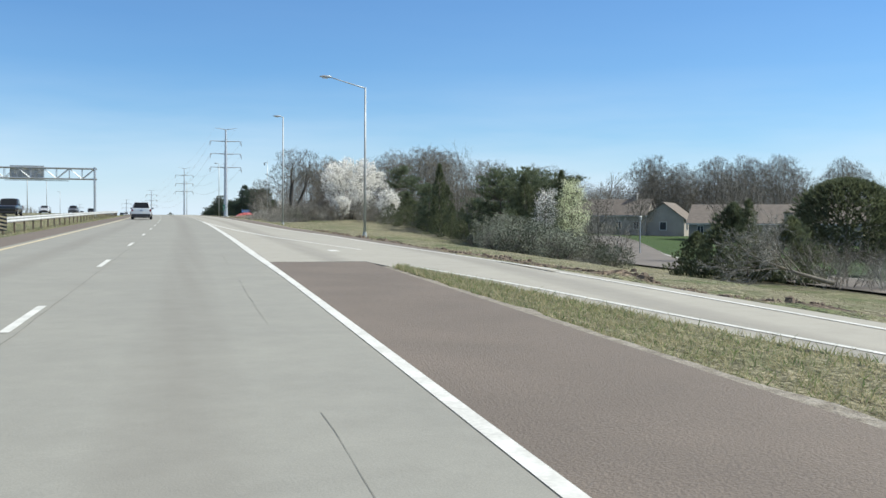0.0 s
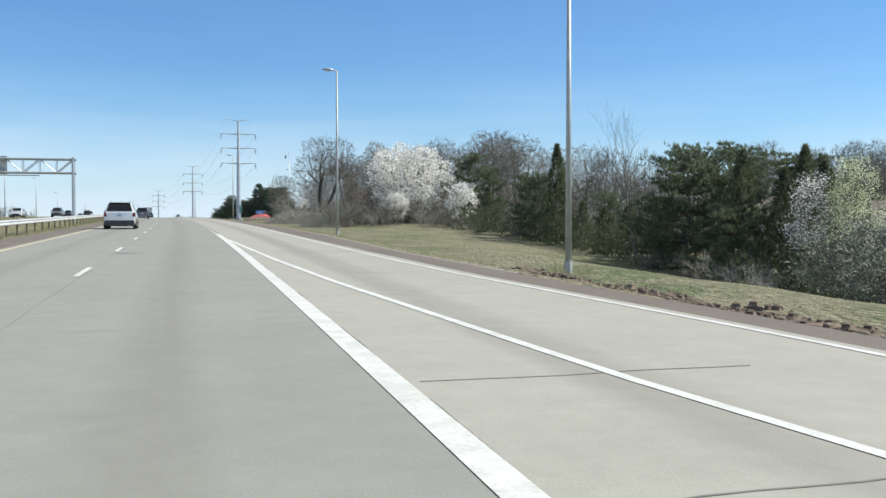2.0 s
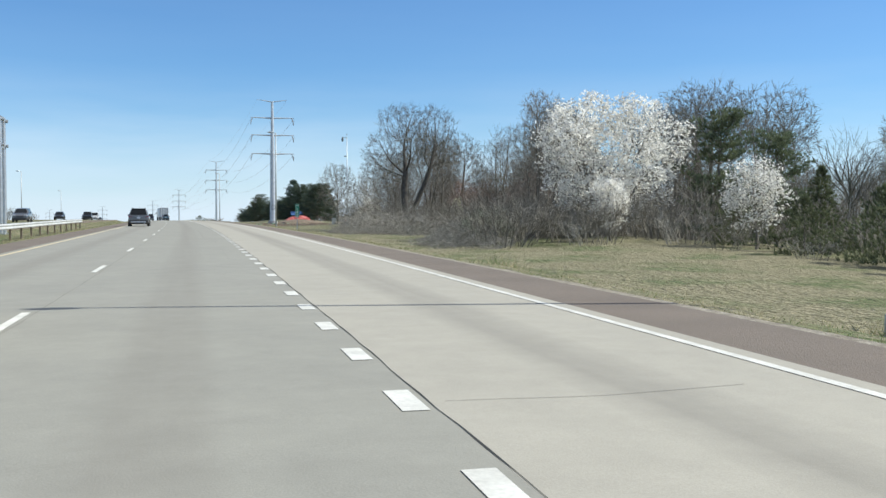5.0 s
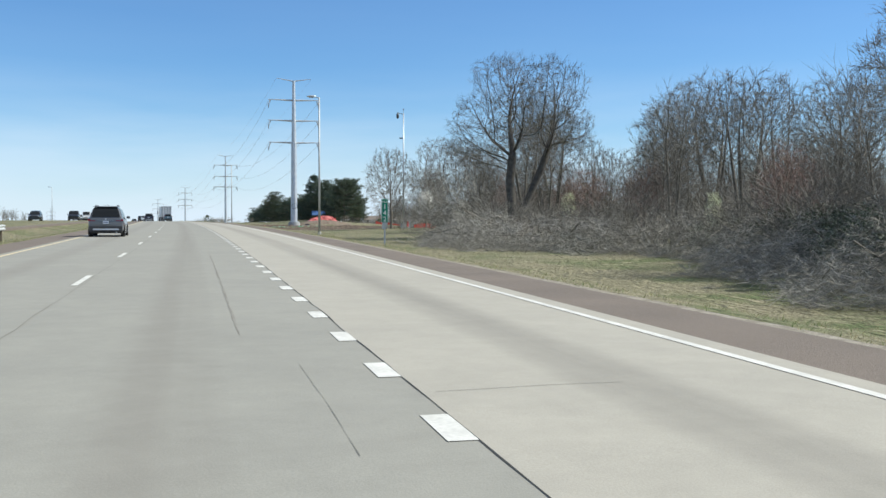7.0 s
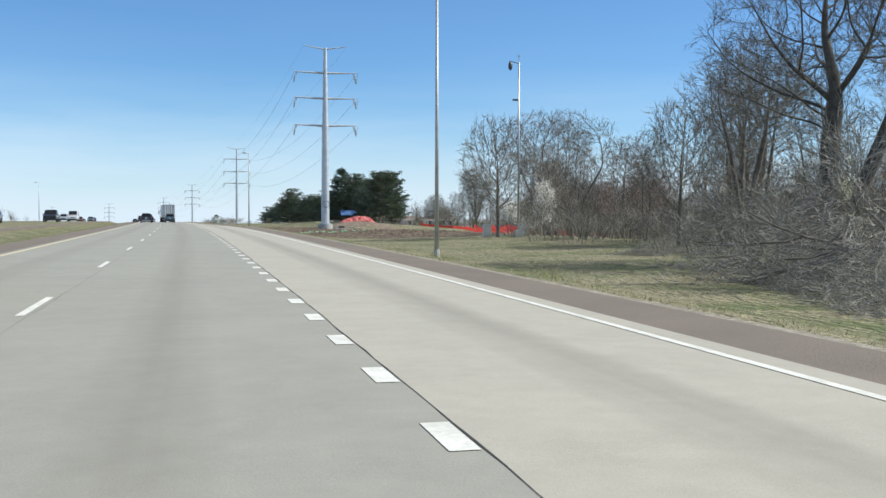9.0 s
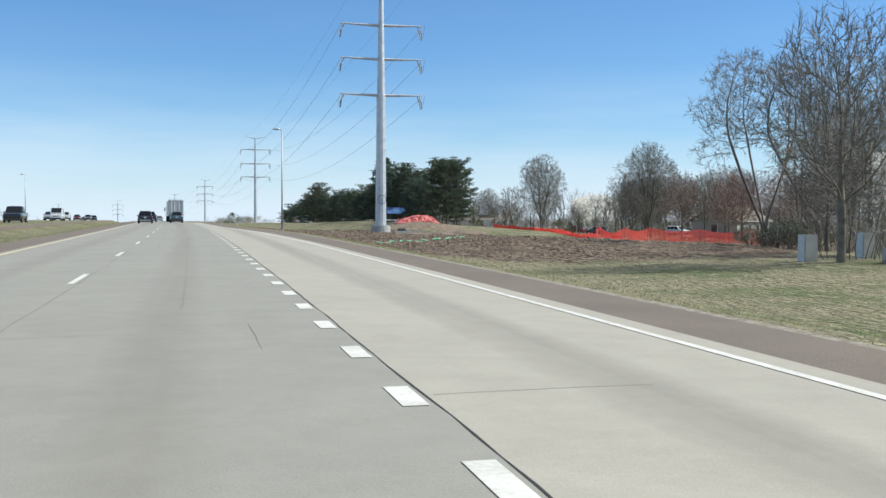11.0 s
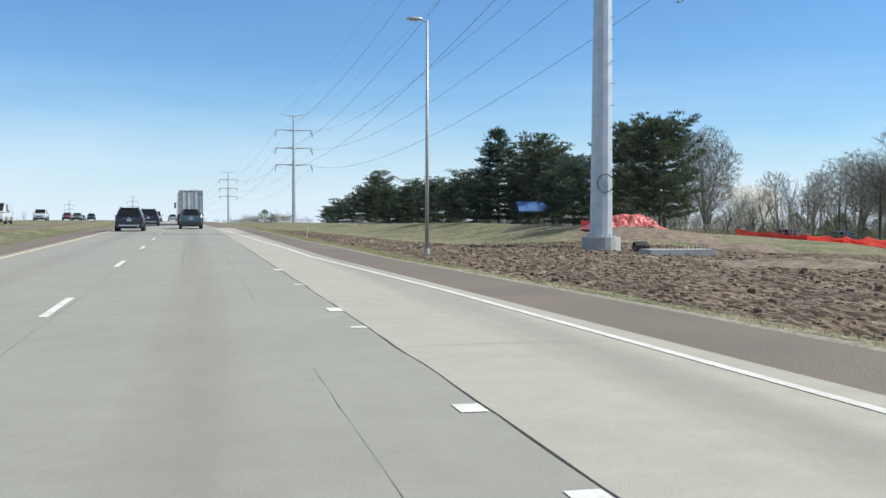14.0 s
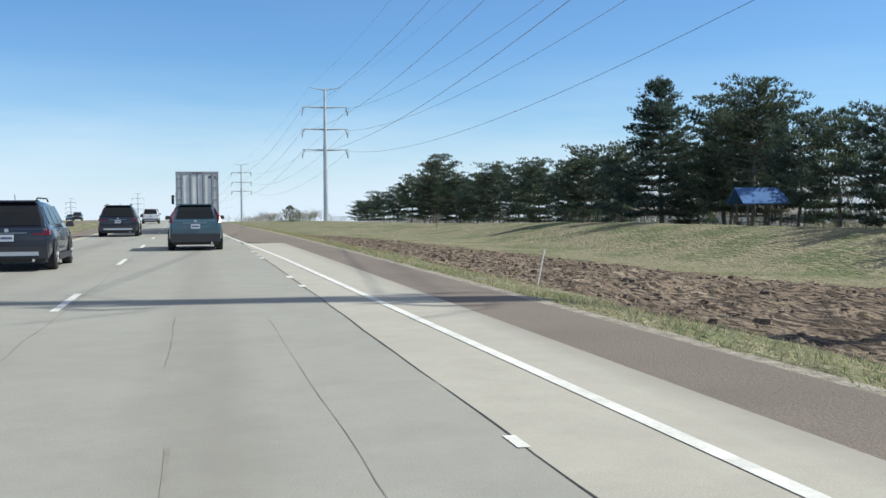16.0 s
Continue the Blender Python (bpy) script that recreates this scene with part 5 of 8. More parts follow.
for src, y, o, s, r in ((oak_a, 250.9, 57.6, 1.25, 80), (oak_b, 232, 52, 1.30, 10), (oak_c, 204, 33.3, 1.05, 120), (oak_b, 207, 40.6, 1.02, 200), (oak_c, 168, 37, 0.90, 300), (oak_b, 172, 46, 1.0, 200), (oak_a, 158, 50, 0.8, 310),
                        (oak_c, 199, 38, 1.05, 40), (oak_b, 180, 45, 1.1, 90), (oak_a, 220, 60, 1.2, 140), (oak_c, 240, 42, 0.95, 10), (oak_b, 196, 50, 1.1, 260), (oak_c, 213, 37, 1.0, 222),
                        (elm_a, 175, 26, 0.58, 130), (red_a, 182, 28, 0.62, 250), (red_a, 186, 31, 0.75, 10), (elm_a, 222, 44, 1.15, 60), (elm_a, 231, 46, 1.1, 160), (elm_a, 228, 39, 0.9, 250), (elm_a, 240, 50, 1.2, 340), (elm_a, 212, 48, 1.05, 100), (red_a, 224, 35, 0.8, 30), (elm_a, 200, 43, 0.9, 300), (red_a, 206, 32, 0.75, 190), (elm_a, 264, 30, 0.85, 90), (oak_c, 270, 33, 0.72, 50), (elm_a, 276, 36, 0.8, 180), (oak_c, 250, 33, 0.75, 77), (elm_a, 243, 36, 0.9, 33), (oak_b, 283, 42, 0.55, 15), (elm_a, 236, 28.5, 0.95, 210), (red_a, 272, 44, 1.0, 70), (red_a, 252, 43, 1.1, 100),
                        (red_a, 347, 82, 1.25, 200), (red_a, 354, 77, 1.2, 120), (red_a, 366, 84, 1.25, 20), (red_a, 356, 86, 1.4, 250), (elm_a, 369, 79.5, 1.05, 310), (red_a, 341, 78, 1.1, 30), (oak_b, 238, 34, 1.02, 145), (oak_c, 244, 37, 1.05, 245), (oak_b, 248, 41, 1.1, 15), (oak_c, 295, 47, 1.0, 200), (oak_a, 297, 53, 0.9, 100),
                        (oak_a, 190.9, 58.2, 0.95, 130), (oak_c, 150, 42, 0.85, 60), (oak_b, 143, 46, 0.75, 160), (oak_c, 152, 55, 0.95, 20), (oak_a, 136, 52, 0.7, 10),
                        (red_a, 361, 79, 1.3, 60), (elm_a, 360, 92, 1.0, 110), (red_a, 366, 74, 1.25, 300), (oak_a, 398, 79.5, 0.8, 110), (elm_a, 418, 92, 1.2, 100), (red_a, 399, 112, 1.5, 90), (elm_a, 480, 88, 1.2, 140), (elm_a, 430, 108, 1.4, 250),
                        (elm_a, 355, 104, 1.3, 70), (elm_a, 378, 118, 1.4, 10)):
    again(src, y, o, s, r)
# the fan-shaped tree at the end of the wood
fan_tree, _ = crown_tree(27, 14.0, [[(0, 0, -0.3), (0.1, 0, 1.8), (2.2, 0.6, 5.5), (3.4, 0.9, 8.0)], [(0.1, 0.1, -0.3), (0.0, 0.1, 2.0), (-0.3, 1.2, 6.5)], [(-0.1, 0, -0.3), (-0.2, 0, 1.7), (-2.3, -0.4, 5.0), (-3.8, -0.8, 7.6)], [(0, -0.1, -0.3), (0.1, -0.2, 2.0), (0.5, -1.6, 6.2)]],
                         [(-5.2, -0.9, 9.2, 1.7), (-3.6, -0.6, 11.4, 1.7), (-1.8, 0.8, 12.4, 1.7), (0.2, 1.4, 12.6, 1.6), (2.2, 0.6, 12.2, 1.7), (4.2, 1.0, 10.6, 1.8), (5.4, 0.8, 8.2, 1.6), (0.6, -2.4, 10.8, 1.9), (-1.0, 2.4, 9.4, 1.9), (-4.9, -0.4, 6.6, 1.4), (3.2, -1.2, 7.4, 1.5), (-0.4, 0, 9.0, 1.7)],
                         2100, 0.40, kill=0.42, radius=0.085, lift=0.16, split=1, hair=0.014, label="tall leafless tree with limbs spread like a fan")
put_at(fan_tree, 288.5, 39.6, 1.0, 10)
again(fan_tree, 283.5, 40.5, 0.95, 120)
again(fan_tree, 169, 26.0, 0.76, 70)
# vase-shaped trees in the gardens
vase_tree, _ = crown_tree(28, 17.0, [[(0, 0, -0.3), (0.03 * math.cos(a), 0.03 * math.sin(a), 2.2), (0.9 * math.cos(a), 0.9 * math.sin(a), 5.2), (w * math.cos(a), w * math.sin(a), 9.5)] for a, w in ((0.2, 2.2), (1.5, 1.6), (2.8, 2.4), (4.0, 1.3), (5.2, 2.2))],
                          lobes(28, 3.2, 17.0, 12.0, 30, 1.9) + lobes(29, 5.5, 15.0, 6.0, 14, 1.9), 4200, 0.42, kill=0.38, radius=0.16, lift=0.30, length=1.0, split=2, hair=0.014, label="tall leafless vase-shaped tree with fine upswept twigs")
put_at(vase_tree, 440.7, 80.4, 1.0)
for y, o, s, r, w in ((393.1, 82.1, 0.98, 60, 1.0), (386, 75.5, 0.52, 45, 1.0), (402, 86, 0.60, 80, 1.1), (410, 104, 0.75, 15, 1.1), (425, 118, 0.85, 135, 1.1), (416, 96, 0.68, 255, 1.0), (470, 78, 0.6, 30, 1.1), (172, 100, 0.85, 20, 1.1), (180, 112, 0.90, 140, 1.1), (168, 90, 0.75, 260, 1.1), (186, 124, 0.95, 70, 1.1), (176, 132, 0.9, 190, 1.1), (190, 96, 0.9, 310, 1.1)):
    again(vase_tree, y, o, s, r, w)
# beside the houses near the start
small_bare, _ = crown_tree(31, 6.5, [[(0, 0, -0.3), (0.05, 0, 1.0), (0.0, 0, 2.2)]], lobes(31, 1.4, 6.5, 4.6, 14, 1.2), 1000, 0.32, radius=0.10, kill=0.34, length=0.5, lift=0.2, label="small round leafless garden tree")
put_at(small_bare, 112, 48.5, 1.0)
for y, o, s in ((118, 57, 1.0), (78, 46, 1.15), (60, 60, 1.0), (450, 27, 0.3), (424, 47, 0.7)):
    again(small_bare, y, o, s, y * 7)
sap, _ = bare_tree(32, 10.4, 3, (8, 4, 4), 0.25, 0.45, 0.60, 0.08, label="tall thin leafless sapling")
put_at(sap, 100.6, 29.2, 1.12)
again(sap, 101.5, 29.5, 0.8, 100)
again(oak_c, 167.5, 24.2, 0.88, 15, 0.8)
for y, o, s, r in ((179, 31.5, 1.0, 10), (174, 29.0, 1.05, 250), (188, 35, 0.72, 310)):
    again(sap, y, o, s, r, 1.25)

# blossom
pear = blossom_tree(41, 10.0, [[(0, 0, -0.3), (0.2, 0, 1.2), (0.9, 0.2, 3.0)], [(-0.2, 0.1, -0.3), (-0.5, 0.1, 1.2), (-1.3, -0.3, 2.8)]], lobes(41, 0.7, 10.0, 12.2, 28, 1.85), per=3, size=0.105, count=2200, radius=0.2, spread=0.17)
put_at(pear, 163.8, 28.2, 1.0)
pear_small = blossom_tree(42, 5.0, [[(0, 0, -0.3), (0.1, 0, 0.8), (0.0, 0.1, 1.8)]], lobes(42, 1.0, 5.0, 3.6, 12, 0.9), label="small tree with white blossom", per=4, size=0.075, count=700, radius=0.08, step=0.3, keep=0.9)
put_at(pear_small, 149.2, 31.0, 1.0)
again(pear_small, 156.5, 25.3, 0.75, 120)
again(pear, 476, 109.5, 0.95, 30, 1.15)
again(pear_small, 447, 93, 1.5, 80, 1.2)
again(pear_small, 262, 29.5, 0.9, 50, 0.6)
pear_green = blossom_tree(43, 6.8, [[(0, 0, -0.3), (0.1, 0, 1.0), (0.0, 0, 2.5)]], lobes(43, 1.2, 6.8, 2.9, 16, 0.75), "blossom_green", "slim tree with pale greenish white blossom", per=6, size=0.048, count=900, radius=0.09, step=0.3, keep=0.9)
put_at(pear_green, 84.0, 33.5, 1.0)
again(pear_green, 198, 33.0, 0.55, 10, 0.8)
again(pear_green, 231, 36.0, 0.6, 80, 0.9)
pear_pale = blossom_tree(44, 5.9, [[(0, 0, -0.3), (0.1, 0, 1.0), (0.0, 0, 2.3)]], lobes(44, 1.6, 5.9, 2.0, 12, 0.55), "blossom", "slim tree with fading white blossom", per=6, size=0.048, count=700, radius=0.08, step=0.3, keep=0.7)
put_at(pear_pale, 84.5, 31.2, 1.0)

# evergreens near the start
c1 = cedar_tree(51, 8.3, 3.0)
put_at(c1, 118.5, 30.4, 1.0)
c2 = cedar_tree(52, 7.6, 3.6, "dark green cedar with a ragged outline", 0.35)
put_at(c2, 91.9, 31.8)
again(c2, 89.5, 33.0, 0.86, 70)
again(c2, 113.5, 30.6, 0.50, 150, 1.2)
again(c2, 109, 30.5, 0.46, 10, 1.4)
again(c1, 127, 32, 0.55, 10, 1.5)
bush_e = cedar_tree(53, 4.6, 6.2, "broad dark evergreen bush", 0.4)
put_at(bush_e, 104, 34.0, 0.7)
bush_d = cedar_tree(54, 4.6, 6.0, "dense broad dark evergreen bush", 0.35, fill=3.0)
put_at(bush_d, 56.0, 33.0, 1.0)
again(bush_d, 59.5, 32.4, 0.62, 80)
again(c2, 53.3, 32.4, 0.64, 40, 1.1)
again(bush_d, 52.0, 34.5, 0.85, 200)
again(bush_e, 87, 29.3, 0.55, 10)
for y, o, sc, r in ((163, 19.0, 0.34, 30), (171, 23.2, 0.42, 140)):
    again(bush_e, y, o, sc, r, 1.1)
again(bush_e, 137, 30.4, 0.75, 10)
again(bush_e, 131, 31.4, 0.7, 60)
again(bush_e, 143, 30.0, 0.65, 110)
again(bush_e, 104, 30.6, 0.6, 150)
round_pine = pine_tree(61, 7.8, 7.4, 0.05, "round", "needle_olive", "broad rounded dark green pine")
put_at(round_pine, 97.0, 31.0, 1.0)
again(round_pine, 100.8, 33.5, 1.0, 140)
ball_pine = cedar_tree(69, 8.0, 8.6, "dense rounded dark green evergreen tree", 0.22, fill=4.2, ball=True)
put_at(ball_pine, 61.7, 45.6, 0.86)
again(round_pine, 94.0, 32.8, 0.9, 250)
pine_a = pine_tree(62, 9.6, 5.4, 0.12, "round", "needle_olive", "dark green pine with irregular crown")
put_at(pine_a, 161, 35.0, 0.98)
again(pine_a, 122.1, 29.9, 0.65, 60, 1.0)
again(pine_a, 130.6, 32.5, 0.66, 200, 1.0)
again(pine_a, 155, 36, 0.8, 100)
again(pine_a, 126.5, 31.0, 0.60, 20, 1.1)
# the closed wall of evergreens along the verge
for src, y, o, s, r, w in ((c2, 86.5, 33.5, 0.92, 120, 0.9), (c1, 90.5, 35.0, 0.95, 30, 1.0), (pine_a, 93.0, 36.0, 0.82, 60, 1.2), (pine_a, 97.5, 35.5, 0.88, 160, 1.2), (c2, 103.0, 32.4, 0.58, 210, 1.3), (pine_a, 106.0, 33.2, 0.46, 300, 1.3), (c2, 110.8, 33.4, 0.52, 20, 1.4), (pine_a, 115.0, 33.6, 0.50, 110, 1.3),
                           (bush_e, 120.8, 31.2, 0.85, 40, 0.9), (c2, 124.3, 33.0, 0.78, 90, 1.2), (bush_e, 128.6, 33.2, 0.95, 140, 0.9), (pine_a, 134.5, 33.4, 0.62, 10, 1.2), (bush_e, 140.0, 32.4, 0.8, 220, 0.9), (c2, 146.0, 33.0, 0.62, 250, 1.3), (bush_e, 107.0, 30.2, 0.62, 280, 1.0), (bush_e, 111.5, 30.0, 0.6, 320, 1.0), (bush_e, 116.2, 30.1, 0.66, 15, 1.0),
                           (round_pine, 91.5, 30.6, 0.55, 60, 1.1), (bush_e, 84.0, 31.0, 0.6, 60, 0.9), (bush_e, 99.5, 29.8, 0.55, 100, 1.0), (bush_e, 152.0, 31.5, 0.8, 140, 0.9)):
    again(src, y, o, s, r, w)

# bare trees and hedges of the gardens across the residential street
for src, y, o, s, r in ((oak_a, 436, 101, 0.9, 40), (elm_a, 428, 108, 1.3, 120), (oak_c, 452, 122, 1.0, 210), (oak_a, 446, 112, 1.05, 300), (elm_a, 462, 128, 1.4, 20), (red_a, 418, 112, 1.2, 90), (oak_a, 424, 122, 1.0, 160),
                        (elm_a, 474, 124, 1.3, 240), (oak_c, 482, 128, 1.1, 330), (elm_a, 496, 128, 1.4, 280), (oak_c, 500, 108, 1.0, 10)):
    again(src, y, o, s, r)
for y, o, s, r in ((440, 104, 0.7, 20), (446, 108, 0.75, 90), (434, 106, 0.6, 160), (452, 113, 0.8, 230), (428, 104, 0.6, 300), (422, 107, 0.65, 50), (458, 108, 0.8, 110)):
    again(bush_e, y, o, s, r, 1.3)

# the pine belt past the pylon
pine_b = pine_tree(63, 11.0, 9.2, 0.20, "flat", "needle", "dark green pine with a broad flat layered crown")
put_at(pine_b, 373.7, 39.5, 0.90)
spruce = pine_tree(64, 14.0, 11.0, 0.10, "cone", "needle_blue", "tall tapering dark green fir with layered branches", 1.1)
put_at(spruce, 425.0, 41.3, 1.0)
pine_c = pine_tree(65, 9.0, 7.0, 0.14, "round", "needle", "dark green pine with a bare lower trunk")
put_at(pine_c, 434, 41.5, 0.9)
pine_d = pine_tree(66, 11.6, 7.0, 0.16, "round", "needle", "tall dark pine with upswept uneven branches")
put_at(pine_d, 417, 43, 0.98)
pine_e = pine_tree(67, 10.5, 5.6, 0.25, "round", "needle_brown", "pine with browning needles", 0.7)
put_at(pine_e, 508.5, 42.0, 1.0)
pine_f = pine_tree(70, 11.4, 7.6, 0.20, "flat", "needle", "dark pine with loose upswept top branches", 0.85)
put_at(pine_f, 410.5, 41.6, 1.0)
pine_g = pine_tree(71, 8.4, 7.2, 0.12, "flat", "needle_blue", "low spreading blue-green pine")
put_at(pine_g, 394.5, 41.5, 0.92)
for src, y, o, s, r, w in ((pine_d, 379, 42.6, 0.92, 30, 1.05), (pine_b, 384, 41.2, 0.95, 80, 0.9), (pine_f, 388.5, 43, 0.92, 100, 0.95), (pine_c, 401, 42.4, 0.88, 33, 1.1), (pine_g, 406.5, 43.0, 1.0, 140, 1.0), (pine_d, 414, 45, 0.92, 250, 1.1),
                           (pine_f, 420.5, 45.5, 0.90, 20, 1.0), (pine_g, 439, 43.2, 0.90, 210, 1.1), (pine_c, 443.5, 41.5, 0.95, 120, 1.1), (pine_g, 451, 42.6, 0.9, 220, 1.1), (pine_c, 460, 42, 0.92, 310, 1.1), (pine_g, 468, 42.6, 0.92, 45, 1.1), (pine_c, 477, 42, 0.96, 75, 1.1), (pine_g, 486, 42.6, 0.9, 145, 1.2),
                           (pine_c, 495, 42, 0.9, 5, 1.2), (pine_d, 504, 41.2, 1.02, 200, 1.1), (pine_c, 517, 42.6, 0.9, 95, 1.2), (pine_c, 528, 43, 1.0, 165, 1.2), (pine_g, 541, 43.5, 0.86, 240, 1.3), (pine_g, 556, 44, 0.78, 30, 1.4), (pine_c, 570, 45, 0.66, 115, 1.5), (pine_g, 586, 47, 0.62, 10, 1.6), (pine_c, 605, 49, 0.6, 60, 1.6),
                           (pine_d, 399, 48, 0.66, 233, 1.3), (pine_g, 429, 47, 0.95, 13, 1.3), (pine_g, 456, 47.5, 0.95, 200, 1.3), (pine_g, 473, 47.5, 0.95, 320, 1.3), (pine_c, 491, 47.5, 0.85, 100, 1.4),
                           (pine_d, 500, 47, 0.7, 240, 1.4), (pine_c, 512, 47.5, 0.85, 10, 1.5), (pine_g, 523, 48, 0.95, 70, 1.4), (pine_c, 535, 48.5, 0.8, 190, 1.5), (pine_e, 396, 43.6, 0.50, 10, 1.2)):
    again(src, y, o, s, r, w)

# thickets under the bare trees, heaps of cut branches, and scrub in the distance
sh_a = shrub(71, 3.4, 4.2, stems=16)
put_at(sh_a, 209, 25.0)
sh_b = shrub(72, 2.4, 3.4, "twig_pale", stems=14, label="pale leafless shrub thicket")
put_at(sh_b, 199, 24.5)
rs = random.Random(9)
for k in range(46):
    y = 152 + k * 2.45
    o = 25.5 + rs.uniform(-1.5, 7) - (1.5 if 165 < y < 215 else 0)
    again(sh_a if k % 3 else sh_b, y, o, rs.uniform(0.75, 1.35), rs.uniform(0, 360), rs.uniform(0.9, 1.3))
for k in range(12):
    again(sh_a if k % 2 else sh_b, 262 + k * 1.9 + rs.uniform(-1, 1), rs.uniform(37, 46), rs.uniform(0.7, 1.2), rs.uniform(0, 360), 1.2)
for y, o, s in ((75, 33, 0.9), (81, 34.5, 1.0), (84, 27.8, 0.75), (80, 26.3, 0.6), (77, 28.5, 0.7), (88, 28.4, 0.8), (95, 28, 0.5), (123, 29, 0.45), (140, 28.4, 0.5), (147, 27.8, 0.5)):
    again(sh_a if y % 2 else sh_b, y, o, s, y * 31, 1.3)
for k in range(22):
    again(sh_b if k % 3 else sh_a, 560 + k * 11, 27 + rs.uniform(0, 9) + k * 0.5, rs.uniform(0.6, 1.3), rs.uniform(0, 360), 1.6)
low_juniper = cedar_tree(68, 3.2, 7.0, "low spreading evergreen beside the shoulder", 0.5)
put_at(low_juniper, 545, 22.5, 1.0, 40)

pile = brush_pile(81, 12, 6.0, 2.3, 680)
put_at(pile, 205, 19.6, 1.15, 82)
pile2 = brush_pile(82, 14, 7.0, 2.6, 680, "heap of grey cut branches beside the wood")
put_at(pile2, 184, 24.3, 1.0, 95)
c = again(pile, 191, 22.0, 1.0, 262)
c = again(pile, 214, 21.8, 0.9, 100)
c = again(pile, 199, 22.6, 1.1, 30)
c = again(pile2, 170, 25.0, 0.9, 120)
for src, y, o, s, r in ((pile2, 156, 16.5, 0.62, 60), (pile2, 161, 18.0, 0.78, 50), (pile2, 166.5, 20.0, 0.86, 60), (pile2, 173, 22.0, 0.90, 70), (pile, 169, 19.5, 0.6, 200), (pile, 160, 16.0, 0.5, 240), (pile2, 178.5, 24.0, 0.9, 85), (pile, 196, 16.6, 0.82, 95), (pile, 202.5, 17.4, 0.85, 70), (pile, 191.5, 20.6, 0.9, 150), (pile, 209, 19.0, 0.7, 110)):
    again(src, y, o, s, r)
for k in range(26):
    y = 153 + k * 1.05
    again(sh_a if k % 4 else sh_b, y, 16.5 + (y - 153) * 0.28 + rs.uniform(0.5, 8.0), rs.uniform(0.7, 1.15), rs.uniform(0, 360), rs.uniform(1.1, 1.5))
leafy, low_leafy = leafy_bush(81, 2.7, 4.4, "broad bush in small grey-green leaf"), leafy_bush(82, 1.9, 4.0, "low sprawling bush in grey-green leaf")
put_at(leafy, 67, 21.4)
put_at(low_leafy, 58.5, 22.4)
for src, y, o, s, r in ((leafy, 64.5, 23.4, 0.95, 80), (leafy, 69.5, 24.0, 1.05, 160), (low_leafy, 62, 21.6, 1.0, 100), (low_leafy, 60.5, 24.4, 1.0, 200), (low_leafy, 56.5, 24.6, 0.8, 300), (low_leafy, 64, 20.0, 0.8, 40)):
    again(src, y, o, s, r)
c = again(pile2, 57, 23.2, 0.42, 60)
for src, y, o, s, r in ((low_leafy, 288, 38.2, 0.62, 30), (low_leafy, 284, 38.0, 0.75, 120), (low_leafy, 280, 36.0, 0.8, 300), (low_leafy, 158, 17.6, 0.9, 20), (low_leafy, 163, 19.6, 1.0, 80), (low_leafy, 168.5, 21.8, 1.0, 140), (low_leafy, 174, 23.4, 1.0, 220), (low_leafy, 181, 24.2, 0.9, 10)):
    again(src, y, o, s, r)
for k in range(10):
    again(sh_b if k % 3 else sh_a, 44 + rs.uniform(0, 7), 33.5 + rs.uniform(0, 9), rs.uniform(0.6, 0.95), rs.uniform(0, 360), 1.3)
c = again(pile, 79, 25.6, 0.42, 60)
for y, o, s, r in ((72, 25.2, 0.60, 10), (75.5, 28.5, 0.65, 130), (78, 26.5, 0.55, 250), (80.5, 30.0, 0.62, 30)):
    again(bush_d, y, o, s, r, 0.9)
c = again(pile, 228, 24.5, 0.55, 20)
fallen, _ = bare_tree(83, 10.0, 4, (9, 7, 6, 8), 0.0, 0.62, 0.42, 0.15, twig="twig_pale", name="fallen_tree", label="uprooted leafless tree lying on its side")
fallen.matrix_basis = Matrix.Translation(on_ground(208.0, 25.5) + Vector((0, 0, 1.3))) @ pose(0, 0, 0, 0, -95, 16) @ Matrix.Diagonal((1.15, 1.15, 1.15, 1))
copy_thing(fallen, Matrix.Translation(on_ground(44.0, 31.5) + Vector((0, 0, 0.6))) @ pose(0, 0, 0, 0, -80, 10) @ Matrix.Diagonal((0.6, 0.6, 0.6, 1)))


# far woods: one mass of slim leafless trees behind the houses and along the skyline
def far_wood(name, rows, seed, label, mat="twig"):
    rs = random.Random(seed)
    kit = []
    for k in range(5):
        th, tn, tips = Geo(), Geo(), []
        branch_out(random.Random(seed + k), th, tn, tips, Vector((0, 0, -0.3)), Vector((0, 0, 1)), 5.2, 0.15, 0, 3, (7, 5, 5), 0.10, 0.62, True)
        top = max(p.z for p, _ in tips)
        kit.append([(np.array(g.v) / top, g.f) for g in (th, tn)])
    g = Geo()
    for y0, y1, o0, o1, count, h0, h1 in rows:
        for _ in range(count):
            y, o = rs.uniform(y0, y1), rs.uniform(o0, o1)
            b = on_ground(y, o, 0.2)
            h, a = rs.uniform(h0, h1), rs.uniform(0, 6.28)
            ca, sa = math.cos(a) * h, math.sin(a) * h
            for vs, fs in kit[rs.randrange(5)]:
                w = rs.uniform(0.9, 1.3)
                g.add([(b.x + w * (ca * x - sa * yy), b.y + w * (sa * x + ca * yy), b.z + h * z) for x, yy, z in vs], fs)
    ob = part(name, g, mat)
    return tagged(ob, label, "woodland", kind="stuff")


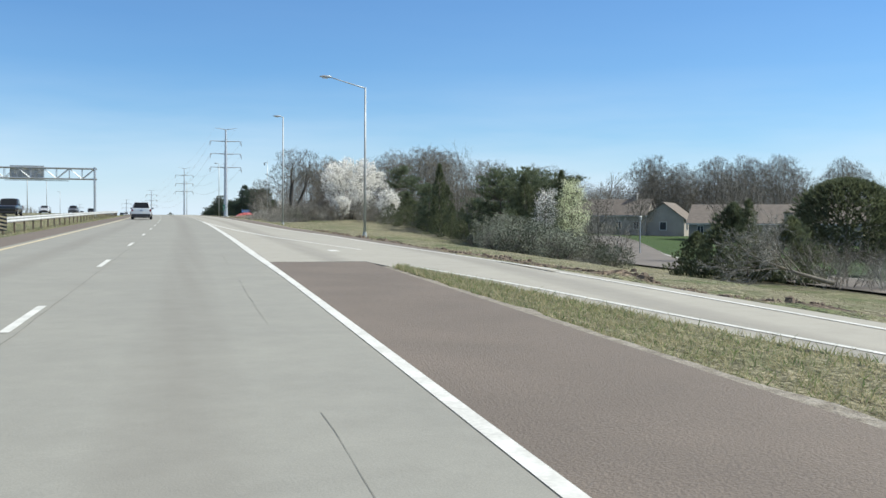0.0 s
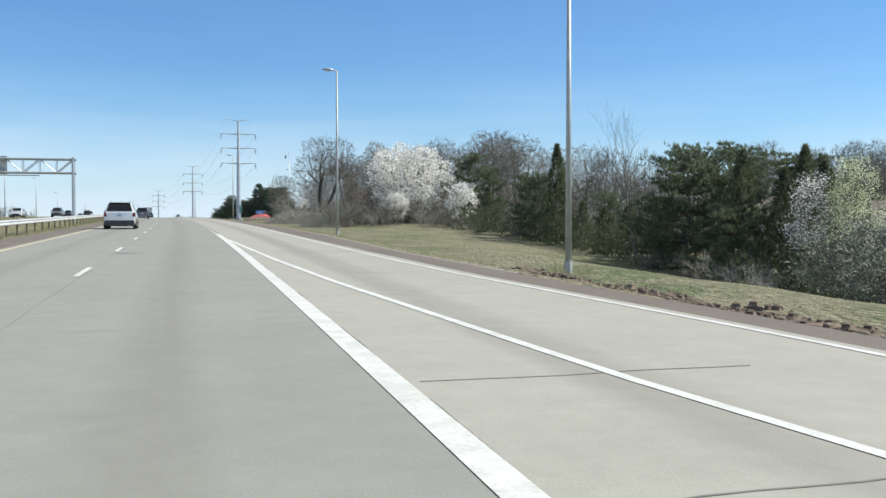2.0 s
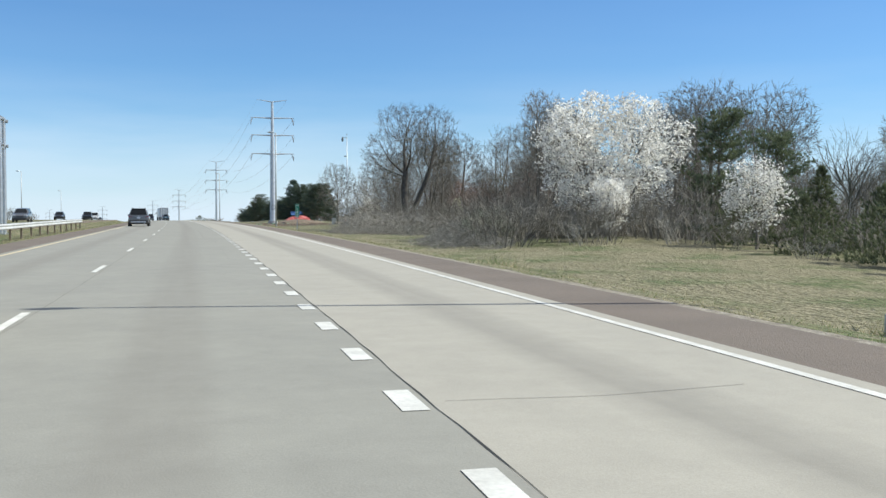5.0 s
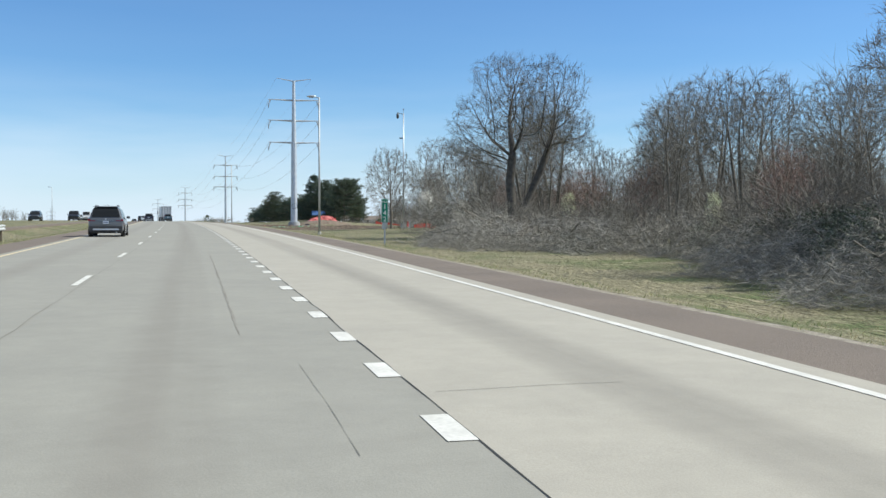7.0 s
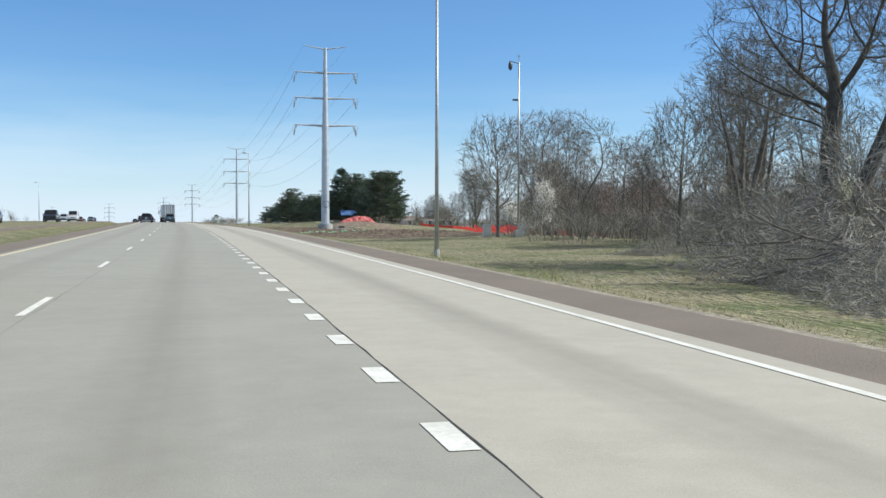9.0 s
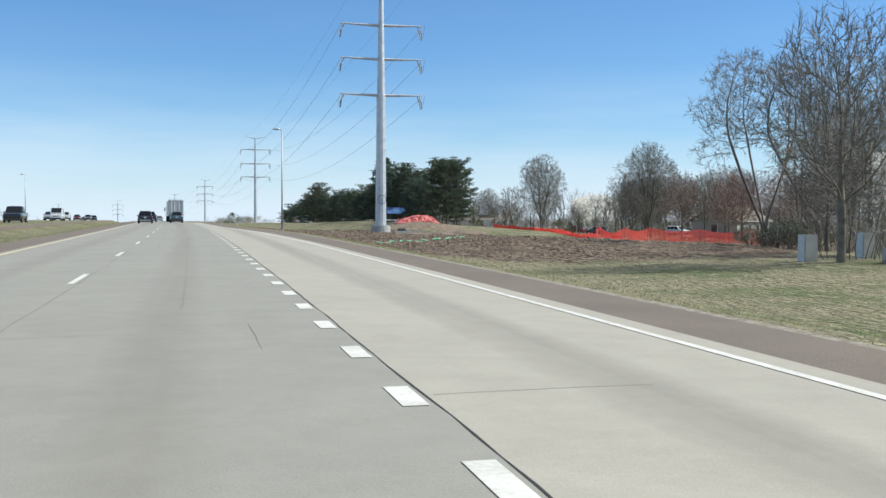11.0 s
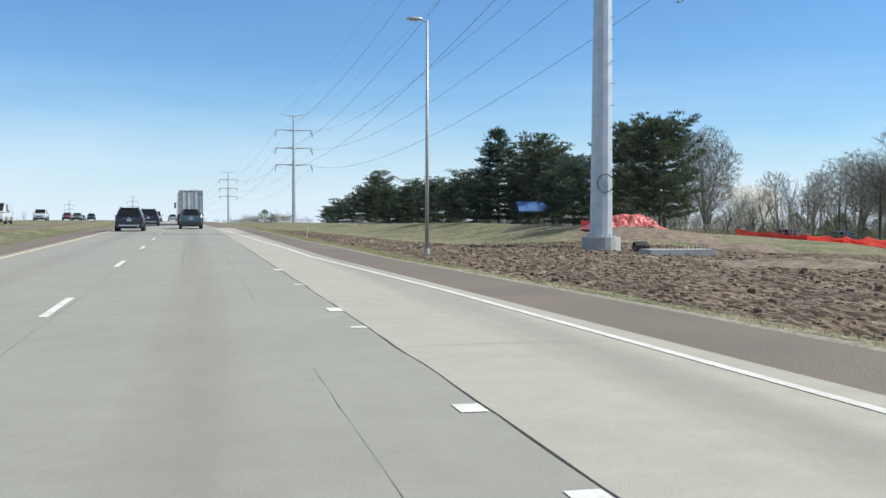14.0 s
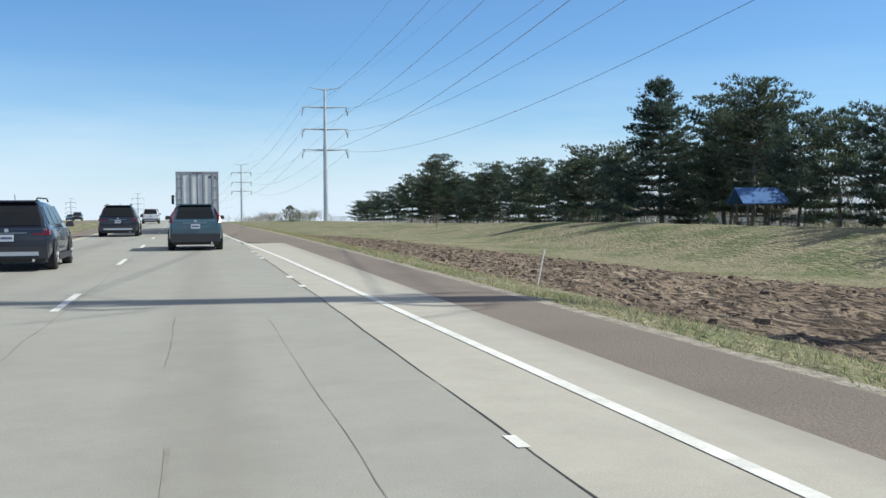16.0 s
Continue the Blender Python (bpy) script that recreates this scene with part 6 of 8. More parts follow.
far_wood("far_wood", [(150, 330, 92, 150, 75, 9, 15), (60, 210, 96, 165, 250, 8.5, 12.5), (165, 300, 60, 92, 110, 8, 14), (340, 520, 112, 165, 55, 8, 13), (320, 420, 84, 112, 26, 6, 10), (400, 560, 60, 100, 45, 6, 10), (370, 470, 54, 74, 40, 4.5, 7.5)], 91, "grey-brown leafless woodland in the distance")
far_wood("far_scrub", [(420, 560, -62, -40, 30, 4, 7), (380, 640, -70, -48, 36, 4, 7.5), (480, 800, 52, 90, 26, 4, 7), (700, 1000, 40, 120, 28, 5, 9), (700, 1000, -120, -40, 26, 5, 8), (330, 420, -60, -44, 16, 4, 7)], 95, "distant leafless scrub along the skyline")


def undergrowth(rows, seed):
    """A tangle of short stems that closes the view under the far trees."""
    rs = random.Random(seed)
    g = Geo()
    for y0, y1, o0, o1, count, h0, h1 in rows:
        for _ in range(count):
            y, o = rs.uniform(y0, y1), rs.uniform(o0, o1)
            b = on_ground(y, o, 0.1)
            h = rs.uniform(h0, h1)
            for k in range(7):
                d = Vector((rs.gauss(0, 0.45), rs.gauss(0, 0.45), 1)).normalized()
                q = b + Vector((rs.gauss(0, 0.7), rs.gauss(0, 0.7), rs.uniform(0, 0.4) * h))
                e = q + d * h * rs.uniform(0.5, 0.9)
                w = Vector((-d.y, d.x, 0.1)).normalized() if k % 2 else Vector((1, 0, 0))
                r = rs.uniform(0.015, 0.035)
                g.add([q - w * r, q + w * r, e], [(0, 1, 2)])
                for _ in range(3):
                    c = q.lerp(e, rs.uniform(0.3, 0.9))
                    x = c + (d + Vector((rs.gauss(0, 0.7), rs.gauss(0, 0.7), rs.gauss(0, 0.5)))).normalized() * h * 0.4
                    g.add([c - w * r * 0.7, c + w * r * 0.7, x], [(0, 1, 2)])
    return tagged(part("undergrowth", g, "twig"), "tangled leafless undergrowth below the trees", "undergrowth", kind="stuff")


undergrowth([(60, 330, 92, 124, 2000, 4.0, 8.5), (140, 250, 30, 70, 1200, 1.6, 4.0), (195, 265, 40, 78, 1300, 3.0, 6.5), (250, 284, 37, 60, 600, 1.5, 3.5), (380, 620, 48, 62, 500, 0.8, 1.8), (330, 560, 88, 130, 1300, 2, 4.5), (100, 150, 34, 44, 500, 1.0, 2.4)], 97)
for k in range(34):
    again(bush_e, 376 + k * 6.6 + rs.uniform(-3, 3), 54 + rs.uniform(0, 7), rs.uniform(0.30, 0.55), rs.uniform(0, 360))


# ---- vehicles ----
def ring_loft(secs):
    g = Geo()
    n = len(secs[0])
    vs = [p for s in secs for p in s]
    fs = [(i * n + j, (i + 1) * n + j, (i + 1) * n + (j + 1) % n, i * n + (j + 1) % n) for i in range(len(secs) - 1) for j in range(n)]
    fs += [tuple(range(n)), tuple((len(secs) - 1) * n + j for j in range(n - 1, -1, -1))]
    return g.add(vs, fs)


def wheel(parent, x, y, r, w, side):
    g = Geo()
    prof = [(r * 0.62, -w / 2), (r * 0.93, -w / 2), (r, -w / 2 + 0.03), (r, w / 2 - 0.03), (r * 0.93, w / 2), (r * 0.62, w / 2)]
    n = 20
    vs = [(x + d, y + q * math.cos(2 * math.pi * k / n), r + q * math.sin(2 * math.pi * k / n)) for q, d in prof for k in range(n)]
    g.add(vs, [(i * n + k, i * n + (k + 1) % n, (i + 1) * n + (k + 1) % n, (i + 1) * n + k) for i in range(len(prof) - 1) for k in range(n)])
    wh = part("wheel", g, "rubber", parent, smooth=False)
    rim = Geo()
    ox = x + side * (w / 2 - 0.012)
    rim.add([(ox, y, r)] + [(ox - side * 0.03, y + r * 0.63 * math.cos(2 * math.pi * k / n), r + r * 0.63 * math.sin(2 * math.pi * k / n)) for k in range(n)], [(0, 1 + k, 1 + (k + 1) % n) for k in range(n)])
    for k in range(5):
        a = 2 * math.pi * k / 5 + 0.3
        c, s = math.cos(a), math.sin(a)
        rim.add([(ox + side * 0.025, y + q * c + b * s, r + q * s - b * c) for q, b in ((0.03, -0.05), (r * 0.6, -0.03), (r * 0.6, 0.03), (0.03, 0.05))], [(0, 1, 2, 3)])
    part("rim", rim, "rim", wh)


def soften(ob, wide):
    """Rounded edges on a pressed sheet-metal part."""
    me = ob.data
    bm = bmesh.new()
    bm.from_mesh(me)
    bmesh.ops.recalc_face_normals(bm, faces=bm.faces)
    sharp = [e for e in bm.edges if len(e.link_faces) == 2 and e.calc_face_angle(0) > 0.30]
    bmesh.ops.bevel(bm, geom=sharp, offset=wide, segments=2, profile=0.6, affect="EDGES", clamp_overlap=True)
    bm.to_mesh(me)
    bm.free()
    me.polygons.foreach_set("use_smooth", [True] * len(me.polygons))
    return ob


def car(place, label, paint, style="suv", L=4.6, W=1.84, H=1.66, turn=0.0, lights="side", plate=True, rails=False, group="cars in the traffic", name=None, belt=None, strip=True):
    t = thing(name or ("pickup_truck" if style == "pickup" else "van" if style == "van" else "car"), label, "pickup" if style == "pickup" else "van" if style == "van" else "car", place, group, turn=turn)
    hw = W / 2
    zb = {"suv": 0.615, "sedan": 0.64, "pickup": 0.60, "van": 0.56}[style] * H
    zb = belt * H if belt else zb
    z0 = 0.24 if style != "sedan" else 0.19

    def ring(y, k, lo, hi, crown=0.0):
        a = hw * k
        return [(-a * 0.90, y, lo), (-a * 0.985, y, lo + 0.16), (-a, y, lo + (hi - lo) * 0.55), (-a * 0.965, y, hi - 0.04), (-a * 0.88, y, hi + crown), (a * 0.88, y, hi + crown), (a * 0.965, y, hi - 0.04), (a, y, lo + (hi - lo) * 0.55), (a * 0.985, y, lo + 0.16), (a * 0.90, y, lo)]
    if style == "sedan":
        st = [(0, 0.90, z0 + 0.12, zb - 0.10), (0.02, 0.96, z0 + 0.05, zb - 0.02), (0.16, 1.0, z0, zb + 0.02), (0.3, 1.0, z0, zb), (0.68, 1.0, z0, zb - 0.02), (0.90, 0.97, z0, zb - 0.16), (0.975, 0.90, z0 + 0.02, zb - 0.24), (1.0, 0.80, z0 + 0.10, zb - 0.34)]
        gh = [(0.10, 0.90, 0.80, 0.02), (0.26, 0.93, 0.70, 0.96), (0.42, 0.93, 0.72, 1.0), (0.56, 0.93, 0.70, 0.95), (0.76, 0.92, 0.78, 0.02)]
    elif style == "pickup":
        st = [(0, 0.93, z0 + 0.26, zb - 0.04), (0.01, 0.97, z0 + 0.20, zb), (0.18, 1.0, z0 + 0.12, zb), (0.34, 1.0, z0 + 0.10, zb), (0.7, 1.0, z0 + 0.10, zb), (0.93, 0.98, z0 + 0.12, zb - 0.06), (1.0, 0.92, z0 + 0.2, zb - 0.16)]
        gh = [(0.335, 0.95, 0.93, 0.04), (0.35, 0.95, 0.84, 0.93), (0.46, 0.95, 0.84, 1.0), (0.60, 0.95, 0.82, 0.96), (0.73, 0.94, 0.88, 0.03)]
    elif style == "van":
        st = [(0, 0.96, z0 + 0.06, zb), (0.01, 0.99, z0, zb), (0.3, 1.0, z0, zb), (0.7, 1.0, z0, zb), (0.93, 0.97, z0, zb - 0.14), (1.0, 0.88, z0 + 0.1, zb - 0.34)]
        gh = [(0.0, 0.95, 0.92, 0.04), (0.015, 0.96, 0.88, 0.97), (0.4, 0.97, 0.88, 1.0), (0.70, 0.97, 0.86, 0.97), (0.90, 0.93, 0.86, 0.02)]
    else:
        st = [(0, 0.90, z0 + 0.16, zb - 0.06), (0.012, 0.955, z0 + 0.08, zb - 0.01), (0.06, 0.985, z0 + 0.02, zb), (0.2, 1.0, z0, zb), (0.7, 1.0, z0, zb - 0.01), (0.90, 0.98, z0, zb - 0.10), (0.975, 0.92, z0 + 0.03, zb - 0.20), (1.0, 0.82, z0 + 0.12, zb - 0.34)]
        gh = [(0.012, 0.93, 0.86, 0.03), (0.045, 0.945, 0.78, 0.55), (0.085, 0.95, 0.69, 0.95), (0.3, 0.955, 0.68, 1.0), (0.52, 0.955, 0.67, 0.97), (0.60, 0.95, 0.69, 0.86), (0.76, 0.94, 0.84, 0.02)]
    secs = [ring(L * s, k, lo, hi, 0.012) for s, k, lo, hi in st]
    body = soften(part("body", ring_loft(secs), paint, t, smooth=True), 0.05)

    def green(s, kb, kr, f, grow=0.0):
        zr = zb + (H - zb) * f
        b, r = hw * kb + grow, hw * kr + grow
        e = min(0.10, (zr - zb) * 0.3)
        half = [(b, zb - 0.05), (b * 0.25 + r * 0.75, zb + (zr - zb) * 0.72), (r, zr - e * 0.75), (r * 0.86, zr - e * 0.28), (r * 0.45, zr)]
        return [(-x, L * s, z) for x, z in half] + [(x, L * s, z) for x, z in reversed(half)]
    cabin = soften(part("cabin", ring_loft([green(*a) for a in gh]), paint, t, smooth=True), 0.035)
    # glass
    full = [a for a in gh if a[3] > 0.8]
    s0, s1 = full[0][0], full[-1][0]
    side_n = 3 if style != "pickup" else 2
    for sd in (-1, 1):
        for k in range(side_n):
            a, b = s0 + (s1 - s0) * k / side_n, s0 + (s1 - s0) * (k + 1) / side_n
            if style == "van" and k < 2:
                continue
            a, b = a + 0.012, b - 0.008
            ext0 = 0.03 if k == side_n - 1 else 0
            kb, kr = full[0][1], full[0][2]
            pts = []
            for s, f in ((a, 0.12), (b + ext0 * 2, 0.12), (b, 0.82), (a + (0.02 if k == 0 else 0), 0.82)):
                z = zb + (H - zb) * f * (1.0 if f < 0.5 else 0.97)
                x = hw * (kb + (kb * 0.25 + kr * 0.75 - kb) * min(1, (f * (H - zb) + 0.05) / (0.72 * (H - zb) + 0.05))) + 0.012
                if f > 0.72:
                    x = hw * (kb * 0.25 + kr * 0.75) + (hw * kr - hw * (kb * 0.25 + kr * 0.75)) * 0.5 + 0.012
                pts.append((sd * x, L * s, z))
            part("side_window", Geo().add(pts, [(0, 1, 2, 3) if sd > 0 else (3, 2, 1, 0)]), "glass_dark", cabin)

    def pane(sA, fA, sB, fB, inset, push):
        def w(s):
            for p, q in zip(gh, gh[1:]):
                if p[0] <= s <= q[0]:
                    u = (s - p[0]) / (q[0] - p[0])
                    return [p[i] + (q[i] - p[i]) * u for i in range(4)]
            return gh[0]
        A, B = w(sA), w(sB)
        za, zc = zb + (H - zb) * A[3] + 0.0, zb + (H - zb) * B[3]
        xa, xb = hw * A[2] - inset, hw * B[2] - inset
        return Geo().add([(-xa, L * sA + push, za + 0.008), (xa, L * sA + push, za + 0.008), (xb, L * sB + push, zc + 0.008), (-xb, L * sB + push, zc + 0.008)], [(0, 1, 2, 3)])
    g0, g1 = gh[0], full[0]
    r0, r1 = g0[0] + (g1[0] - g0[0]) * 0.10, g0[0] + (g1[0] - g0[0]) * 0.97
    if style != "van":
        # the glass follows the bend of the tailgate
        inset = 0.07 if lights != "tall" else 0.13
        stops = [g0[0] + (g1[0] - g0[0]) * 0.03] + [q[0] for q in gh if g0[0] < q[0] < g1[0]] + [r1]
        rows = []
        for sy in stops:
            one = pane(sy, 0, sy, 0, inset, -0.022)
            rows.append((one.v[0], one.v[1]))
        gl = Geo().add([p for r in rows for p in r], [(2 * k, 2 * k + 1, 2 * k + 3, 2 * k + 2) for k in range(len(rows) - 1)])
        part("rear_window", gl, "glass_dark", cabin)
    g0, g1 = full[-1], gh[-1]
    part("windscreen", pane(g0[0] + (g1[0] - g0[0]) * 0.06, 0, g0[0] + (g1[0] - g0[0]) * 0.92, 0, 0.10, 0.016), "glass_dark", cabin)
    # lower trim, lamps, plates
    part("rear_bumper", Geo().box(-hw * 0.93, hw * 0.93, -0.05, 0.12, z0 + 0.06, z0 + 0.34, taper=0.02), "plastic_black" if style != "sedan" else paint, t)
    part("front_bumper", Geo().box(-hw * 0.80, hw * 0.80, L - 0.14, L + 0.03, z0 + 0.04, z0 + 0.26, taper=0.02), "plastic_black", t)
    part("grille", Geo().box(-hw * 0.42, hw * 0.42, L - 0.10, L + 0.012, zb - 0.50, zb - 0.36), "plastic_black", t)
    for sd in (-1, 1):
        part("sill", Geo().box(sd * hw * 0.95 - 0.03, sd * hw * 0.95 + 0.06 * sd + 0.03, L * 0.24, L * 0.74, z0 - 0.02, z0 + 0.12), "plastic_black", t)
        tl = Geo()
        if lights == "tall":
            # slim lamps that climb beside the rear window
            lo = [(hw * 0.84, 0.005, zb - 0.13), (hw * 0.965, 0.10, zb - 0.10)]
            mid = [(hw * 0.83, 0.08, zb + (H - zb) * 0.28), (hw * 0.90, 0.20, zb + (H - zb) * 0.26)]
            hi = [(hw * 0.715, 0.30, H - 0.15), (hw * 0.745, 0.42, H - 0.17)]
            vs = []
            for inner, outer in (lo, mid, hi):
                for x, y, z in (inner, outer):
                    vs += [(sd * (x + 0.01), y - 0.04, z), (sd * (x - 0.03), y + 0.06, z - 0.01)]
            tl.add(vs, [(0, 2, 6, 4), (4, 6, 10, 8), (2, 3, 7, 6), (6, 7, 11, 10), (1, 0, 4, 5), (5, 4, 8, 9)])
        elif lights == "block":
            a, b = sorted((sd * hw * 0.79, sd * hw * 0.985))
            tl.box(a, b, -0.012, 0.18, zb - 0.31, zb - 0.05, taper=0.02)
        elif style == "van" or style == "pickup":
            a, b = sorted((sd * hw * 0.86, sd * hw * 0.985))
            tl.box(a, b, -0.02, 0.10, zb - 0.36, zb - 0.02)
        else:
            a, b = sorted((sd * hw * 0.58, sd * hw * 0.975))
            tl.box(a, b, -0.006, 0.20, zb - 0.17, zb - 0.055, taper=0.018)
        part("tail_lamp", tl, "red_lens", t)
        a, b = sorted((sd * hw * 0.48, sd * hw * 0.86))
        part("headlamp", Geo().box(a, b, L * 0.945, L * 0.99, zb - 0.36, zb - 0.20, taper=0.015), "clear_lens", t)
        a, b = sorted((sd * hw * 0.96, sd * (hw + 0.17)))
        part("wing_mirror", Geo().box(a, b, L * 0.655, L * 0.69, zb - 0.02, zb + 0.12, taper=0.03), "plastic_black", t)
        for k in (0.34, 0.52):
            a, b = sorted((sd * hw * 0.985, sd * (hw + 0.025)))
            part("door_handle", Geo().box(a, b, L * k, L * k + 0.17, zb - 0.12, zb - 0.085), "chrome" if style == "suv" else paint, t)
        for y in (0.185, 0.805):
            arch = Geo()
            n = 12
            R = 0.41 if style != "sedan" else 0.37
            x = sd * (hw * 1.0 + 0.006)
            vs = [(x, L * y + q * math.cos(math.pi * k / n), 0.34 + q * math.sin(math.pi * k / n)) for q in (R - 0.07, R) for k in range(n + 1)]
            arch.add(vs, [(k, k + 1, n + 2 + k, n + 1 + k) for k in range(n)])
            arch.add([(x - sd * 0.07, L * y, 0.34)] + [(x - sd * 0.07, L * y + (R - 0.05) * math.cos(math.pi * k / n), 0.30 + (R - 0.05) * math.sin(math.pi * k / n)) for k in range(n + 1)], [(0, k + 1, k + 2) for k in range(n)])
            part("wheel_arch", arch, "plastic_black", t)
            wheel(t, sd * (hw - 0.09), L * y, 0.345 if style != "sedan" else 0.32, 0.23, sd)
        if rails:
            x = sd * hw * 0.60
            part("roof_rail", Geo().tube([(x, L * 0.12, H - 0.02), (x, L * 0.16, H + 0.05), (x, L * 0.5, H + 0.055), (x, L * 0.55, H - 0.02)], 0.02, 6), "plastic_black" if rails == 1 else "chrome", t)
    if plate:
        pl = part("number_plate", Geo().box(-0.15, 0.15, -0.035, -0.012, zb - 0.31, zb - 0.16), "plate", t)
        part("plate_characters", Geo().box(-0.12, 0.12, -0.039, -0.036, zb - 0.26, zb - 0.21), "plate_bar", pl)
    if style == "suv":
        part("tailgate_strip", Geo().box(-hw * 0.45, hw * 0.45, -0.016, 0.02, zb - 0.128, zb - 0.116), "silver_trim", t)
        part("badge", Geo().box(-0.045, 0.045, -0.024, 0.0, zb - 0.095, zb - 0.02, taper=0.01), "silver_trim", t)
        if strip:
            part("bumper_strip", Geo().box(-hw * 0.72, hw * 0.72, -0.066, -0.03, z0 + 0.13, z0 + 0.22, taper=0.01), "silver_trim", t, "satin silver bumper strip")
        part("spoiler", Geo().box(-hw * 0.70, hw * 0.70, L * 0.058, L * 0.12, H - 0.045, H - 0.005, taper=0.015), paint, t)
        part("aerial", Geo().tube([(0.1, L * 0.14, H - 0.02), (0.1, L * 0.125, H + 0.13)], 0.008, 5), "plastic_black", t)
        part("rear_wiper", Geo().tube([(0, L * 0.022 - 0.03, zb + 0.06), (-0.34, L * 0.03 - 0.03, zb + 0.12)], 0.011, 4), "plastic_black", t)
    part("underside", Geo().box(-hw * 0.86, hw * 0.86, 0.15, L - 0.25, z0 - 0.04, z0 + 0.14), "plastic_black", t)
    part("exhaust", Geo().tube([(hw * 0.6, -0.04, z0 + 0.02), (hw * 0.6, 0.3, z0 + 0.02)], 0.035, 8), "chrome", t)
    return t


def on_lane(y, o, h=0.0):
    return spot(y, o, h)


def heading(y):
    return -math.degrees(math.atan(-6.72 * (y - 170) / 170 / 170))


car(on_lane(374.1, -0.2), "teal blue compact SUV with tall red tail lamps", "paint_teal", "suv", 4.5, 1.79, 1.60, heading(376), lights="tall", rails=False, belt=0.665, strip=False)
car(on_lane(363.2, -4.4), "dark navy SUV with roof rails", "paint_navy", "suv", 4.65, 1.90, 1.64, heading(366), rails=1)
car(on_lane(394.8, -4.05), "large navy blue SUV", "paint_navy", "suv", 4.9, 2.03, 1.69, heading(400), rails=1)
car(on_lane(108.0, -4.0), "white SUV with dark windows", "paint_white", "suv", 5.0, 2.0, 1.78, heading(110), rails=2, lights="block", strip=False, belt=0.64)
car(on_lane(196.2, -4.45), "dark grey SUV in the inner lane", "paint_grey", "suv", 4.7, 1.88, 1.68, heading(198), rails=1)
car(on_lane(462, -4.0), "white SUV far ahead in the inner lane", "paint_white", "suv", 4.9, 1.95, 1.75, heading(452), rails=1)
car(on_lane(492, -4.2), "black pickup far ahead in the inner lane", "paint_black", "pickup", 5.7, 2.02, 1.92, heading(492))
car(on_lane(520, -0.2), "silver car far ahead", "paint_silver", "sedan", 4.7, 1.83, 1.46, heading(520))
car(on_lane(560, -4.3), "black saloon far ahead", "paint_black", "sedan", 4.8, 1.83, 1.46, heading(560))
for y, o, paint, style, lab in ((124, -18.2, "paint_black", "pickup", "black pickup on the opposite carriageway"), (205, -22.4, "paint_white", "sedan", "white saloon on the opposite carriageway"), (232, -19, "paint_grey", "suv", "grey SUV on the opposite carriageway"), (318, -22.3, "paint_black", "suv", "black SUV on the opposite carriageway"),
                              (402, -18.6, "paint_white", "van", "white van on the opposite carriageway"), (428, -22.2, "paint_silver", "suv", "silver SUV on the opposite carriageway"), (352, -18.6, "paint_black", "pickup", "black pickup on the opposite carriageway"), (470, -22.2, "paint_white", "pickup", "white pickup on the opposite carriageway"),
                              (498, -18.5, "paint_grey", "sedan", "grey saloon on the opposite carriageway"), (525, -22.3, "paint_red", "suv", "dark red SUV on the opposite carriageway"), (552, -18.5, "paint_black", "suv", "black SUV on the opposite carriageway"), (590, -22.3, "paint_teal", "sedan", "blue saloon on the opposite carriageway")):
    dims = {"suv": (4.6, 1.86, 1.7), "sedan": (4.7, 1.82, 1.46), "pickup": (5.7, 2.02, 1.92), "van": (5.6, 2.0, 2.15)}[style]
    car(on_lane(y, o, 0.16), lab, paint, style, *dims, turn=heading(y) + 180, group="cars on the opposite carriageway", plate=False)


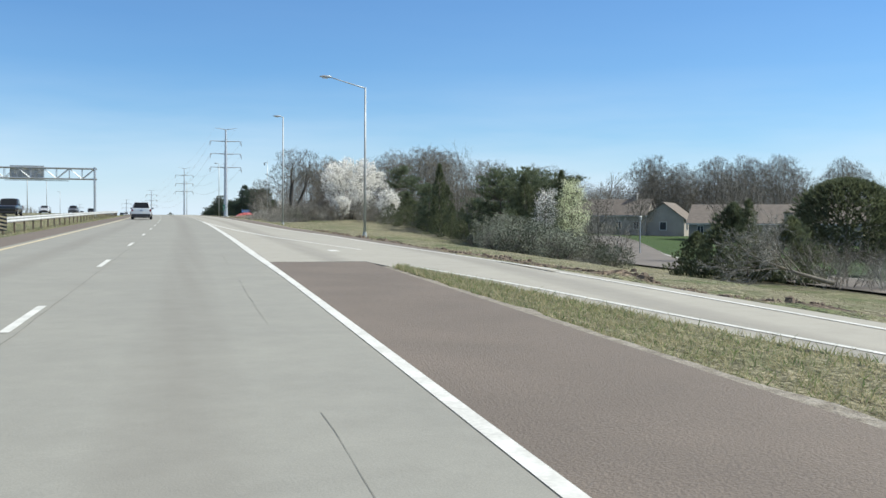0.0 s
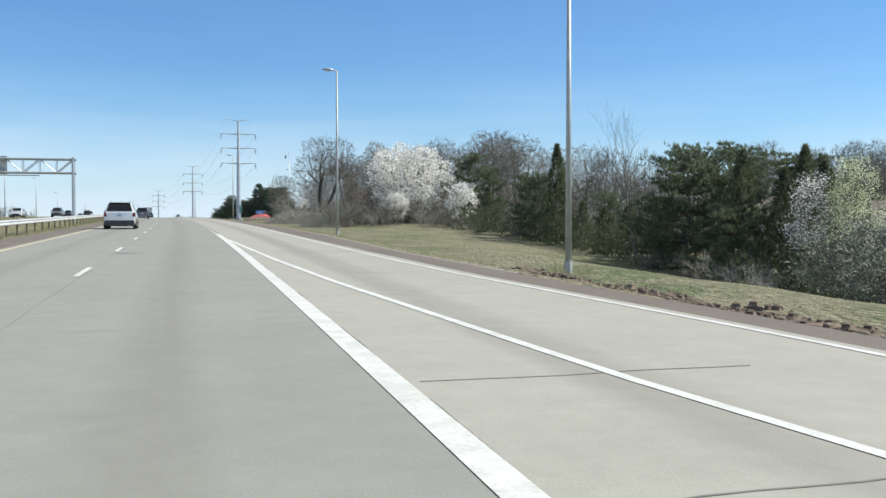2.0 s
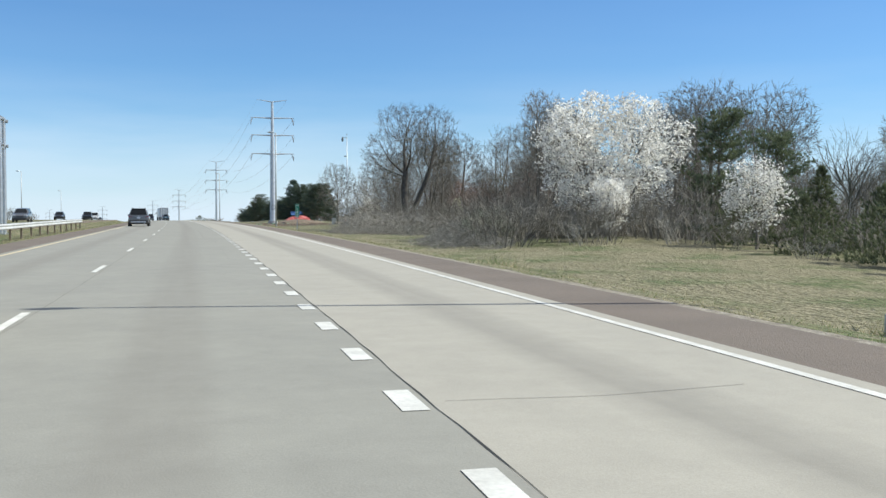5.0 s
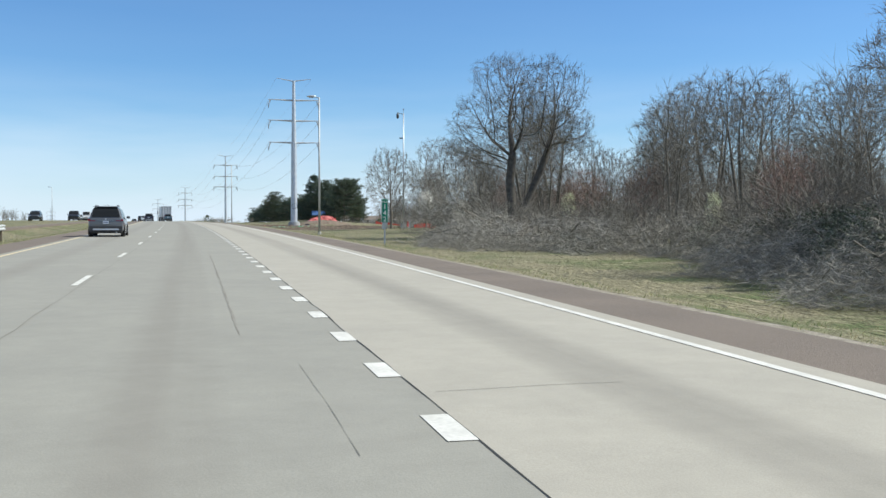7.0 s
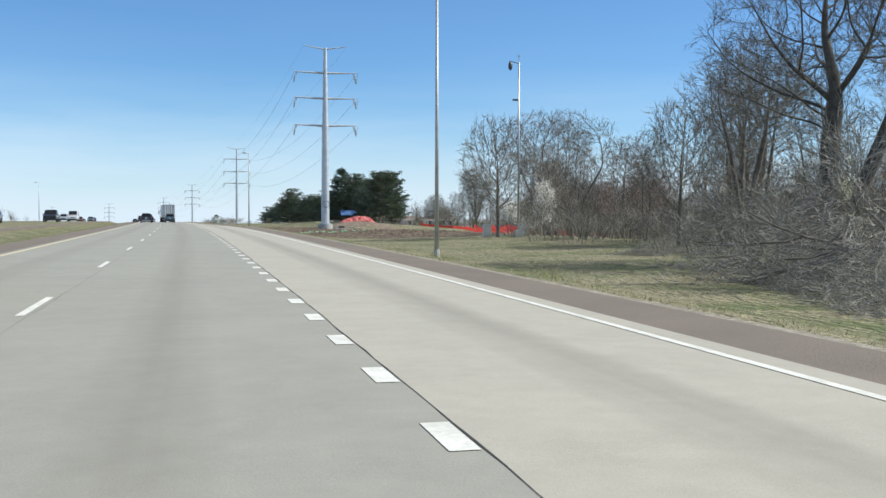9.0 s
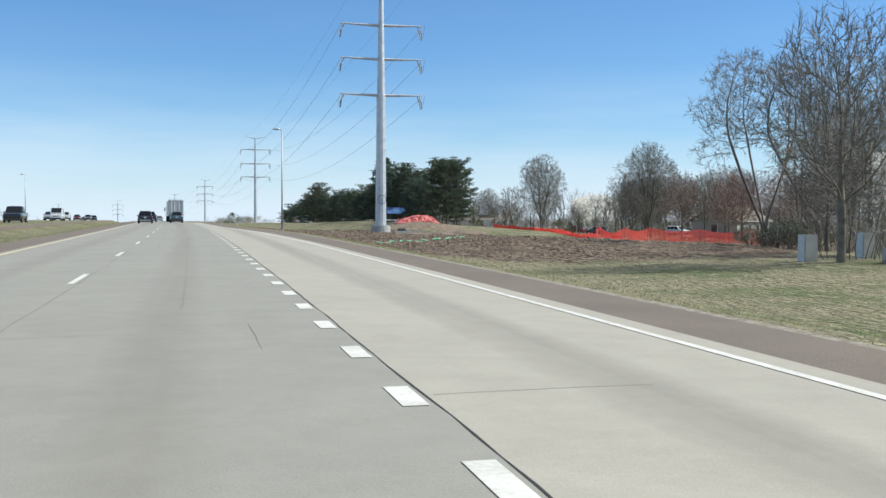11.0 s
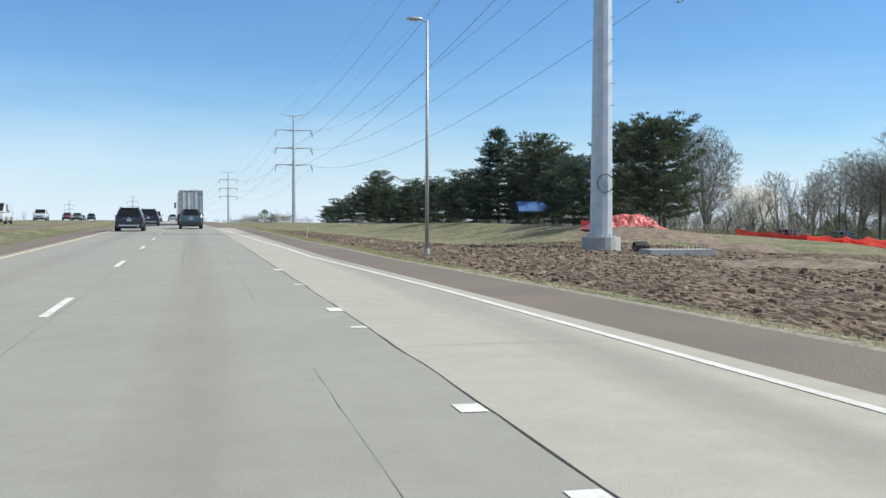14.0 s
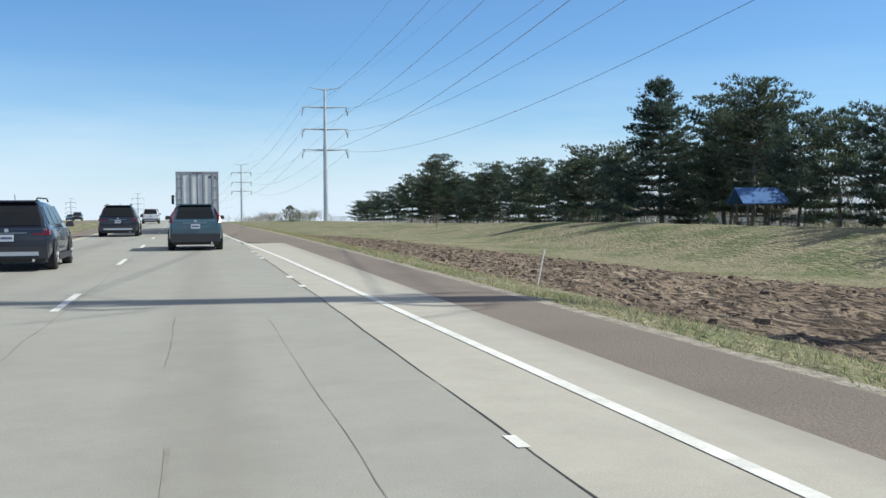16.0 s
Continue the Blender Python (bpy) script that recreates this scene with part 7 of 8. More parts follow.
def semi_trailer(place, turn):
    t = thing("semi_trailer", "tall white box trailer with grey steel rear doors", "trailer", place, turn=turn)
    hw, z0, z1, L = 1.21, 1.05, 3.63, 15.5
    part("box", Geo().box(-hw, hw, 0.06, L, z0, z1), "trailer", t)
    fr = Geo().box(-hw - 0.01, -hw + 0.09, -0.04, 0.1, z0 - 0.06, z1 + 0.02).box(hw - 0.09, hw + 0.01, -0.04, 0.1, z0 - 0.06, z1 + 0.02).box(-hw + 0.09, hw - 0.09, -0.04, 0.1, z1 - 0.12, z1 + 0.02).box(-hw + 0.09, hw - 0.09, -0.06, 0.1, z0 - 0.14, z0 + 0.04)
    part("rear_frame", fr, "trailer_frame", t)
    for s in (-1, 1):
        a, b = sorted((s * 0.012, s * (hw - 0.095)))
        d = part("door", Geo().box(a, b, -0.015, 0.055, z0 + 0.05, z1 - 0.13), "trailer", t, "white trailer door with steel lock rods")
        for k in (0.30, 0.72):
            x = s * hw * k
            part("lock_rod", Geo().tube([(x, -0.05, z0 + 0.02), (x, -0.05, z1 - 0.1)], 0.022, 8), "trailer_frame", d)
            part("door_rib", Geo().box(x - 0.085, x + 0.085, -0.028, -0.014, z0 + 0.06, z1 - 0.14), "trailer_frame", d, "grey stiffening rib")
            for z in (z0 + 0.35, z0 + 1.05, z0 + 1.75, z1 - 0.3):
                part("rod_bracket", Geo().box(x - 0.06, x + 0.06, -0.055, -0.012, z - 0.04, z + 0.04), "galvanized", d)
            part("lock_handle", Geo().box(min(x, x - s * 0.3), max(x, x - s * 0.3), -0.075, -0.05, z0 + 0.42, z0 + 0.46), "galvanized", d)
        for z in (z0 + 0.25, z0 + 0.95, z0 + 1.65, z1 - 0.4):
            a, b = sorted((s * (hw - 0.24), s * (hw + 0.01)))
            part("hinge", Geo().box(a, b, -0.05, -0.012, z - 0.035, z + 0.035), "trailer_frame", d)
        a, b = sorted((s * 0.66, s * 1.16))
        part("mud_flap", Geo().box(a, b, 0.9, 0.93, 0.28, 0.98), "plastic_black", t)
        for y in (1.7, 3.0):
            for x in (1.12, 0.82):
                wheel(t, s * x, y, 0.51, 0.27, s)
        for x in (0.9, 1.05):
            part("tail_lamp", Geo().box(min(s * x, s * (x + 0.1)), max(s * x, s * (x + 0.1)), -0.08, -0.05, z0 - 0.12, z0 - 0.02), "red_lens", t)
        part("bumper_upright", Geo().box(s * 0.62 - 0.05, s * 0.62 + 0.05, -0.02, 0.08, 0.52, z0 - 0.1), "trailer_frame", t)
    for x in (-0.03, 0.0, 0.03):
        part("door_seal", Geo().box(x - 0.012, x + 0.012, -0.022, -0.014, z0 + 0.05, z1 - 0.13), "plastic_black" if x == 0 else "trailer_frame", t)
    part("underride_bumper", Geo().box(-1.1, 1.1, -0.04, 0.06, 0.46, 0.58), "trailer_frame", t)
    for x in (-0.2, 0, 0.2):
        part("marker_lamp", Geo().box(x - 0.05, x + 0.05, -0.065, -0.04, z1 - 0.08, z1 - 0.03), "red_lens", t)
    part("number_bar", Geo().box(hw * 0.52, hw * 0.88, -0.02, -0.0155, z1 - 0.36, z1 - 0.24), "plate_bar", t, "dark number reduced to a bar")
    part("placard", Geo().box(-hw * 0.85, -hw * 0.62, -0.02, -0.0155, z0 + 0.35, z0 + 0.6), "trailer_frame", t)
    part("chassis", Geo().box(-0.5, 0.5, 0.4, L - 2, z0 - 0.3, z0 - 0.01), "trailer_frame", t)
    return t


def tractor(place, turn):
    t = thing("tractor_unit", "white truck cab in front of the trailer", "truck", place, turn=turn)
    sec = [[(-1.2, y, 0.9), (-1.22, y, z * 0.75), (-1.0, y, z), (1.0, y, z), (1.22, y, z * 0.75), (1.2, y, 0.9)] for y, z in ((0, 3.6), (1.4, 3.7), (2.6, 3.3), (3.1, 2.3), (4.9, 2.05), (5.2, 1.6))]
    part("cab", ring_loft(sec), "paint_white", t)
    part("windscreen", Geo().add([(-0.95, 2.67, 3.2), (0.95, 2.67, 3.2), (1.05, 3.12, 2.36), (-1.05, 3.12, 2.36)], [(0, 1, 2, 3)]), "glass_dark", t)
    for s in (-1, 1):
        a, b = sorted((s * 1.32, s * 1.52))
        part("wing_mirror", Geo().box(a, b, 2.7, 2.8, 1.9, 2.6).tube([(s * 1.2, 2.6, 2.5), (s * 1.4, 2.75, 2.5)], 0.02, 5), "plastic_black", t)
        for y in (-1.4, -0.1, 4.4):
            wheel(t, s * 1.0, y, 0.51, 0.30, s)
        part("exhaust_stack", Geo().tube([(s * 1.1, -0.1, 1.2), (s * 1.1, -0.1, 3.75)], 0.07, 8), "chrome", t)
    part("chassis", Geo().box(-0.5, 0.5, -2.4, 4.8, 0.6, 0.95), "plastic_black", t)


semi_trailer(on_lane(400.0, 0.13), heading(405))
tractor(on_lane(417.0, 0.0), heading(420))


# ---- the works site beside the pylon ----
def netting(points, height, label, mat="orange_net", name="safety_fence", cell=0.16, sag=0.2, seed=1):
    """A fence of plastic netting tied to stakes."""
    rs = random.Random(seed)
    t = thing(name, label, "fence")
    P = [Vector((o, y)) for y, o in points]
    dense = []
    for a, b in zip(P, P[1:]):
        n = max(1, int((b - a).length / 2.4))
        dense += [a.lerp(b, i / n) for i in range(n)]
    dense.append(P[-1])
    tops = []
    for q in dense:
        b = on_ground(q.y, q.x, 0.02)
        lean = Vector((rs.uniform(-0.12, 0.12), rs.uniform(-0.12, 0.12), 0))
        h = height * rs.uniform(0.8, 1.08)
        part("stake", Geo().tube([b - Vector((0, 0, 0.3)), b + lean + Vector((0, 0, h + 0.08))], 0.022, 5), "wood", t)
        tops.append((b, b + lean + Vector((0, 0, h))))
    g = Geo()
    rows = 9
    for (b0, t0), (b1, t1) in zip(tops, tops[1:]):
        n = 10
        slack = rs.uniform(0.3, 1.0) * sag
        grid = []
        for i in range(n + 1):
            u = i / n
            d = slack * 4 * u * (1 - u)
            for j in range(rows + 1):
                v = j / rows
                p = b0.lerp(b1, u).lerp(t0.lerp(t1, u), 0.06 + 0.94 * v)
                p.z -= d * v * 1.6
                p.x += 0.10 * noise.noise(Vector((u * 4, v * 3, b0.y)))
                p.y += 0.10 * noise.noise(Vector((u * 4, v * 3, b0.x + 9)))
                grid.append(p)
        m = rows + 1
        w = 0.028
        for i in range(n + 1):
            for j in range(rows):
                a, c = grid[i * m + j], grid[i * m + j + 1]
                s = (b1 - b0).normalized() * w
                g.add([a - s, a + s, c + s, c - s], [(0, 1, 2, 3)])
        for j in range(m):
            for i in range(n):
                a, c = grid[i * m + j], grid[(i + 1) * m + j]
                s = Vector((0, 0, w * 1.4))
                g.add([a - s, a + s, c + s, c - s], [(0, 3, 2, 1)])
    part("netting", g, mat, t)
    return t


netting([(374, 47), (372.5, 53), (362, 53.5), (352, 51.5), (342, 48.5), (332, 45), (326, 43)], 0.72, "low orange plastic safety netting tied to stakes", seed=7)
netting([(325.5, 42.8), (322, 41.5), (317.5, 45), (315, 49), (313, 53), (311, 57)], 1.45, "orange plastic safety netting tied to stakes", sag=0.4)
netting([(371.5, 31.5), (372, 34), (371.5, 37)], 0.8, "sagging orange safety netting around a soil mound", seed=4)


def soil_mound(y, o, ry, ro, h, label):
    b = on_ground(y, o, 0.15)
    g = Geo()
    n, m = 26, 9
    vs = []
    for i in range(m + 1):
        f = i / m
        for k in range(n):
            a = 2 * math.pi * k / n
            r = 1 - f
            lump = 0.16 * noise.noise(Vector((math.cos(a) * 2.2 + y, math.sin(a) * 2.2, f * 2.5)))
            px, py = b.x + ro * r * math.cos(a) * (1 + lump), b.y + ry * r * math.sin(a) * (1 + lump)
            foot = on_ground(py, px - road_x(py), 0.10).z
            vs.append((px, py, foot + (h * (1 - r ** 1.7) * (1 + lump) + 0.12 * lump) * min(1.0, 3 * (1 - r))))
    g.add(vs, [(i * n + k, i * n + (k + 1) % n, (i + 1) * n + (k + 1) % n, (i + 1) * n + k) for i in range(m) for k in range(n)])
    ob = part("soil_mound", g, "soil", smooth=True)
    return tagged(ob, label, "soil mound")


M["soil"] = material("loose_brown_soil", (0.225, 0.172, 0.124), 0.95, second=(0.12, 0.09, 0.064), scale=1.6, bump=0.9, bump_scale=5, fine=0.25)
soil_mound(363, 33.5, 5.5, 7.0, 0.6, "low mound of loose brown soil")
soil_mound(356, 37, 3.6, 4.5, 0.4, "low mound of loose brown soil")
soil_mound(331, 26, 6.0, 6.0, 0.35, "low mound of loose brown soil")


def draped_sheet(y, o, w, d, h, mat, label, seed):
    """A plastic sheet thrown over a heap, with sharp folds."""
    b = on_ground(y, o, 0.1)
    n, m = 46, 24
    vs = []
    for i in range(n + 1):
        for j in range(m + 1):
            u, v = i / n, j / m
            x, yy = (u - 0.5) * w, (v - 0.5) * d
            fold = abs(noise.noise(Vector((u * 7 + v * 3, v * 5, seed)))) + 0.5 * abs(noise.noise(Vector((u * 15, v * 9 - u * 5, seed + 3))))
            z = h * max(0, (1 - abs(2 * u - 1) ** 2.5)) * max(0, 1 - abs(2 * v - 1) ** 2) * (0.70 + 0.5 * noise.noise(Vector((u * 3.2, v * 2, seed)))) * (0.85 + 0.3 * u)
            vs.append((b.x + x + 0.25 * fold, b.y + yy - 0.3 * fold, b.z + z + 0.05 + 0.42 * fold * min(1.0, 4 * u, 4 - 4 * u)))
    g = Geo().add(vs, [(i * (m + 1) + j, (i + 1) * (m + 1) + j, (i + 1) * (m + 1) + j + 1, i * (m + 1) + j + 1) for i in range(n) for j in range(m)])
    return tagged(part("draped_sheet", g, mat, smooth=False), label, "sheet")


draped_sheet(367.5, 33.2, 6.6, 3.5, 1.35, "red_tarp", "crumpled faded red sheet over a soil heap", 3)


def slab_with_bars():
    b = spot(346.0, 27.2, -1.08)
    t = thing("footing_slab", "low concrete footing with upright steel bars", "footing", b)
    part("slab", Geo().box(-2.0, 2.0, -0.9, 0.9, -0.9, 0.32, taper=0.02), "footing", t)
    for k in range(11):
        x = -0.9 + 0.25 * k
        part("steel_bar", Geo().tube([(x, -0.6, 0.3), (x, -0.6, 0.62)], 0.018, 5), "dark_steel", t)
    p = thing("drain_pipe", "short black corrugated pipe lying on soil", "pipe", spot(351.2, 26.9, -0.80))
    g = Geo()
    n = 14
    for k in range(9):
        r = 0.36 if k % 2 else 0.32
        g.tube([(0.10 * k, 0, 0), (0.10 * k + 0.10, 0, 0)], r, n, caps=False)
    part("pipe", g, "plastic_black", p, smooth=True)


slab_with_bars()


def sock(points, seed):
    """A run of lumpy green mesh socks lying on the soil."""
    rs = random.Random(seed)
    for (y0, o0), (y1, o1) in zip(points, points[1:]):
        n = max(1, int(math.hypot(y1 - y0, o1 - o0) / 1.5))
        for k in range(n):
            if rs.random() < 0.12:
                continue
            ya, yb = y0 + (y1 - y0) * k / n, y0 + (y1 - y0) * (k + 0.85) / n
            oa, ob_ = o0 + (o1 - o0) * k / n, o0 + (o1 - o0) * (k + 0.85) / n
            pts = [on_ground(ya + (yb - ya) * f + rs.uniform(-0.25, 0.25), oa + (ob_ - oa) * f + rs.uniform(-0.25, 0.25), -0.06) for f in (0, 0.25, 0.5, 0.75, 1)]
            ob = part("erosion_sock", Geo().tube(pts, [0.02, 0.06, 0.035 + 0.04 * rs.random(), 0.05, 0.02], 8), "green_sock", smooth=True)
            tagged(ob, "lumpy green mesh sock lying on bare soil", "erosion sock", "green socks across the soil")


sock([(291.7, 12.4), (294.4, 14.4), (299.9, 18.1), (308.4, 23.8)], 3)

b = on_ground(361.2, 7.35)
st = thing("marker_stake", "pale wooden marker stake leaning beside the shoulder", "stake", b)
part("stake", Geo().tube([(0, 0, -0.2), (0.24, 0, 0.95)], [0.020, 0.016], 5), "trim_white", st)


def marker_flag(y, o):
    t = thing("marker_flag", "small red plastic utility flag on a wire", "flag", on_ground(y, o), "marker flags on the verge")
    part("wire", Geo().tube([(0, 0, -0.05), (0, 0, 0.39)], 0.004, 4), "dark_steel", t)
    part("flag", Geo().add([(0, 0, 0.38), (0, 0, 0.29), (0.05, 0.015, 0.295), (0.10, 0, 0.29), (0.10, 0, 0.375), (0.05, 0.015, 0.385)], [(0, 1, 2, 5), (5, 2, 3, 4)]), "orange_net", t)


for y, o in ((290.3, 12.2), (289.0, 12.4)):
    marker_flag(y, o)


# clods and loose stones on the churned strip
def blob(g, rs, b, r):
    ph = rs.uniform(0, 1)
    if r < 0.06:
        # small crumbs are plain lumps
        vs = [(b.x + rs.uniform(0.7, 1.3) * math.cos(j * 1.2566 + ph) * r, b.y + 1.3 * rs.uniform(0.7, 1.3) * math.sin(j * 1.2566 + ph) * r, b.z - 0.02) for j in range(5)]
        g.add(vs + [(b.x + rs.uniform(-0.4, 0.4) * r, b.y, b.z + r * rs.uniform(0.5, 1.0))], [(j, (j + 1) % 5, 5) for j in range(5)])
        return
    q = [rs.uniform(0.75, 1.3) for _ in range(5)]
    c, t = r * rs.uniform(0.35, 0.6), r * rs.uniform(0.6, 0.95)
    vs = [(b.x + k * math.cos(j * 1.2566 + ph) * r, b.y + 1.3 * k * math.sin(j * 1.2566 + ph) * r, b.z - 0.03) for j, k in enumerate(q)]
    vs += [(b.x + 0.72 * k * math.cos(j * 1.2566 + ph + 0.4) * r, b.y + 0.95 * k * math.sin(j * 1.2566 + ph + 0.4) * r, b.z + c) for j, k in enumerate(q)]
    vs.append((b.x + rs.uniform(-0.2, 0.2) * r, b.y + rs.uniform(-0.2, 0.2) * r, b.z + t))
    g.add(vs, [(j, (j + 1) % 5, 5 + (j + 1) % 5, 5 + j) for j in range(5)] + [(5 + j, 5 + (j + 1) % 5, 10) for j in range(5)])


def clods(seed, count):
    rs = random.Random(seed)
    g = Geo()
    made = 0
    while made < count:
        y, o = rs.uniform(292, 425), rs.uniform(7, 34)
        if mud_at(y, o) < 0.6:
            continue
        b = on_ground(y, o, 0.02)
        r = rs.uniform(0.025, 0.085) * (2.0 if rs.random() < 0.08 else 1)
        blob(g, rs, b, r)
        made += 1
    y, n = 14.0, 0
    while y < 62:
        for _ in range(28):
            e = along(y, RAMP_OUT)
            yy, o = y + rs.uniform(0, 0.8), e + 0.5 + 2.5 * rs.random() ** 1.4
            b = on_ground(yy, o, 0.02)
            blob(g, rs, b, rs.uniform(0.025, 0.085))
        y += 0.8
    ob = part("clod", g, "soil")
    tagged(ob, "loose clods of brown soil", "soil", kind="stuff")


clods(7, 15000)


# ---- houses, street and shelter behind the trees ----
def house(place, turn, w, d, wall, roof, mat, label, chimney=False, garage=False):
    t = thing("house", label, "house", place, "houses behind the trees", turn=turn)
    e = 0.35
    g = Geo().box(-w / 2, w / 2, -d / 2, d / 2, -0.8, wall)
    g.add([(-w / 2, -d / 2, wall), (-w / 2, d / 2, wall), (-w / 2, 0, wall + roof), (w / 2, -d / 2, wall), (w / 2, d / 2, wall), (w / 2, 0, wall + roof)], [(1, 0, 2), (3, 4, 5)])
    part("wall", g, mat, t)
    for s in (-1, 1):
        rf = Geo()
        y0, z0 = s * (d / 2 + e), wall - roof * e / (d / 2)
        vs = [(-w / 2 - e, y0, z0 + 0.05), (w / 2 + e, y0, z0 + 0.05), (w / 2 + e, 0, wall + roof + 0.05), (-w / 2 - e, 0, wall + roof + 0.05)]
        vs += [(x, y, z + 0.16) for x, y, z in vs]
        rf.add(vs, [(0, 1, 2, 3), (7, 6, 5, 4), (0, 4, 5, 1), (1, 5, 6, 2), (2, 6, 7, 3), (3, 7, 4, 0)])
        part("roof", rf, "roof", t)
        part("gutter", Geo().box(-w / 2 - e, w / 2 + e, min(y0, y0 + s * 0.1), max(y0, y0 + s * 0.1), z0 + 0.02, z0 + 0.14), "trim_white", t)
    floors = [1.5] if wall < 4 else [1.5, 4.1]
    for z in floors:
        for k in range(max(2, int(w / 3))):
            x = -w / 2 + w * (k + 0.5) / max(2, int(w / 3))
            for s in (-1, 1):
                y = s * d / 2
                wd = part("window", Geo().box(x - 0.45, x + 0.45, min(y, y + s * 0.06), max(y, y + s * 0.06), z - 0.7, z + 0.7), "trim_white", t)
                for q in (-1, 1):
                    a, b_ = sorted((x + q * 0.03, x + q * 0.40))
                    part("pane", Geo().box(a, b_, min(y + s * 0.06, y + s * 0.075), max(y + s * 0.06, y + s * 0.075), z - 0.62, z + 0.62), "window_glass", wd)
        for s in (-1, 1):
            x = s * w / 2
            wd = part("window", Geo().box(min(x, x + s * 0.06), max(x, x + s * 0.06), -0.6, 0.6, z - 0.7, z + 0.7), "trim_white", t)
            part("pane", Geo().box(min(x + s * 0.06, x + s * 0.075), max(x + s * 0.06, x + s * 0.075), -0.52, 0.52, z - 0.62, z + 0.62), "window_glass", wd)
    if garage:
        part("garage_door", Geo().box(-w / 2 - 0.07, -w / 2, -d / 2 + 0.6, -d / 2 + 3.2, 0.0, 2.2), "trim_white", t)
    if chimney:
        ch = part("chimney", Geo().box(w * 0.25, w * 0.25 + 0.7, -0.4, 0.4, wall, wall + roof + 1.0), "siding_grey", t)
        part("chimney_cap", Geo().box(w * 0.25 - 0.08, w * 0.25 + 0.78, -0.48, 0.48, wall + roof + 1.0, wall + roof + 1.12), "trim_white", ch)
    return t


house(on_ground(161, 74, -0.1), -40, 12, 8, 3.2, 2.6, "siding", "beige house with a brown shingle roof and chimney", chimney=True, garage=True)
house(on_ground(156, 81.5, -0.1), 48, 8, 7, 2.7, 2.6, "siding", "low beige house wing with a brown roof")
long_house = house(on_ground(127, 83, -0.1), -38, 23, 11, 2.5, 2.6, "siding_grey", "long low grey house with a brown roof and chimneys")
for x in (-5.5, 2.0):
    st = part("chimney", Geo().box(x - 0.55, x + 0.55, -6.1, -5.5, -0.5, 3.9), "siding", long_house)
    part("chimney_cap", Geo().box(x - 0.65, x + 0.65, -6.2, -5.4, 3.9, 4.05), "roof", st)
house(on_ground(70, 92, -0.1), 75, 13, 9, 3.0, 2.6, "siding_grey", "grey sided house partly hidden by trees")
house(on_ground(379, 90, -0.1), 35, 12, 8, 2.8, 2.4, "siding", "beige and grey house behind reddish garden trees", chimney=True)
house(on_ground(404, 108, -0.1), 70, 13, 9, 3.0, 2.8, "siding_grey", "grey sided house behind garden trees")
house(on_ground(420, 124, -0.1), 60, 14, 9, 3.0, 2.8, "siding", "beige house behind garden trees")
house(on_ground(382, 126, -0.1), 80, 13, 9, 3.0, 2.6, "siding_grey", "grey house beside the street")
house(on_ground(470, 74, -0.1), 0, 18, 7, 2.3, 0.9, "trim_white", "long low white outbuilding behind the pines")
house(on_ground(520, 78, -0.1), 0, 16, 7, 2.4, 1.2, "siding", "long low beige outbuilding behind the pines")


def flat_strip(name, mat, pts, wide, label, category, lift=0.05):
    g = Geo()
    P = []
    for (y0, o0), (y1, o1) in zip(pts, pts[1:]):
        n = max(1, int(math.hypot(y1 - y0, o1 - o0) / 3))
        P += [(y0 + (y1 - y0) * i / n, o0 + (o1 - o0) * i / n) for i in range(n)]
    P.append(pts[-1])
    left, right = [], []
    for i, (y, o) in enumerate(P):
        ya, oa = P[max(i - 1, 0)]
        yb, ob_ = P[min(i + 1, len(P) - 1)]
        d = Vector((yb - ya, ob_ - oa)).normalized()
        for side, out in ((-1, left), (1, right)):
            yy, oo = y + side * d.y * wide / 2, o - side * d.x * wide / 2
            out.append(spot(yy, oo, max(land(yy, oo), land(y, o)) + 0.06 + lift))
    g.strip(left, right)
    return tagged(part(name, g, mat), label, category, kind="structure")


flat_strip("street", "asphalt", [(20, 38), (60, 37.5), (74, 38), (90, 42), (112, 50), (130, 56)], 7.0, "brownish asphalt residential street", "road")
flat_strip("kerb", "kerb", [(20, 41.7), (60, 41.2), (74, 41.7), (90, 45.6), (112, 53.5)], 0.35, "pale concrete kerb along the street", "kerb", 0.12)
flat_strip("street_far", "asphalt", [(372, 140), (384, 112), (394, 86), (420, 74), (470, 66), (540, 62)], 7.0, "asphalt residential street behind the works", "road")


def street_post(y, o, h):
    t = thing("garden_lamp", "thin pale lamp post beside the street", "street lamp", on_ground(y, o))
    part("pole", Geo().tube([(0, 0, -0.2), (0, 0, h)], 0.06, 8), "galvanized", t)
    part("lantern", Geo().tube([(0, 0, h), (0, 0, h + 0.15), (0, 0, h + 0.45), (0, 0, h + 0.55)], [0.08, 0.14, 0.18, 0.05], 8), "lamp_steel", t)


street_post(90.5, 43.4, 3.3)
street_post(388, 78, 3.4)
car(on_ground(393, 86, -0.13), "white SUV driving on the residential street", "paint_white", "suv", 4.6, 1.84, 1.68, 200, group="cars on the residential street")
car(on_ground(399, 77, -0.13), "dark car on the residential street", "paint_grey", "sedan", 4.6, 1.8, 1.45, 30, group="cars on the residential street")
car(on_ground(412, 78, -0.13), "dark red car on the residential street", "paint_red", "sedan", 4.6, 1.8, 1.45, 30, group="cars on the residential street")


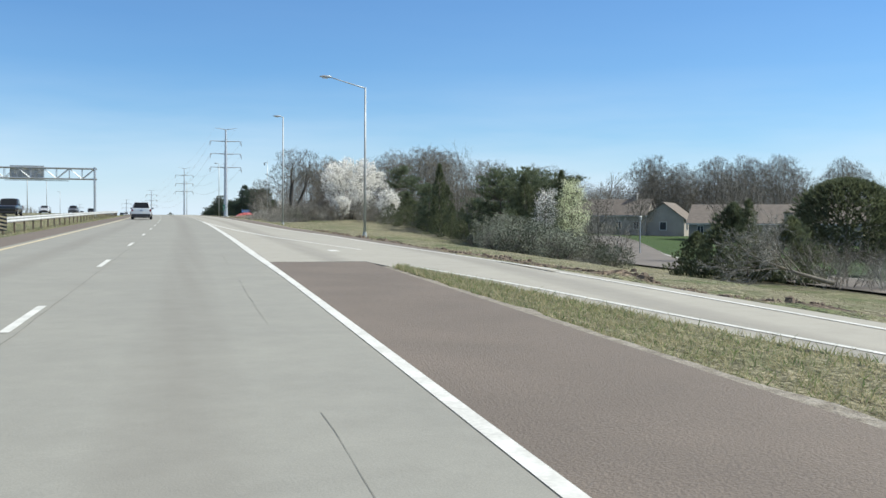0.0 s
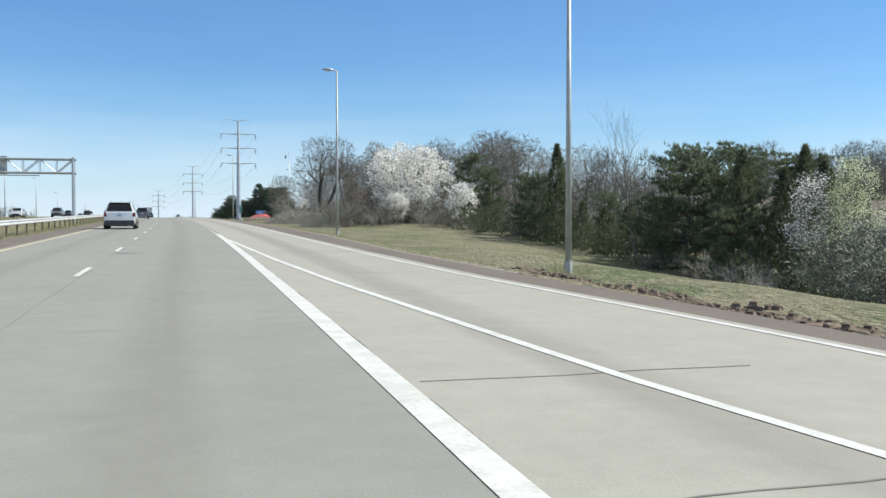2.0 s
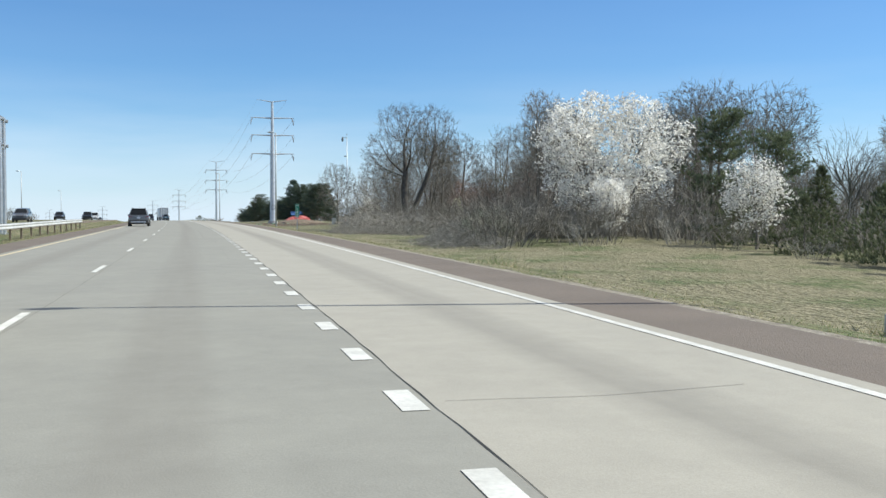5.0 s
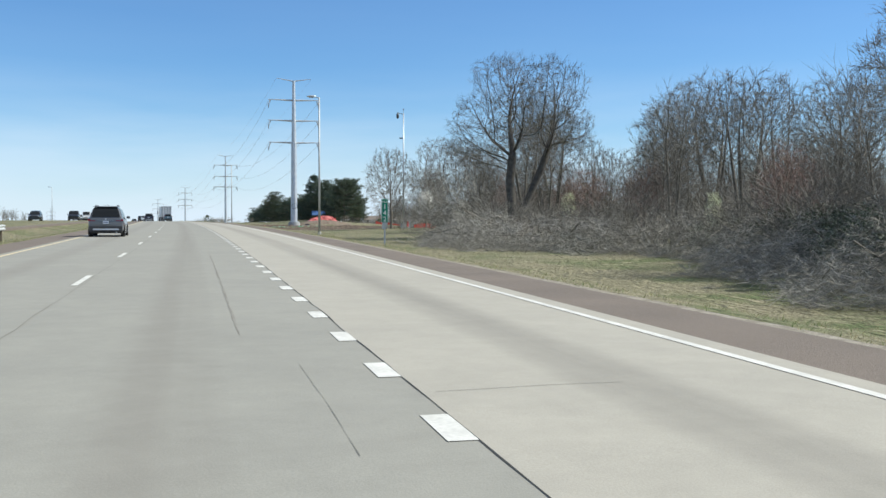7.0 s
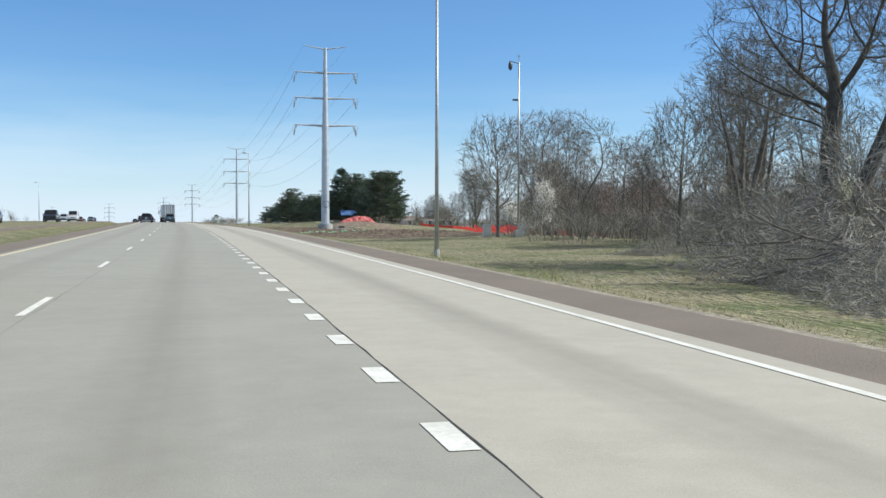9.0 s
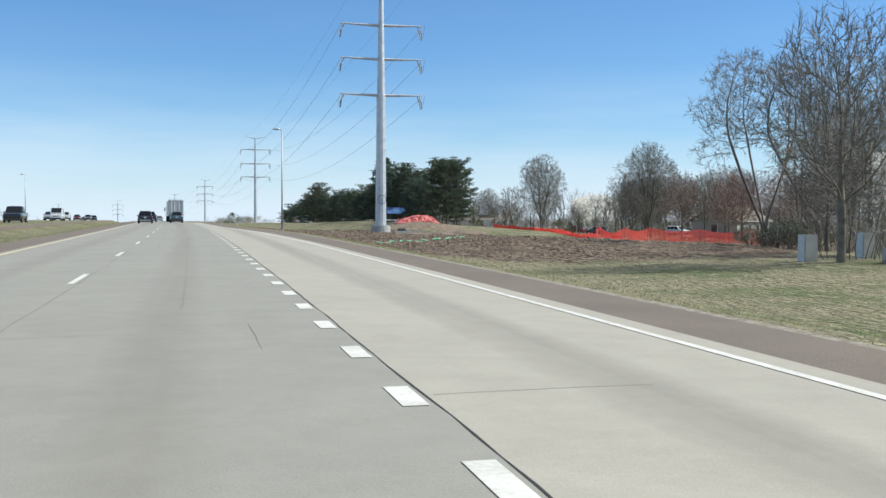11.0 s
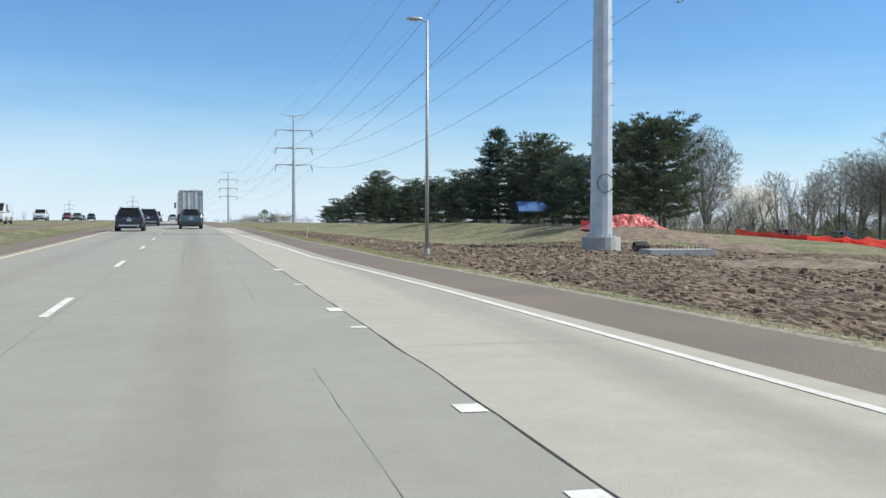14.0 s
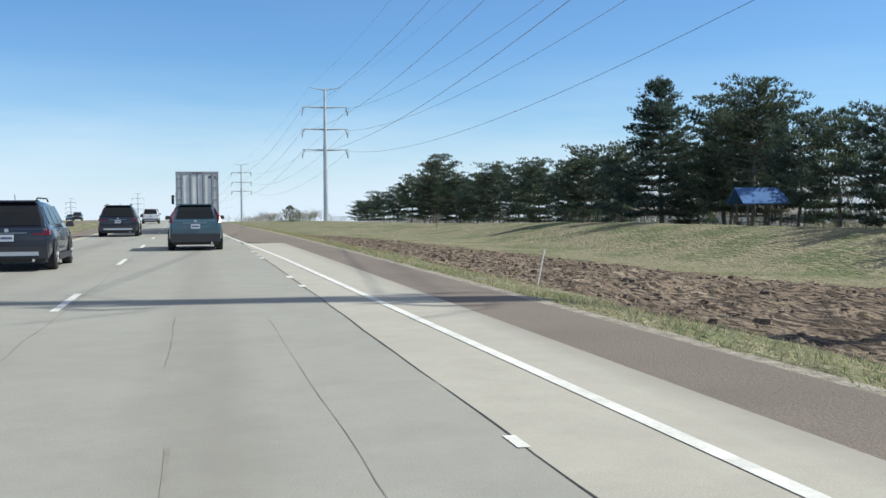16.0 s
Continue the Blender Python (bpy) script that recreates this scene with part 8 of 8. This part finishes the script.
def shelter():
    b = on_ground(405, 38.9)
    t = thing("garden_shelter", "small wooden shelter with a bright blue roof", "shelter", b, turn=0)
    z = spot(405, 38.9, 1.55).z - b.z
    for x in (-1.25, 1.25):
        for y in (-0.8, 0.8):
            part("post", Geo().box(x - 0.06, x + 0.06, y - 0.06, y + 0.06, -0.2, z + 0.1), "wood", t)
    for s in (-1, 1):
        y0 = s * 1.25
        vs = [(-1.85, y0, z), (1.85, y0, z), (1.45, 0, z + 1.1), (-1.85, 0, z + 1.1)]
        vs += [(x, y, q + 0.07) for x, y, q in vs]
        part("roof", Geo().add(vs, [(0, 1, 2, 3), (7, 6, 5, 4), (0, 4, 5, 1), (1, 5, 6, 2), (2, 6, 7, 3), (3, 7, 4, 0)]), "blue_roof", t)
    part("bench", Geo().box(-1.2, 1.2, 0.5, 0.9, 0.4, 0.47).box(-1.15, -1.05, 0.5, 0.9, 0, 0.4).box(1.05, 1.15, 0.5, 0.9, 0, 0.4), "wood", t)
    part("back_rail", Geo().box(-1.25, 1.25, 0.88, 0.94, 0.8, 0.95), "wood", t)


shelter()


def picket(points, label):
    t = thing("white_fence", label, "fence")
    for (y0, o0), (y1, o1) in zip(points, points[1:]):
        n = max(1, int(math.hypot(y1 - y0, o1 - o0) / 2.5))
        for k in range(n):
            a = on_ground(y0 + (y1 - y0) * k / n, o0 + (o1 - o0) * k / n)
            c = on_ground(y0 + (y1 - y0) * (k + 1) / n, o0 + (o1 - o0) * (k + 1) / n)
            part("post", Geo().box(a.x - 0.05, a.x + 0.05, a.y - 0.05, a.y + 0.05, a.z - 0.2, a.z + 1.25), "trim_white", t)
            for z in (0.35, 0.75, 1.1):
                part("rail", Geo().tube([a + Vector((0, 0, z)), c + Vector((0, 0, z))], 0.05, 4), "trim_white", t)


picket([(432, 50), (470, 49), (512, 50)], "white rail fence behind the pines")
picket([(556, 36), (590, 37)], "white rail fence beside the verge")


# ---- grass ----
def blade_material():
    m = bpy.data.materials.new("grass_blades")
    m.use_nodes = True
    n, l = m.node_tree.nodes, m.node_tree.links
    geo = n.new("ShaderNodeNewGeometry")
    ramp = n.new("ShaderNodeValToRGB")
    ramp.color_ramp.elements[0].color, ramp.color_ramp.elements[1].color = (0.50, 0.43, 0.28, 1), (0.13, 0.21, 0.065, 1)
    mid = ramp.color_ramp.elements.new(0.55)
    mid.color = (0.36, 0.335, 0.19, 1)
    l.new(geo.outputs["Random Per Island"], ramp.inputs["Fac"])
    b = n["Principled BSDF"]
    b.inputs["Roughness"].default_value = 0.85
    b.inputs["Specular IOR Level"].default_value = 0.2
    l.new(ramp.outputs["Color"], b.inputs["Base Color"])
    return m


M["blade"] = blade_material()
let_light_through(M["blade"], 0.4)


def verge_grass(seed):
    rs = random.Random(seed)
    g = Geo()

    def clump(y, o, h, n):
        b = on_ground(y, o, 0.02)
        for _ in range(n):
            a = rs.uniform(0, 6.283)
            q = b + Vector((rs.gauss(0, 0.07), rs.gauss(0, 0.07), 0))
            s = Vector((math.cos(a), math.sin(a), 0)) * rs.uniform(0.006, 0.012)
            tip = q + Vector((rs.gauss(0, 0.6) * h, rs.gauss(0, 0.6) * h, h * rs.uniform(0.4, 1.0)))
            g.add([q - s, q + s, tip], [(0, 1, 2)])
    y = 0.0
    while y < 470:
        e = along(y, RAMP_OUT)
        near = 46 if y < 30 or y > 250 else 36
        for _ in range(near):
            d = rs.random() ** 1.6
            o = e + 0.25 + d * 12
            yy = y + rs.uniform(0, 1)
            if mud_at(yy, o) > 0.55 and rs.random() < 0.9:
                continue
            if 26 < yy < 66 and o < e + 1.2 and rs.random() < 0.7:
                continue
            tall = 0.10 if d < 0.10 else 0.065
            clump(yy, o, tall * rs.uniform(0.6, 1.5), 5)
        y += 1.0
    # the wedge of long grass between the shoulder wedge and the ramp
    for _ in range(7500):
        y = rs.uniform(-6, 23.5)
        lo, hi = 4.62, ramp_in(y) - 0.05
        if hi > lo:
            clump(y, rs.uniform(lo, hi), rs.uniform(0.05, 0.15), 5)
    # longer green grass on the edge of the shoulder past the pylon
    for _ in range(5200):
        y = rs.uniform(318, 440)
        clump(y, along(y, RAMP_OUT) + 0.2 + abs(rs.gauss(0, 1.1)), rs.uniform(0.06, 0.17), 5)
    # tufts at the feet of posts and signs
    for y, o in ((187, 9.2), (69.8, 12.05), (111.5, 10.75), (225.6, 11.05), (340.5, 11.05), (256.3, 25.0), (128, 9.5), (205, 9.0)):
        for _ in range(26):
            clump(y + rs.gauss(0, 0.35), o + rs.gauss(0, 0.35), rs.uniform(0.25, 0.6), 6)
    # median
    for _ in range(9000):
        y = rs.uniform(25, 420)
        clump(y, rs.uniform(-12.4, -7.75), rs.uniform(0.1, 0.3 if 50 < y < 195 else 0.14), 4)
    ob = part("grass", g, "blade")
    tagged(ob, "dry straw and green grass blades on the verge", "grass", kind="stuff")


verge_grass(12)
